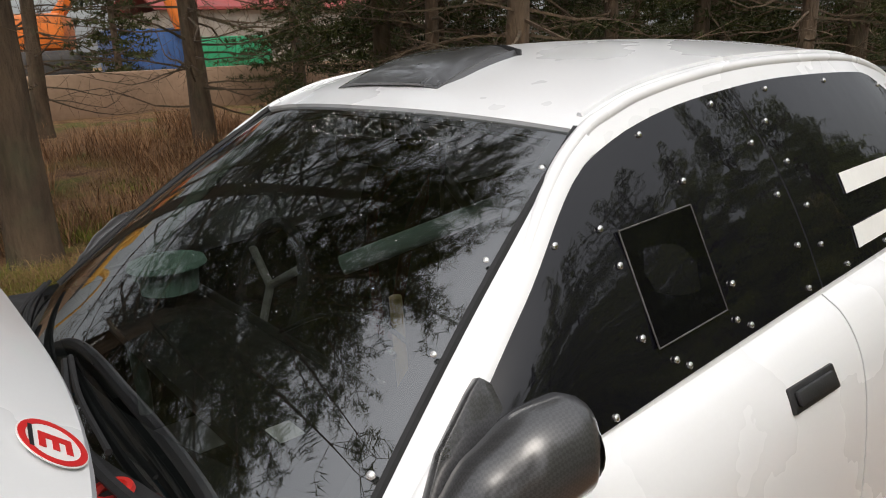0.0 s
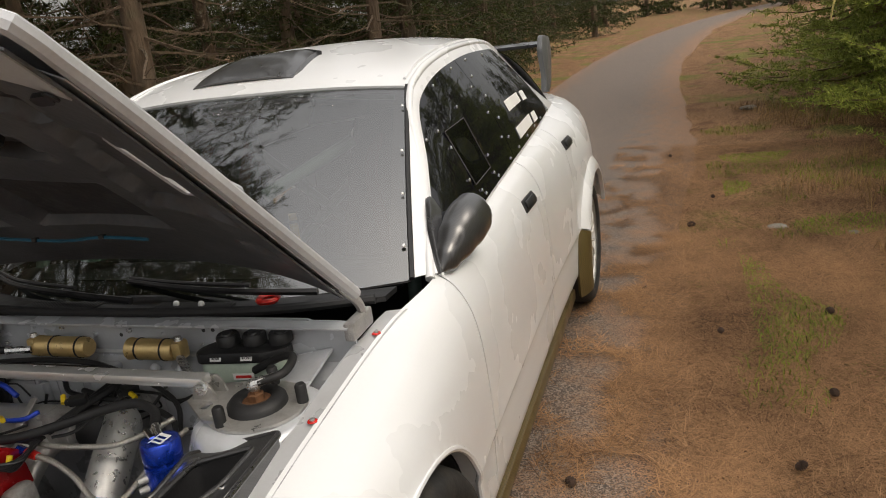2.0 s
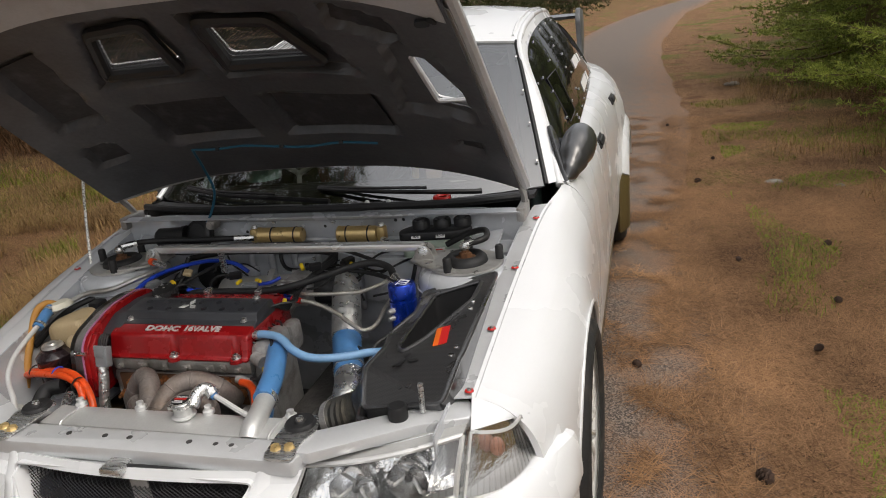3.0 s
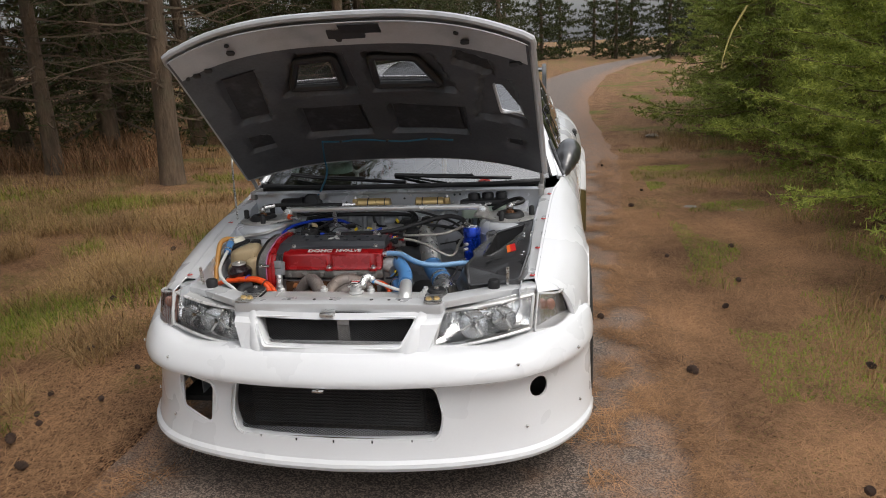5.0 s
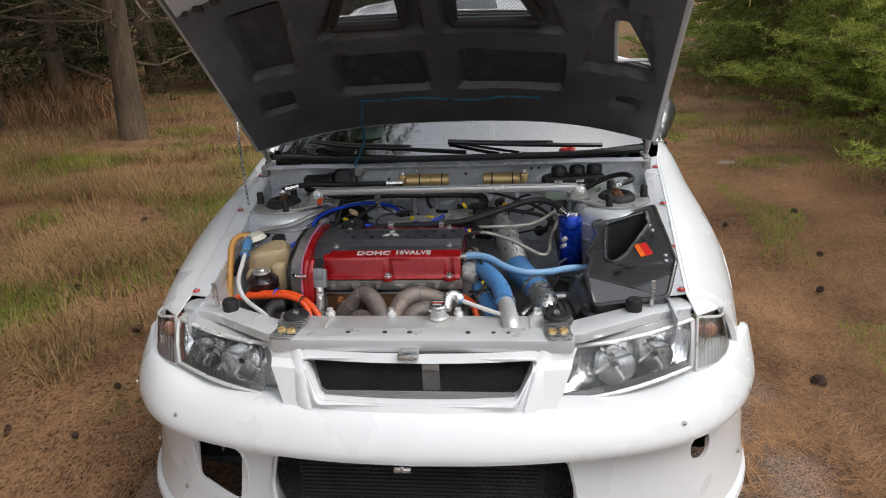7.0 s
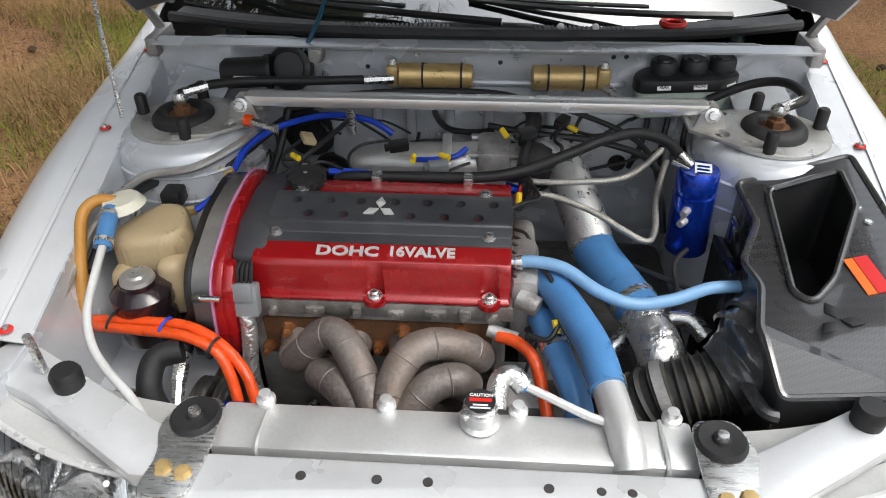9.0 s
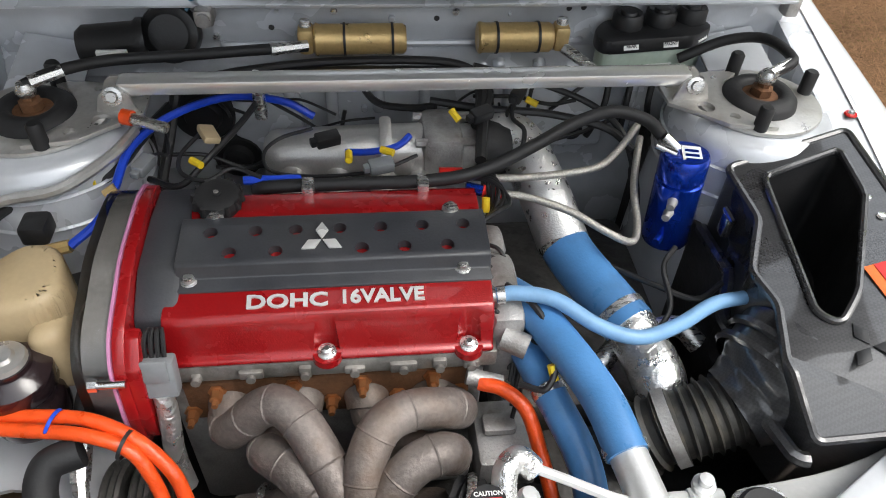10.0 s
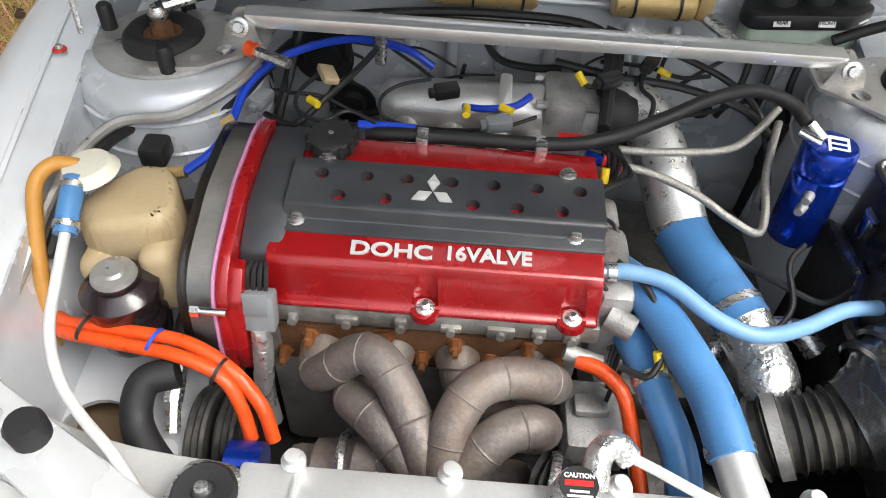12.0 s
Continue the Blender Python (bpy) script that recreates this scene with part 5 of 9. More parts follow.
spoke = None
for s, hub in ((1, HUB_F), (1, HUB_R), (-1, HUB_F), (-1, HUB_R)):
    place = Matrix.Translation((s * (0.744 if hub == HUB_F else 0.762), hub, HUB_Z)) @ Euler((0, radians(90 * s), 0)).to_matrix().to_4x4()
    wheel = part("wheel", lathe([(0.0, 0.078), (0.024, 0.080), (0.028, 0.074), (0.050, 0.066), (0.056, 0.05), (0.056, -0.06), (0.0, -0.06)], None, 24), M_RIM, car, "white many-spoked wheel")
    part("tyre", lathe([(0.232, 0.102), (0.243, 0.112), (0.270, 0.116), (0.294, 0.108), (0.308, 0.090), (0.3145, 0.06), (0.3155, 0.0), (0.3145, -0.06), (0.300, -0.10), (0.270, -0.116), (0.232, -0.10)], None, 56), M_TYRE, wheel, "muddy black tyre")
    rim = lathe([(0.222, 0.104), (0.228, 0.098), (0.214, 0.090), (0.204, 0.06), (0.190, 0.02), (0.188, -0.09), (0.196, -0.09), (0.200, 0.0), (0.210, 0.085)], None, 56)
    part("rim", rim, M_RIM, wheel).scale = (1.09, 1.09, 1.0)
    part("brake_disc", lathe([(0.05, 0.004), (0.15, 0.004), (0.15, -0.02), (0.05, -0.02)], None, 32), M_CAST, wheel)
    t = bmesh.new()
    block(t, (-0.14, -0.05, -0.05), (-0.05, 0.05, 0.03), 0.012)
    part("brake_caliper", t, M_DARK, wheel)
    for k in range(15):
        m = pose(0, 0, 0.078, 0, 0, 24 * k) @ Matrix.Diagonal((1.09, 1.0, 1.0, 1))
        if spoke is None:
            spoke = part("spoke", spoke_shape(), M_RIM, wheel)
            spoke.matrix_basis = m
        else:
            again("spoke", spoke, wheel, m)
    nut = part("wheel_nut", lathe([(0.0, 0.012), (0.008, 0.010), (0.009, 0.0)], None, 6), M_STEEL, wheel)
    nut.matrix_basis = pose(0.036, 0, 0.07)
    for k in range(1, 5):
        again("wheel_nut", nut, wheel, pose(0.036 * math.cos(k * 1.2566), 0.036 * math.sin(k * 1.2566), 0.07))
    wheel.matrix_basis = place

# ---- front bumper ----
PLAN = [(0.0, -0.838), (0.20, -0.828), (0.40, -0.796), (0.57, -0.742), (0.68, -0.675), (0.76, -0.58), (0.812, -0.49), (0.838, -0.42), (0.848, -0.372)]
PLAN_LINE = smooth_line([(x, y, 0) for x, y in PLAN], 8)


def plan_at(t):
    """A point and the outward direction of the bumper's plan line; t from -1 to 1."""
    k = abs(t) * (len(PLAN_LINE) - 1)
    i = min(int(k), len(PLAN_LINE) - 2)
    p = PLAN_LINE[i].lerp(PLAN_LINE[i + 1], k - i)
    d = (PLAN_LINE[i + 1] - PLAN_LINE[i]).normalized()
    nrm = Vector((d.y, -d.x, 0))
    if t < 0:
        p, nrm = Vector((-p.x, p.y, 0)), Vector((-nrm.x, nrm.y, 0))
    return p, nrm


# height and how far the face stands out; the crease at 0.46 is the shelf over the openings
FACE = [(0.165, -0.03), (0.170, 0.028), (0.184, 0.034), (0.196, 0.030), (0.204, 0.016), (0.225, 0.010), (0.27, 0.0), (0.34, -0.012), (0.41, -0.018), (0.446, -0.016), (0.456, -0.006), (0.462, 0.014), (0.470, 0.025), (0.484, 0.027), (0.505, 0.020), (0.530, 0.004), (0.552, -0.016), (0.563, -0.034), (0.567, -0.06), (0.568, -0.11)]


def bumper_top(t):
    """The bumper climbs from the middle towards the lamps' outer ends."""
    return interp([(0.0, -0.006), (0.25, -0.010), (0.36, -0.016), (0.50, -0.002), (0.64, 0.010), (0.80, 0.014), (1.0, 0.014)], abs(t))[0]


def bumper_face(t, k):
    i = min(int(k), len(FACE) - 2)
    (z0, o0), (z1, o1) = FACE[i], FACE[i + 1]
    f = k - i
    z, o = z0 + (z1 - z0) * f, o0 + (o1 - o0) * f
    p, nrm = plan_at(t)
    a = abs(t)
    fade = 1.0 if a < 0.62 else max(0.25, 1 - (a - 0.62) * 2.2)
    lift = bumper_top(t) * max(0.0, (z - 0.43) / 0.14)
    return Vector((p.x, p.y, 0)) + nrm * o * fade + Vector((0, 0, z + lift + 0.012 * (1 if z < 0.23 else 0) * a))


SHAPE_T = steps(-1, 1, 96)
bump_bm = sheet(bumper_face, SHAPE_T, steps(0, len(FACE) - 1, (len(FACE) - 1) * 2), 0.0)
bmesh.ops.solidify(bump_bm, geom=bump_bm.faces[:], thickness=0.008)


def prism_y(outline, y0, y1):
    """A cutting shape with an outline in x and z, running along y."""
    return slab(outline, y0, y1, 0.0, Matrix(((1, 0, 0, 0), (0, 0, 1, 0), (0, 1, 0, 0), (0, 0, 0, 1))))


low_hole = prism_y(rounded([(-0.345, 0.272), (0.345, 0.272), (0.360, 0.345), (0.338, 0.452), (-0.338, 0.452), (-0.360, 0.345)], 0.028), -1.0, -0.6)
duct_hole = prism_y(rounded([(-0.582, 0.318), (-0.458, 0.284), (-0.440, 0.425), (-0.570, 0.444)], 0.02), -1.0, -0.5)
fog = lathe([(0.036, -0.2), (0.036, 0.2)], along((0.665, -0.66, 0.397), (0.72, -0.75, 0.395)), 28, None, True)
bumper = part("front_bumper", carved(bump_bm, low_hole, duct_hole, fog), M_PAINT, car, "white front bumper with stone chips and a deep chin", smooth=32)

# recess walls behind the openings
t = bmesh.new()
for a, b in zip(rounded([(-0.351, 0.268), (0.351, 0.268), (0.366, 0.345), (0.343, 0.456), (-0.343, 0.456), (-0.366, 0.345)], 0.028), rounded([(-0.351, 0.268), (0.351, 0.268), (0.366, 0.345), (0.343, 0.456), (-0.343, 0.456), (-0.366, 0.345)], 0.028)[1:] + rounded([(-0.351, 0.268), (0.351, 0.268), (0.366, 0.345), (0.343, 0.456), (-0.343, 0.456), (-0.366, 0.345)], 0.028)[:1]):
    ya, yb = (-0.846 + 0.30 * x * x for x in (a[0], b[0]))
    t.faces.new([t.verts.new(p) for p in ((a[0], ya, a[1]), (b[0], yb, b[1]), (b[0], yb + 0.055, b[1]), (a[0], ya + 0.055, a[1]))])
bmesh.ops.remove_doubles(t, verts=t.verts, dist=1e-4)
part("opening_edge", t, M_PAINT, bumper)
t = bmesh.new()
block(t, (0.60, -0.575, 0.33), (0.70, -0.565, 0.46))
part("duct_liner", t, M_BLACK, bumper)
t = bmesh.new()
tube([(-0.585, -0.722, 0.316), (-0.456, -0.768, 0.282), (-0.438, -0.772, 0.427), (-0.573, -0.728, 0.446), (-0.585, -0.722, 0.316)], 0.005, 6, 6, bm=t)
part("duct_edge", t, M_PAINT, bumper)


def wire_mesh(x0, x1, z0, z1, yfn, cell, r, keep, tall=0.62):
    """Expanded metal: two families of slanting wires that cross in diamonds, bent to the face."""
    bm = bmesh.new()
    h, w = z1 - z0, x1 - x0
    for sgn in (-1, 1):
        c = -h / tall
        while c < w + h / tall:
            pts = []
            for k in range(25):
                z = z0 + h * k / 24
                x = (x0 + c + (z - z0) / tall) if sgn > 0 else (x0 + c + h / tall - (z - z0) / tall - h / tall + 0.0)
                if sgn < 0:
                    x = x0 + c + (z1 - z) / tall
                pts.append(Vector((x, yfn(x, z), z)) if keep(x, z) else None)
            run = []
            for p in pts + [None]:
                if p is not None:
                    run.append(p)
                else:
                    if len(run) > 1:
                        line = [run[0], *run[4:-1:5], run[-1]] if len(run) > 6 else [run[0], run[-1]]
                        prev = None
                        for q in line:
                            ring = [bm.verts.new(q + Vector(o)) for o in ((-r, 0, 0), (0, -r, 0), (r, 0, 0))]
                            if prev:
                                for i in range(2):
                                    bm.faces.new((prev[i], prev[i + 1], ring[i + 1], ring[i]))
                            prev = ring
                    run = []
            c += cell
    return bm


part("lower_mesh", wire_mesh(-0.36, 0.36, 0.272, 0.454, lambda x, z: -0.812 + 0.30 * x * x, 0.0145, 0.0016, lambda x, z: abs(x) < 0.358 - 0.18 * max(0, z - 0.345) - 0.19 * max(0, 0.345 - z), 0.55), M_MESH, bumper, "black diamond wire mesh")
t = bmesh.new()
block(t, (-0.31, -0.745, 0.275), (0.29, -0.695, 0.44), 0.004)
core = part("intercooler", t, M_DARK, car, "dark intercooler core behind the mesh")
fin = None
for k in range(14):
    t = bmesh.new()
    if fin is None:
        block(t, (-0.30, -0.752, -0.002), (0.28, -0.744, 0.002))
        fin = part("fin", t, M_GREASE, core)
        fin.location.z = 0.282
    else:
        t.free()
        again("fin", fin, core, pose(0, 0, 0.282 + 0.0115 * k))

# bumper bolts
for x, z in ((0.60, 0.513), (0.625, 0.272), (0.795, 0.50), (0.80, 0.29)):
    for s in (-1, 1):
        best = min((bumper_face(s * q, k) for q in steps(0.3, 1, 90) for k in steps(1, len(FACE) - 2, 30)), key=lambda p: (p.x - s * x) ** 2 + (p.z - z) ** 2)
        screw_at(best + Vector((s * 0.004, -0.004, 0)), (s * 0.5 if x < 0.7 else s * 1.5, -1, 0.1), bumper, 0.008)
t = bmesh.new()
block(t, (-0.045, -0.872, 0.455), (-0.005, -0.860, 0.464), 0.003)
rod(t, (-0.025, -0.868, 0.460), (-0.025, -0.868, 0.468), 0.004, n=8)
part("bonnet_clip", t, M_CHROME, bumper)
for x in (-0.26, -0.13, 0.0, 0.13, 0.26):
    t = bmesh.new()
    rod(t, (x, -0.84 + 0.3 * x * x, 0.262), (x, -0.84 + 0.3 * x * x, 0.270), 0.003, n=6)
    part("mesh_clip", t, M_BLACK, bumper)

# ---- nose panel and upper grille ----
def nose_y(x, z):
    return -0.800 + 0.30 * x * x + 0.55 * max(0.0, z - 0.545) + (0.02 if z > 0.64 else 0)


nose_bm = sheet(lambda u, z: Vector((u * (0.318 + 0.045 * max(0, (z - 0.555)) / 0.1), nose_y(u * 0.33, z), z)), steps(-1, 1, 40), steps(0.535, 0.668, 12), 0.012)
grille_hole = prism_y(rounded([(-0.228, 0.577), (0.228, 0.577), (0.272, 0.648), (-0.272, 0.648)], 0.012), -1.0, -0.5)
nose = part("nose_panel", carved(nose_bm, grille_hole), M_PAINT, car, "white nose panel with chipped paint at its top edge", smooth=32)
t = bmesh.new()
edge = rounded([(-0.232, 0.573), (0.232, 0.573), (0.277, 0.652), (-0.277, 0.652)], 0.012)
for a, b in zip(edge, edge[1:] + edge[:1]):
    t.faces.new([t.verts.new((p[0], nose_y(p[0], p[1]) + d, p[1])) for p, d in ((a, -0.014), (b, -0.014), (b, 0.05), (a, 0.05))])
bmesh.ops.remove_doubles(t, verts=t.verts, dist=1e-4)
bmesh.ops.solidify(t, geom=t.faces[:], thickness=0.004)
part("grille_surround", t, M_PAINT, nose)
# the two upright ridges beside the grille
for s in (-1, 1):
    def ridge(u, v):
        z = 0.500 + 0.170 * v
        xi, xo = 0.222 + 0.062 * v, 0.318 + 0.030 * v
        x = xi + (xo - xi) * u
        y_in, y_out = nose_y(xi, z) - 0.004, -0.722 + 0.66 * (z - 0.545)
        return Vector((s * x, y_in + (y_out - y_in) * u - 0.024 * math.sin(math.pi * min(1.0, u * 0.96 + 0.02)) ** 0.7 * (1 - 0.25 * v) * min(1.0, 0.1 + 2.2 * v), z))
    t = sheet(ridge, steps(0, 1, 14), steps(0, 1, 14), 0.004)
    part("grille_ridge", t, M_PAINT, nose)
part("grille_mesh", wire_mesh(-0.285, 0.285, 0.564, 0.645, lambda x, z: nose_y(x, z) + 0.03, 0.0115, 0.0013, lambda x, z: abs(x) < 0.228 + (z - 0.577) * 0.6, 0.5), M_MESH, nose, "black diamond grille mesh")
t = bmesh.new()
slab([(-0.020, 0.575), (0.020, 0.575), (0.020, 0.645), (-0.020, 0.645)], -0.72, -0.716, 0.0, Matrix(((1, 0, 0, 0.03), (0, 0, 1, 0), (0, 1, 0, 0), (0, 0, 0, 1))), t)
part("grille_plate", t, M_CAST, nose, "bright plate behind the grille")

# ---- lamps ----
def lamp(s):
    """Headlamp: glass over a chromed bowl, with a clear and amber corner lamp beside it."""
    ib, it, ot, obm = Vector((0.327, -0.712, 0.545)), Vector((0.352, -0.640, 0.650)), Vector((0.650, -0.556, 0.682)), Vector((0.640, -0.612, 0.583))
    back = Vector((0.0, 0.10, 0.0))

    def face(u, v):
        p = ib.lerp(obm, u).lerp(it.lerp(ot, u), v)
        return p + Vector((0.0, -0.030, 0.0)) * math.sin(math.pi * u) * 0.8 + Vector((0, -0.012, 0)) * math.sin(math.pi * v)
    def own(bm):
        return bm if s > 0 else flipped(bm)
    lens = part("headlamp", own(sheet(face, steps(0, 1, 14), steps(0, 1, 8), 0.0)), M_LENS, car, "clear glass headlamp with chromed bowl")
    # fine upright ribs on the glass
    t = bmesh.new()
    for u in steps(0.06, 0.94, 22):
        if u < 0.30 or u > 0.52:
            tube([face(u, 0.06) + Vector((0, 0.004, 0)), face(u, 0.5) + Vector((0, 0.004, 0)), face(u, 0.94) + Vector((0, 0.004, 0))], 0.0014, 4, 4, bm=t)
    part("lens_rib", own(t), M_LENS, lens)
    t = bmesh.new()
    for u, v in (((0, 1), (0, 0)), ((0, 1), (1, 1))):
        tube([face(k, v[0]) + Vector((0, -0.002, 0)) for k in steps(0, 1, 6)], 0.0055, 6, 3, bm=t)
    for u in (0, 1):
        tube([face(u, k) + Vector((0, -0.002, 0)) for k in steps(0, 1, 4)], 0.0055, 6, 3, bm=t)
    part("lamp_bezel", own(t), M_SATIN, lens)
    t = bmesh.new()
    sheet(lambda u, v: face(u, v) + back * (0.35 + 0.65 * (math.sin(math.pi * u) * math.sin(math.pi * v)) ** 0.6), steps(0, 1, 16), steps(0, 1, 10), 0.003, t)
    part("lamp_bowl", own(t), M_REFL, lens)
    for cu, r in ((0.36, 0.048), (0.68, 0.040)):
        c = face(cu, 0.5) + Vector((0.004, 0.055, 0))
        t = lathe([(r, 0.045), (r * 0.93, 0.02), (r * 0.7, -0.012), (r * 0.3, -0.03), (0.0, -0.032)], along(c, c + Vector((0.10, -1, 0.05))), 22)
        part("reflector", own(t), M_REFL, lens)
        t = bmesh.new()
        rod(t, c, c + Vector((0.002, -0.03, 0)), 0.010, 0.008, 10)
        part("bulb_cap", own(t), M_CHROME, lens)
        for k in range(4):
            a = 0.6 + k * 1.57
            t = bmesh.new()
            rod(t, c + Vector((0, -0.01, 0)), c + Vector((r * math.cos(a), -0.028, r * math.sin(a))), 0.004, n=6)
            part("reflector_vane", own(t), M_SATIN, lens)
    # dark housing behind
    t = bmesh.new()
    sheet(lambda u, v: face(u, v) + back * 1.15, steps(0, 1, 8), steps(0, 1, 6), 0.004, t)
    sheet(lambda u, k: face(u, 1.0) + back * 1.15 * k + Vector((0, 0, 0.002)), steps(0, 1, 8), steps(0, 1, 3), 0.004, t)
    sheet(lambda u, k: face(u, 0.0) + back * 1.15 * k - Vector((0, 0, 0.002)), steps(0, 1, 8), steps(0, 1, 3), 0.004, t)
    part("lamp_housing", own(t), mat("pale_grey_plastic", (0.40, 0.40, 0.39), 0.5), lens)
    # corner lamp
    c0, c1, c2, c3 = Vector((0.654, -0.608, 0.572)), Vector((0.664, -0.548, 0.683)), Vector((0.745, -0.462, 0.668)), Vector((0.776, -0.450, 0.564))

    def cface(u, v):
        p = c0.lerp(c3, u).lerp(c1.lerp(c2, u), v)
        return p + Vector((0.020, -0.018, 0)) * math.sin(math.pi * u)
    cl = part("corner_lamp", own(sheet(cface, steps(0, 1, 10), steps(0, 1, 8), 0.0)), M_LENS, car, "clear ribbed corner lamp with an amber core")
    t = bmesh.new()
    sheet(lambda u, v: cface(u, v) + Vector((-0.03, 0.035, 0)) * (0.4 + math.sin(math.pi * u) * 0.6), steps(0, 1, 10), steps(0, 1, 8), 0.003, t)
    part("lamp_bowl", own(t), M_REFL if s > 0 else M_AMBERL, cl)
    t = bmesh.new()
    bmesh.ops.create_uvsphere(t, u_segments=12, v_segments=8, radius=1.0, matrix=Matrix.Translation(cface(0.45, 0.6) + Vector((-0.018, 0.02, 0))) @ Matrix.Diagonal((0.016, 0.016, 0.020, 1)))
    part("amber_bulb", own(t), M_AMBERL, cl)
    t = bmesh.new()
    for u in steps(0.06, 0.94, 14):
        tube([cface(u, 0.04), cface(u, 0.5), cface(u, 0.96)], 0.0016, 4, 3, bm=t)
    part("lens_rib", own(t), M_LENS, cl)
    t = bmesh.new()
    for v in (0, 1):
        tube([cface(k, v) for k in steps(0, 1, 5)], 0.004, 5, 3, bm=t)
    for u in (0, 1):
        tube([cface(u, k) for k in steps(0, 1, 3)], 0.004, 5, 3, bm=t)
    part("lamp_bezel", own(t), M_SATIN, cl)


for s in (1, -1):
    lamp(s)

# the wing's front end round the corner lamp: a filler between lamp, bumper and wing
for s in (-1, 1):
    t = sheet(lambda u, v: Vector((0.742, -0.462, 0.664)).lerp(Vector((0.768, -0.448, 0.582)), v).lerp(Vector((side_at(-0.44, 0.12).x, -0.44, 0.664)).lerp(Vector((side_at(-0.44, 0.3).x, -0.44, 0.578)), v), u), steps(0, 1, 4), steps(0, 1, 4), 0.004)
    part("wing_tip", t if s > 0 else flipped(t), M_PAINT, car)
    t = sheet(lambda u, v: Vector((0.664, -0.548, 0.686)).lerp(Vector((0.742, -0.462, 0.667)), u).lerp(side_at(-0.465, 0.0 + 0.10 * u), v), steps(0, 1, 6), steps(0, 1, 4), 0.004)
    part("wing_tip", t if s > 0 else flipped(t), M_PAINT, car)

# ---- bonnet, propped open ----
HINGE = Matrix.Translation((0, 0.30, 0.905)) @ Matrix.Rotation(radians(-42.5), 4, "X")


def hood_front(x):
    return 1.022 - 0.112 * (abs(x) / 0.66) ** 2.6


def hood_half(u):
    return 0.672 - 0.022 * u


def hood_at(a, b, drop=0.0):
    """a: across -1..1; b: from the hinge (0) to the nose (1). Local: x, forward (-y), up."""
    x = a * hood_half(b)
    u0 = 0.062 + 0.026 * (1 - a * a) + 0.03 * abs(a) ** 6
    u = u0 + (hood_front(x) - u0) * b
    z = (0.102 - 0.054 * b ** 1.4) * (1 - abs(a) ** 3.2) + 0.004 - 0.010 * b ** 8
    return Vector((x, -u, z - drop))


# vents: the two meshed openings in the middle and the slot on one side (x, forward)
V1 = rounded([(-0.276, -0.650), (-0.066, -0.652), (-0.066, -0.812), (-0.208, -0.800)], 0.015)
V2 = rounded([(0.062, -0.650), (0.302, -0.642), (0.232, -0.788), (0.070, -0.806)], 0.015)
V3 = rounded([(0.498, -0.635), (0.530, -0.635), (0.622, -0.450), (0.515, -0.455)], 0.012)
AS, BS = steps(-1, 1, 44), steps(0, 1, 36)
skin = sheet(lambda a, b: hood_at(a, b), AS, BS, 0.0)
bmesh.ops.solidify(skin, geom=skin.faces[:], thickness=0.005)
hood_me = carved(skin, *[slab(v, -0.3, 0.3) for v in (V1, V2, V3)])
hood_me.transform(HINGE)
hood = part("bonnet", hood_me, M_PAINT, car, "white composite bonnet propped up on a stay", smooth=30)


def inside(p, box, soft):
    """How far a point lies within a rounded four-sided pocket (0 to 1)."""
    k = 1.0
    n = len(box)
    for i in range(n):
        (x0, y0), (x1, y1) = box[i], box[(i + 1) % n]
        nx, ny = (y1 - y0), -(x1 - x0)
        ln = math.hypot(nx, ny)
        d = ((p[0] - x0) * nx + (p[1] - y0) * ny) / ln
        k = min(k, max(0.0, min(1.0, -d / soft)))
    return k


POCKETS = [
    [(-0.33, 0.31), (-0.03, 0.31), (-0.03, 0.52), (-0.31, 0.52)],
    [(0.05, 0.31), (0.38, 0.30), (0.37, 0.50), (0.06, 0.52)],
    [(-0.56, 0.47), (-0.42, 0.47), (-0.37, 0.79), (-0.53, 0.76)],
    [(-0.59, 0.28), (-0.47, 0.28), (-0.47, 0.38), (-0.57, 0.39)],
    [(0.52, 0.25), (0.60, 0.25), (0.60, 0.32), (0.53, 0.32)],
    [(0.41, 0.42), (0.625, 0.42), (0.57, 0.70), (0.46, 0.72)],
    [(0.36, 0.77), (0.52, 0.70), (0.50, 0.80), (0.38, 0.85)],
    [(-0.33, 0.60), (-0.02, 0.60), (-0.015, 0.85), (-0.20, 0.86)],
    [(0.03, 0.60), (0.37, 0.585), (0.30, 0.82), (0.045, 0.85)],
]


def under(a, b):
    p = hood_at(a, b, 0.036)
    k = max(inside((p.x, -p.y), q, 0.010) for q in POCKETS)
    rim = min(1.0, max(0.0, (0.97 - abs(a)) / 0.06))
    p.z += 0.026 * k * rim - 0.004
    return p


frame_bm = sheet(under, steps(-0.985, 0.985, 90), steps(0.03, 0.985, 74), 0.0)
bmesh.ops.solidify(frame_bm, geom=frame_bm.faces[:], thickness=0.003)
frame_me = carved(frame_bm, *[slab(v, -0.3, 0.3) for v in (V1, V2, V3)])
frame_me.transform(HINGE)
hood_frame = part("inner_frame", frame_me, M_HOODIN, hood, "smoked dark grey inner frame with pressed pockets")
# mottled dark lining in the closed pockets
def lid_point(x, u, drop):
    a = x / hood_half(0.6)
    u0 = 0.062 + 0.026 * (1 - a * a) + 0.03 * abs(a) ** 6
    return Vector((x, -u, hood_at(a, (u - u0) / (hood_front(x) - u0)).z - drop))


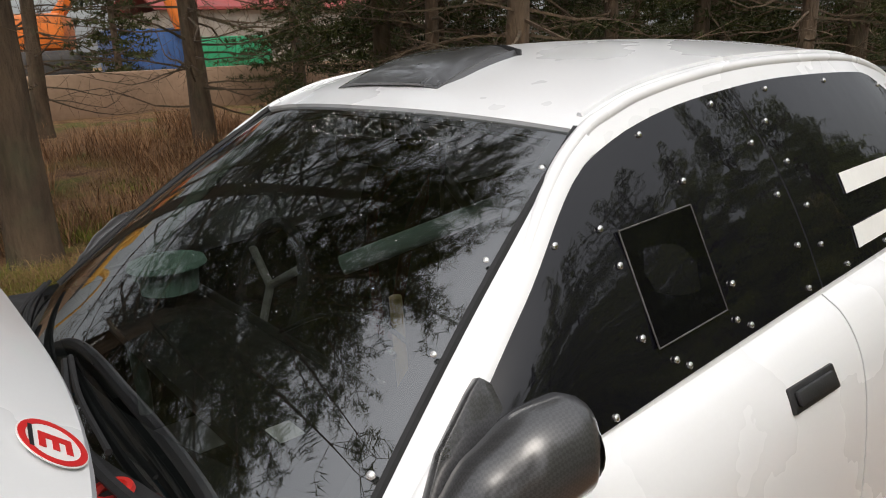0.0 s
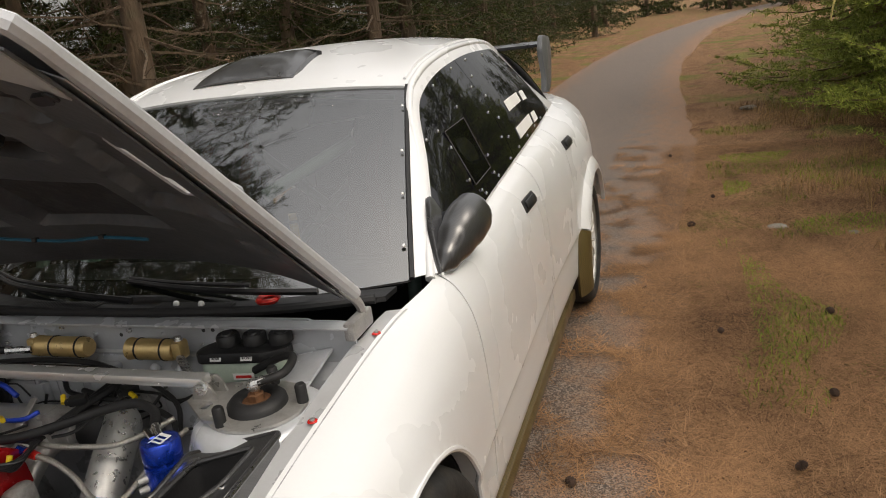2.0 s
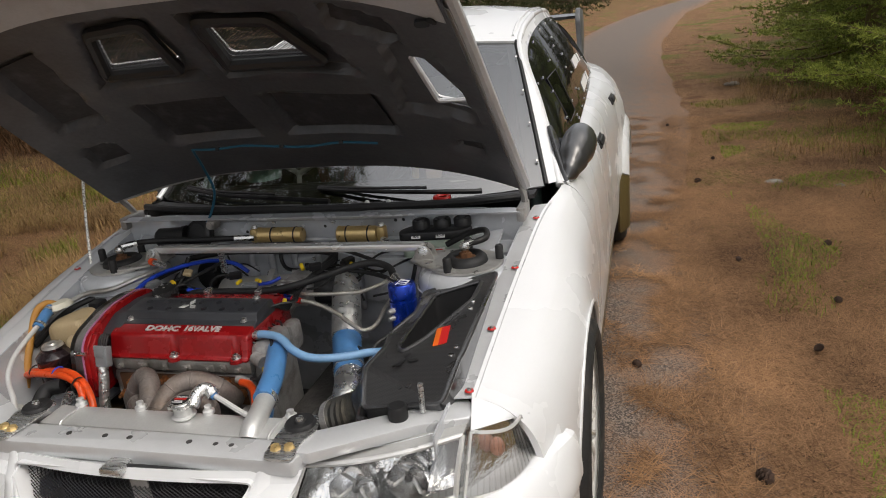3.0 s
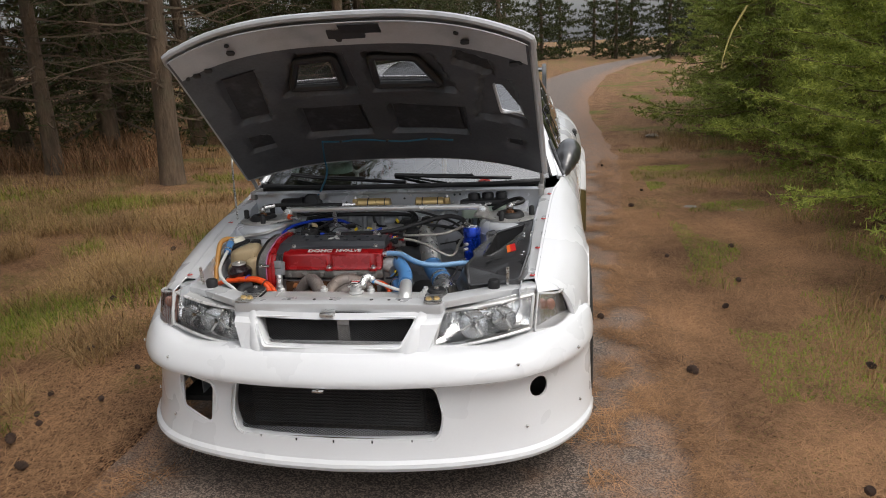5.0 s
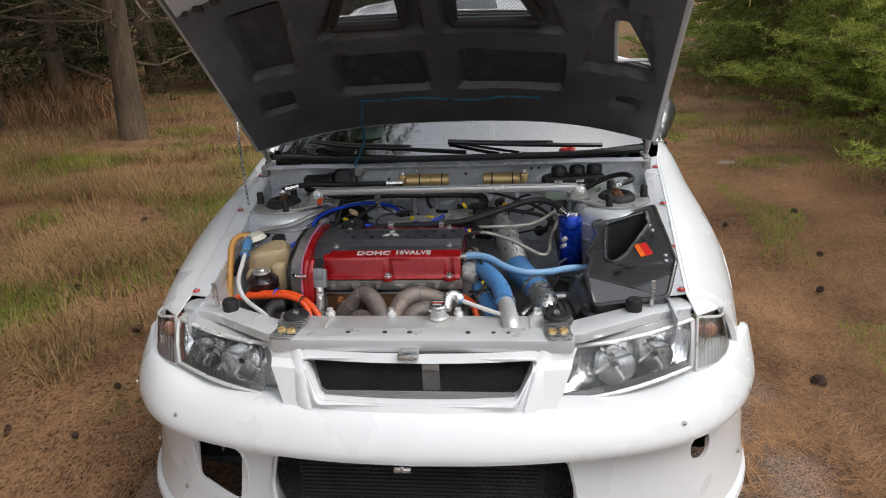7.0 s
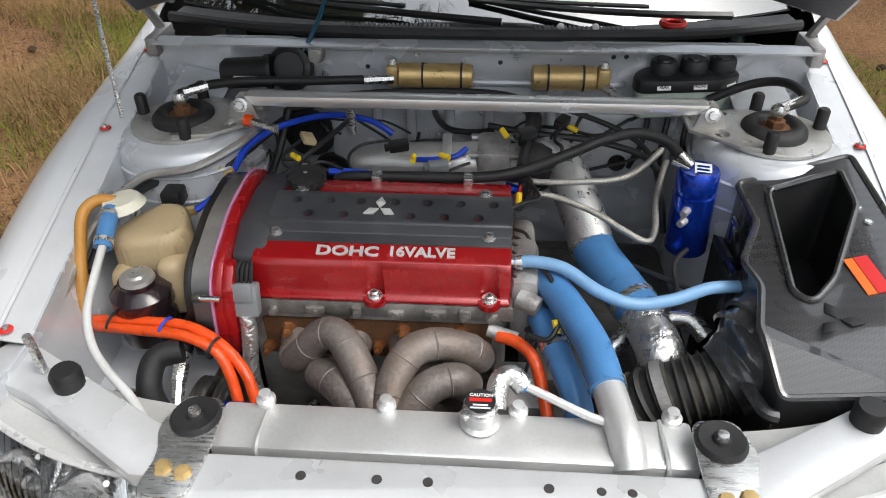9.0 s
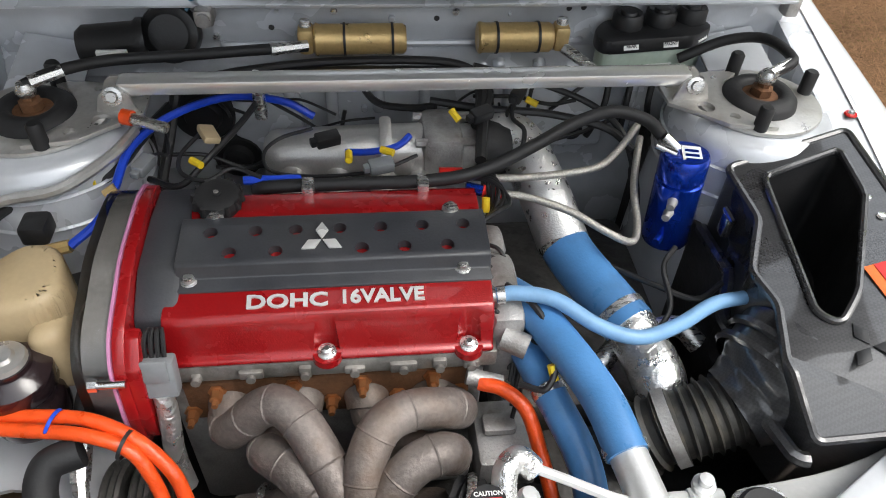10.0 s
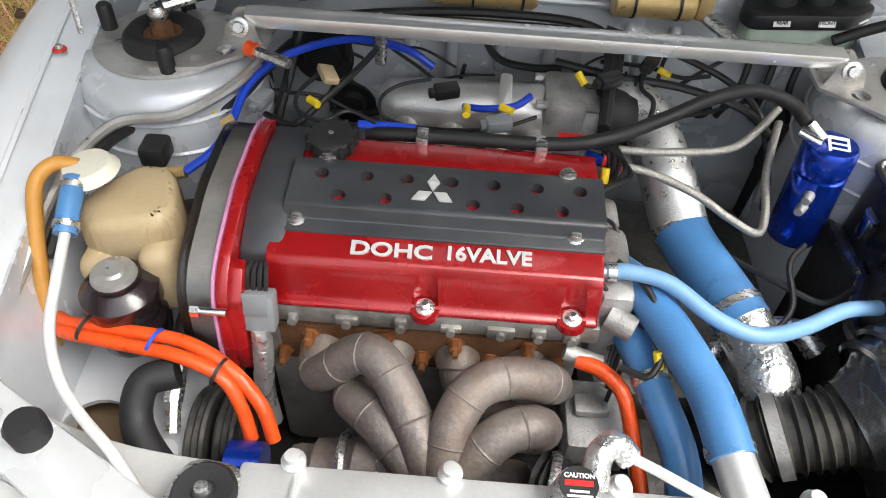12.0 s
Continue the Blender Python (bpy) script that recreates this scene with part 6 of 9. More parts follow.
for q in POCKETS[:7]:
    if q is POCKETS[5]:
        continue
    mx, mu = sum(p[0] for p in q) / 4, sum(p[1] for p in q) / 4
    k4 = [(mx + (x - mx) * 0.84, mu + (u - mu) * 0.84) for x, u in q]

    def lining(i, j):
        x = (k4[0][0] * (1 - i) + k4[1][0] * i) * (1 - j) + (k4[3][0] * (1 - i) + k4[2][0] * i) * j
        u = (k4[0][1] * (1 - i) + k4[1][1] * i) * (1 - j) + (k4[3][1] * (1 - i) + k4[2][1] * i) * j
        return lid_point(x, u, 0.0215)
    t = sheet(lining, steps(0, 1, 12), steps(0, 1, 10), 0.002)
    bmesh.ops.transform(t, matrix=HINGE, verts=t.verts)
    part("pocket_lining", t, M_LINING, hood, "mottled black pocket lining")
# pale rim along the nose and the sides of the underside
t = bmesh.new()
sheet(lambda a, b: hood_at(a, b, 0.043), steps(-0.97, 0.97, 40), steps(0.862, 0.992, 6), 0.002, t)
for s in (-1, 1):
    sheet(lambda b, k: hood_at(s * (0.93 + 0.06 * k), b, 0.030), steps(0.04, 0.90, 24), steps(0, 1, 3), 0.002, t)
bmesh.ops.transform(t, matrix=HINGE, verts=t.verts)
part("inner_rim", t, M_HOODRIM, hood, "pale grey primed rim")
# black sheets on the rim for the shade in the latch opening and round holes
t = bmesh.new()
sheet(lambda a, b: hood_at(a, b, 0.0475), steps(0.02, 0.235, 6), steps(0.935, 0.985, 3), 0.004, t)
bmesh.ops.transform(t, matrix=HINGE, verts=t.verts)
part("latch_opening", t, M_RUBBER, hood, "black patch in place of the latch opening")
for a, b in ((-0.62, 0.95), (0.62, 0.95), (-0.93, 0.86), (0.93, 0.86)):
    t = bmesh.new()
    sheet(lambda q, w: hood_at(a + 0.014 * q * math.cos(w), b + 0.010 * q * math.sin(w), 0.047), [0.02, 1.0], steps(0, 6.2832, 12), 0.003, t)
    bmesh.ops.transform(t, matrix=HINGE, verts=t.verts)
    part("rim_hole", t, M_RUBBER, hood)
# folded edge
t = bmesh.new()
path = [hood_at(-1, b, 0.016) for b in steps(0, 1, 14)] + [hood_at(a, 1, 0.016) for a in steps(-0.9, 0.9, 16)] + [hood_at(1, b, 0.016) for b in steps(1, 0, 14)]
tube(path, 0.013, 8, 2, bm=t)
tube([hood_at(a, 0.0, 0.014) for a in steps(-1, 1, 16)], 0.013, 8, 2, bm=t)
bmesh.ops.transform(t, matrix=HINGE, verts=t.verts)
part("folded_edge", t, M_HOODRIM, hood)
for v, nm in ((V1, "vent_mesh"), (V2, "vent_mesh")):
    xs, us = [p[0] for p in v], [-p[1] for p in v]
    poly = [(p[0], -p[1]) for p in v]

    def within(x, u, q=poly):
        c = False
        for i in range(len(q)):
            (x0, y0), (x1, y1) = q[i - 1], q[i]
            if (y0 > u) != (y1 > u) and x < (x1 - x0) * (u - y0) / (y1 - y0) + x0:
                c = not c
        return c
    m = wire_mesh(min(xs), max(xs), min(us), max(us), lambda x, z: 0.0, 0.009, 0.0010, within, 0.6)
    for q in m.verts:
        x, off, u = q.co.x, q.co.y, q.co.z
        q.co = Vector((x, -u, 0.045 + off))
    bmesh.ops.transform(m, matrix=HINGE, verts=m.verts)
    part(nm, m, M_MESH, hood, "black wire vent mesh")
    t = bmesh.new()
    tube([Vector((p[0], p[1], 0.036)) for p in v] + [Vector((v[0][0], v[0][1], 0.036))], 0.015, 8, 1, bm=t)
    bmesh.ops.transform(t, matrix=HINGE, verts=t.verts)
    part("vent_frame", t, M_BLACK, hood)
t = bmesh.new()
tube([Vector((p[0], p[1], 0.034)) for p in V3] + [Vector((V3[0][0], V3[0][1], 0.034))], 0.006, 6, 1, bm=t)
bmesh.ops.transform(t, matrix=HINGE, verts=t.verts)
part("vent_frame", t, M_HOODRIM, hood)


def on_hood(x, u, h, shape):
    bmesh.ops.transform(shape, matrix=HINGE @ Matrix.Translation((x, -u, h)), verts=shape.verts)
    return shape


# black slabs stand in for the shaded latch hole and bump-stop holes
part("latch_hole", on_hood(0.03, 0.955, 0.003, slab(rounded([(-0.065, -0.025), (0.065, -0.025), (0.065, 0.018), (-0.02, 0.018), (-0.022, 0.030), (-0.04, 0.030), (-0.042, 0.015), (-0.065, 0.015)], 0.006), -0.004, 0.003)), M_BLACK, hood, "black patch in place of the latch opening")
for x, u in ((-0.40, 0.915), (0.43, 0.91), (-0.57, 0.82), (0.585, 0.805), (-0.52, 0.835)):
    part("bump_stop_hole", on_hood(x, u, hood_at(x / 0.66, (u - 0.07) / 0.86).z - 0.050, slab(rounded([(-0.015, -0.009), (0.015, -0.009), (0.015, 0.009), (-0.015, 0.009)], 0.008), -0.004, 0.003)), M_BLACK, hood)
# blue washer hose along the underside, hanging to the scuttle
hose = [HINGE @ Vector((x, -u, 0.030)) for x, u in ((0.30, 0.285), (0.20, 0.30), (0.10, 0.288), (0.02, 0.295), (-0.09, 0.31), (-0.18, 0.30), (-0.262, 0.303))]
part("washer_hose", tube(hose, 0.0036, 6, 5), mat("petrol_blue_hose", (0.012, 0.10, 0.17), 0.4), hood, "thin petrol-blue washer hose")
part("washer_hose", tube([hose[-1], Vector((-0.285, 0.17, 1.05)), Vector((-0.29, 0.20, 0.98)), Vector((-0.33, 0.21, 0.90)), Vector((-0.36, 0.19, 0.86))], 0.0042, 6, 6), bpy.data.materials["petrol_blue_hose"], hood, "thin petrol-blue washer hose")
for k in (1, 3, 5):
    t = bmesh.new()
    block(t, (-0.006, -0.006, -0.004), (0.006, 0.006, 0.006), 0.002, Matrix.Translation(hose[k]))
    part("hose_clip", t, M_BLACK, hood)
# round emergency sticker on the outer skin
def round_sticker(x, u, r):
    z = hood_at(x / 0.66, (u - 0.07) / 0.88).z
    base = HINGE @ Matrix.Translation((x, -u, z + 0.004)) @ Euler((0, radians(11), 0)).to_matrix().to_4x4()
    ob = part("emergency_sticker", lathe([(0.0, 0.0012), (r, 0.0012), (r, 0.0)], base, 40), M_WHITE, hood, "round white sticker with a red ring and letter")
    part("sticker_ring", lathe([(r * 0.76, 0.0020), (r * 0.96, 0.0020), (r * 0.96, 0.0013), (r * 0.76, 0.0013), (r * 0.76, 0.0020)], base, 40), M_REDSTICK, ob, "red ring")
    part("sticker_letter", lettering("E", r * 1.25, base @ pose(0.0, 0.0, 0.0018, 0, 0, 0), 0.0004, wide=1.2), M_REDSTICK, ob, "red letter E", smooth=0)
    t = bmesh.new()
    block(t, (-r * 0.5, -r * 0.68, 0.0014), (r * 0.5, -r * 0.56, 0.0022), 0, base)
    part("sticker_bar", t, M_BLACK, ob)


round_sticker(0.490, 0.120, 0.041)
# stay and hinges
part("bonnet_stay", tube([(-0.655, 0.02, 0.80), (-0.69, 0.10, 0.98), (-0.716, 0.185, 1.165), (-0.70, 0.19, 1.172)], 0.0042, 6, 4), M_STEEL, car, "thin bare steel bonnet stay")
for s in (-1, 1):
    t = bmesh.new()
    block(t, (s * 0.655 - 0.012, 0.20, 0.86), (s * 0.655 + 0.012, 0.30, 0.90), 0.005)
    tube([(s * 0.655, 0.28, 0.88), (s * 0.66, 0.25, 0.93), (s * 0.655, 0.19, 0.985)], 0.010, 6, 4, bm=t)
    part("bonnet_hinge", t, M_CAST, car)


# ---- cabin, seen through the windscreen ----
t = sheet(lambda x, k: Vector((x, 0.50 + 0.30 * k, 0.885 - 0.02 * k - 0.04 * k ** 4)), steps(-0.66, 0.66, 12), steps(0, 1, 8), 0.02)
dash = part("dashboard", t, M_BLACK, car, "matt black dashboard")
t = bmesh.new()
block(t, (-0.66, 0.76, 0.45), (0.66, 0.80, 0.85), 0.03)
part("dash_front", t, M_BLACK, dash)
t = bmesh.new()
block(t, (-0.70, 0.52, 0.24), (0.70, 2.5, 0.28), 0.0)
part("cabin_floor", t, M_DARK, car)
cage = new("roll_cage")
cage.parent = car
for s in (-1, 1):
    part("cage_tube", tube([(s * 0.63, 0.62, 0.5), (s * 0.63, 0.66, 0.88), (s * 0.53, 1.04, 1.25), (s * 0.50, 1.40, 1.32)], 0.019, 10, 6), M_CAGE, cage)
    part("cage_tube", tube([(s * 0.60, 1.48, 0.3), (s * 0.58, 1.46, 0.95), (s * 0.50, 1.42, 1.31), (0.0, 1.42, 1.34)], 0.021, 10, 6), M_CAGE, cage)
part("cage_tube", tube([(-0.52, 1.06, 1.265), (0, 1.05, 1.31), (0.52, 1.06, 1.265)], 0.019, 10, 6), M_CAGE, cage)
part("cage_tube", tube([(-0.55, 1.45, 0.35), (0.50, 1.43, 1.26)], 0.019, 10, 6), M_CAGE, cage)
part("cage_tube", tube([(0.55, 1.45, 0.35), (-0.50, 1.43, 1.26)], 0.019, 10, 6), M_CAGE, cage)
part("cage_brace", tube([(0.10, 0.85, 1.02), (0.30, 1.10, 1.13)], 0.020, 10, 4), M_CAGE, cage, "sage-green padded brace")


def seat(x):
    ob = new("bucket_seat")
    ob.parent = car
    part("backrest", sheet(lambda u, v: Vector((x + 0.24 * u * (1 - 0.35 * v * v), 1.28 + 0.16 * v - 0.09 * abs(u) ** 3, 0.45 + 0.72 * v)), steps(-1, 1, 12), steps(0, 1, 12), 0.03), M_SEAT, ob, "dark cloth bucket seat back")
    part("cushion", sheet(lambda u, v: Vector((x + 0.24 * u, 0.88 + 0.42 * v, 0.42 - 0.05 * v + 0.10 * abs(u) ** 3)), steps(-1, 1, 10), steps(0, 1, 8), 0.04), M_SEAT, ob)
    for s in (-1, 1):
        t = tube([(x + s * 0.09, 1.44, 1.10), (x + s * 0.09, 1.27, 0.95), (x + s * 0.05, 1.20, 0.62)], 0.016, 6, 5)
        bmesh.ops.scale(t, vec=(1.6, 0.6, 1), space=Matrix.Translation((-(x + s * 0.08), -1.3, 0)), verts=t.verts)
        # red is darkened to put the cabin's shade into the webbing
        part("harness_strap", t, mat("shaded_red_webbing", (0.10, 0.012, 0.010), 0.8), ob, "red harness strap, coloured dark for the dim cabin")


seat(0.36)
seat(-0.36)
t = lathe([(0.165, 0.0)], None, 4) if False else bmesh.new()
bm = bmesh.new()
tube([Vector((-0.36 + 0.165 * math.cos(a), 0.90 + 0.05 * math.sin(a), 0.86 + 0.155 * math.sin(a))) for a in steps(0, 2 * math.pi, 16)], 0.014, 8, 2, bm=bm)
t.free()
wheel_s = part("steering_wheel", bm, M_SEAT, car, "black rally steering wheel")
bm = bmesh.new()
for a in (0.5, 2.64, 4.71):
    rod(bm, (-0.36, 0.90, 0.86), (-0.36 + 0.155 * math.cos(a), 0.90 + 0.048 * math.sin(a), 0.86 + 0.145 * math.sin(a)), 0.011, n=8)
part("wheel_spoke", bm, M_CAST, wheel_s)
t = bmesh.new()
block(t, (-0.12, 0.98, 1.19), (0.10, 1.01, 1.25), 0.012)
part("interior_mirror", t, M_BLACK, car, "black interior mirror")
t = bmesh.new()
rod(t, (0.10, 0.98, 0.60), (0.115, 0.96, 0.93), 0.014, n=10)
lever = part("handbrake_lever", t, M_GOLD, car, "tall gold hydraulic handbrake lever")
t = bmesh.new()
bmesh.ops.create_uvsphere(t, u_segments=12, v_segments=8, radius=0.016, matrix=Matrix.Translation((0.10, 0.95, 0.80)))
part("lever_knob", t, M_CHROME, lever)
can = part("extinguisher_head", lathe([(0.0, 0.075), (0.085, 0.072), (0.09, 0.06), (0.07, 0.055), (0.065, 0.0)], pose(-0.38, 0.66, 0.905), 24), mat("mint_plastic", (0.28, 0.45, 0.38), 0.4), car, "mint-green round canister on the dashboard")
t = bmesh.new()
block(t, (0.36, 0.545, 0.885), (0.41, 0.585, 0.888), 0.001)
part("paper_note", t, M_WHITE, dash, "white paper tag on the dashboard")
t = bmesh.new()
tube([(0.0, 0.75, 0.88), (0.10, 0.80, 0.93), (0.22, 0.84, 0.94), (0.30, 0.86, 0.91)], 0.005, 6, 5, bm=t)
part("map_light_arm", t, M_BLACK, dash)
# raindrops on the glass
rd = random.Random(5)
t = bmesh.new()
for k in range(260):
    u, v = rd.uniform(-0.15, 0.75), rd.uniform(0.86, 0.985)
    bmesh.ops.create_icosphere(t, subdivisions=1, radius=1.0, matrix=Matrix.Translation(screen(u, v, 0.001)) @ Matrix.Diagonal((rd.uniform(0.0015, 0.004), rd.uniform(0.0015, 0.004), 0.0012, 1)))
for k in range(70):
    u, v = rd.uniform(-0.9, 0.95), rd.uniform(0.05, 0.8)
    bmesh.ops.create_icosphere(t, subdivisions=1, radius=1.0, matrix=Matrix.Translation(screen(u, v, 0.001)) @ Matrix.Diagonal((rd.uniform(0.001, 0.0028), rd.uniform(0.001, 0.0028), 0.001, 1)))
drops = part("rain_speckle", t, M_LENS, glass, "raindrops on the glass")
tagged(drops, kind="stuff")
# scuttle grille, wipers
t = sheet(lambda x, k: Vector((x, 0.235 + 0.14 * (x / 0.69) ** 2 + 0.10 * k * (1 - 0.3 * abs(x / 0.69)), 0.893 - 0.004 * k)), steps(-0.67, 0.67, 30), steps(0, 1, 5), 0.012)
cowl = part("scuttle_panel", t, M_BLACK, car, "black plastic scuttle panel below the windscreen")
slot = None
for x0, x1 in ((-0.28, -0.06), (0.12, 0.32)):
    for k in range(24):
        x = x0 + (x1 - x0) * k / 23
        if slot is None:
            q = bmesh.new()
            block(q, (-0.0028, -0.022, -0.002), (0.0028, 0.022, 0.003), 0.001)
            slot = part("scuttle_slat", q, M_BLACK, cowl)
            slot.matrix_basis = pose(x, 0.285, 0.899)
        else:
            again("scuttle_slat", slot, cowl, pose(x, 0.285, 0.899))
part("scuttle_seal", tube([(-0.66, 0.335, 0.90), (-0.45, 0.262, 0.905), (-0.2, 0.232, 0.908), (0, 0.228, 0.908), (0.2, 0.232, 0.908), (0.45, 0.262, 0.905), (0.66, 0.335, 0.90)], 0.011, 8, 6), M_RUBBER, cowl)
for pts in (((0.05, 0.28, 0.915), (-0.15, 0.30, 0.925), (-0.38, 0.35, 0.93), (-0.55, 0.43, 0.935)), ((0.52, 0.34, 0.915), (0.35, 0.315, 0.925), (0.15, 0.33, 0.93), (-0.02, 0.36, 0.935))):
    w = part("wiper", tube(pts, (0.009, 0.006), 6, 6), M_BLACK, car, "black windscreen wiper")
    q = [Vector(p) for p in pts]
    part("wiper_blade", tube([q[1] + Vector((0, 0.02, 0.008)), q[2] + Vector((0, 0.015, 0.006)), q[3] + Vector((0, 0.01, 0.004))], 0.005, 6, 5), M_RUBBER, w)
for x in (0.17, 0.24):
    t = bmesh.new()
    bmesh.ops.create_uvsphere(t, u_segments=10, v_segments=6, radius=0.008, matrix=Matrix.Translation((x, 0.29, 0.904)))
    part("washer_nozzle", t, M_WHITE, cowl)
t = bmesh.new()
tube([(0.40 + 0.022 * math.cos(a), 0.32 + 0.022 * math.sin(a), 0.905) for a in steps(0, 2 * math.pi, 10)], 0.007, 6, 2, bm=t)
part("pull_ring", t, M_REDP, cowl, "red battery cut-off pull ring")


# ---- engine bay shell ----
# floor coloured near-black for the shade deep in the bay
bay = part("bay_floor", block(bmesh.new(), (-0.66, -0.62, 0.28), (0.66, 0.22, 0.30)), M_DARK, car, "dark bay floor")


def firewall_y(x, z):
    base = 0.225 if z > 0.80 else 0.225 - 0.035 * min(1, (0.80 - z) / 0.03)
    dent = 0.012 * (noise.noise((x * 6, z * 6, 2)) > 0.12) + 0.010 * math.sin(x * 22) * (1 if 0.55 < z < 0.76 else 0)
    return base + dent * 0.8


t = sheet(lambda x, z: Vector((x, firewall_y(x, z), z)), steps(-0.655, 0.655, 80), steps(0.30, 0.895, 44), 0.006)
part("bulkhead", t, M_BAY, car, "silver-painted bulkhead with pressed ribs")
t = sheet(lambda x, k: Vector((x, 0.222 - 0.028 * k, 0.896 - 0.004 * k)), steps(-0.655, 0.655, 12), steps(0, 1, 3), 0.004)
part("bulkhead_lip", t, M_BAY, car)
for x0, x1, z0, z1 in ((-0.12, 0.06, 0.78, 0.80), (-0.3, -0.18, 0.60, 0.74), (0.17, 0.36, 0.62, 0.77)):
    t = bmesh.new()
    block(t, (x0, 0.172, z0), (x1, 0.20, z1), 0.012)
    part("bulkhead_pressing", t, M_BAY, car)
for x, z, r in ((-0.345, 0.71, 0.055), (-0.30, 0.62, 0.045), (0.30, 0.66, 0.02), (-0.48, 0.66, 0.03)):
    part("rubber_grommet", lathe([(0.0, 0.018), (r * 0.5, 0.02), (r * 0.6, 0.008), (r * 0.9, 0.010), (r, 0.0)], along((x, 0.178, z), (x, 0.0, z)), 20), M_RUBBER, car)


def wing_line(y):
    xi, zi, *_ = interp(SIDE, y)
    return xi, zi


for s in (-1, 1):
    # flange under the bonnet edge, apron and inner wing
    def flange(y, k):
        xi, zi = wing_line(y)
        return Vector((s * (xi + 0.010 - 0.052 * k), y, zi - 0.002 - 0.006 * k))
    part("wing_flange", sheet(flange, steps(-0.47, 0.36, 24), steps(0, 1, 4), 0.003), M_SLAM, car, "silver wing flange with red-washered bolts")

    def apron(y, k):
        xi, zi = wing_line(y)
        x = xi - 0.042
        if k < 0.2:
            return Vector((s * x, y, zi - 0.008 - 0.05 * k / 0.2))
        return Vector((s * (x - 0.03 * min(1, (k - 0.2) / 0.15)), y, zi - 0.058 - (zi - 0.36) * (k - 0.2) / 0.8))
    part("inner_wing", sheet(apron, steps(-0.60, 0.24, 24), steps(0, 1, 10), 0.004), M_BAY, car)
    # strut tower: domed top on a broad turret
    c = Vector((s * 0.535, 0.022, 0))
    part("strut_tower", lathe([(0.0, 0.806), (0.108, 0.806), (0.122, 0.797), (0.130, 0.780), (0.136, 0.70), (0.143, 0.58), (0.150, 0.36)], Matrix.Translation(c), 40), M_BAY, car, "silver-painted strut tower with brush marks")
    for r, z in ((0.1335, 0.762), (0.1375, 0.715)):
        part("tower_seam", lathe([(r, -0.003), (r + 0.0035, 0.0), (r, 0.003)], Matrix.Translation((c.x, c.y, z)), 40), M_BAY, car)
    t = sheet(lambda y, k: Vector((s * (0.60 - 0.10 * k), y, 0.775 + 0.02 * (1 - k) + 0.035 * (y + 0.02) / 0.2)), steps(-0.02, 0.22, 8), steps(0, 1, 4), 0.006)
    part("tower_gusset", t, M_BAY, car)
    ring = [(c.x + 0.098 * math.cos(a), c.y + 0.092 * math.sin(a)) for a in steps(0, 2 * math.pi, 36)[:-1]]
    plate = part("strut_plate", slab(ring, 0.8075, 0.8145, 0.0015), M_BARE, car, "bare steel top-mount plate")
    gus = [(c.x - s * 0.150, c.y + 0.052), (c.x - s * 0.150, c.y - 0.012), (c.x - s * 0.075, c.y - 0.072), (c.x - s * 0.005, c.y - 0.084), (c.x - s * 0.040, c.y - 0.040), (c.x - s * 0.056, c.y + 0.005), (c.x - s * 0.040, c.y + 0.045), (c.x - s * 0.005, c.y + 0.074), (c.x - s * 0.055, c.y + 0.076)]
    g_cut = [lathe([(r, -0.1), (r, 0.1)], pose(c.x - s * dx, c.y + dy, 0.82), 18, None, True) for dx, dy, r in ((0.096, -0.026, 0.0135), (0.060, -0.052, 0.008), (0.076, 0.056, 0.008))]
    part("strut_gusset", carved(slab(gus[::s], 0.8148, 0.8215, 0.001), *g_cut), M_BARE, plate, "drilled steel strut-bar bracket", smooth=35)
    part("top_mount", lathe([(0.0, 0.002), (0.019, 0.004), (0.026, 0.008), (0.030, 0.017), (0.036, 0.020), (0.047, 0.019), (0.053, 0.013), (0.056, 0.010), (0.058, 0.0)], Matrix.Translation(c + Vector((0, 0, 0.8145))), 32), M_RUBBER, plate, "black rubber top mount")
    part("mount_seat", lathe([(0.017, 0.0), (0.027, 0.003), (0.027, 0.007), (0.016, 0.008)], Matrix.Translation(c + Vector((0, 0, 0.8185))), 24), M_RUST, plate, "rusty bearing seat")
    part("strut_rod", lathe([(0.0165, 0.0), (0.0165, 0.016), (0.010, 0.018), (0.010, 0.026), (0.0, 0.027)], Matrix.Translation(c + Vector((0, 0, 0.822))), 6), M_RUST, plate, "rusty damper rod and nut")
    part("rod_end", lathe([(0.0, 0.022), (0.009, 0.020), (0.014, 0.012), (0.014, 0.006), (0.010, 0.0)], Matrix.Translation(c + Vector((0.0, 0, 0.846))), 16), M_STEEL, plate, "silver rod end")
    for dx, dy in ((0.086, 0.020), (-0.030, -0.076), (-0.010, 0.080)):
        part("mount_stud", lathe([(0.011, 0.0), (0.011, 0.034), (0.008, 0.038), (0.0, 0.038)], Matrix.Translation(c + Vector((s * dx, dy, 0.814))), 14), M_RUBBER, plate, "black rubber-capped stud")
    # upright ear that carries the bar, with its through bolt
    t = bmesh.new()
    for dy in (-0.012, 0.016):
        slab([(-0.030, 0.0), (0.030, 0.0), (0.020, 0.030), (0.010, 0.040), (-0.010, 0.040), (-0.020, 0.030)], -0.003, 0.003, 0.001, Matrix.Translation((s * 0.4215, 0.034 + dy * 1.25, 0.8165)) @ Euler((radians(90), 0, 0)).to_matrix().to_4x4(), t)
    part("bar_bracket", t, M_BARE, plate, "steel ear holding the strut bar")
    part("bracket_bolt", lathe([(0.0, 0.008), (0.007, 0.008), (0.0085, 0.004), (0.0135, 0.003), (0.014, 0.0)], along((s * 0.4215, 0.0155, 0.846), (s * 0.4215, -0.05, 0.872)), 14), M_STEEL, plate)
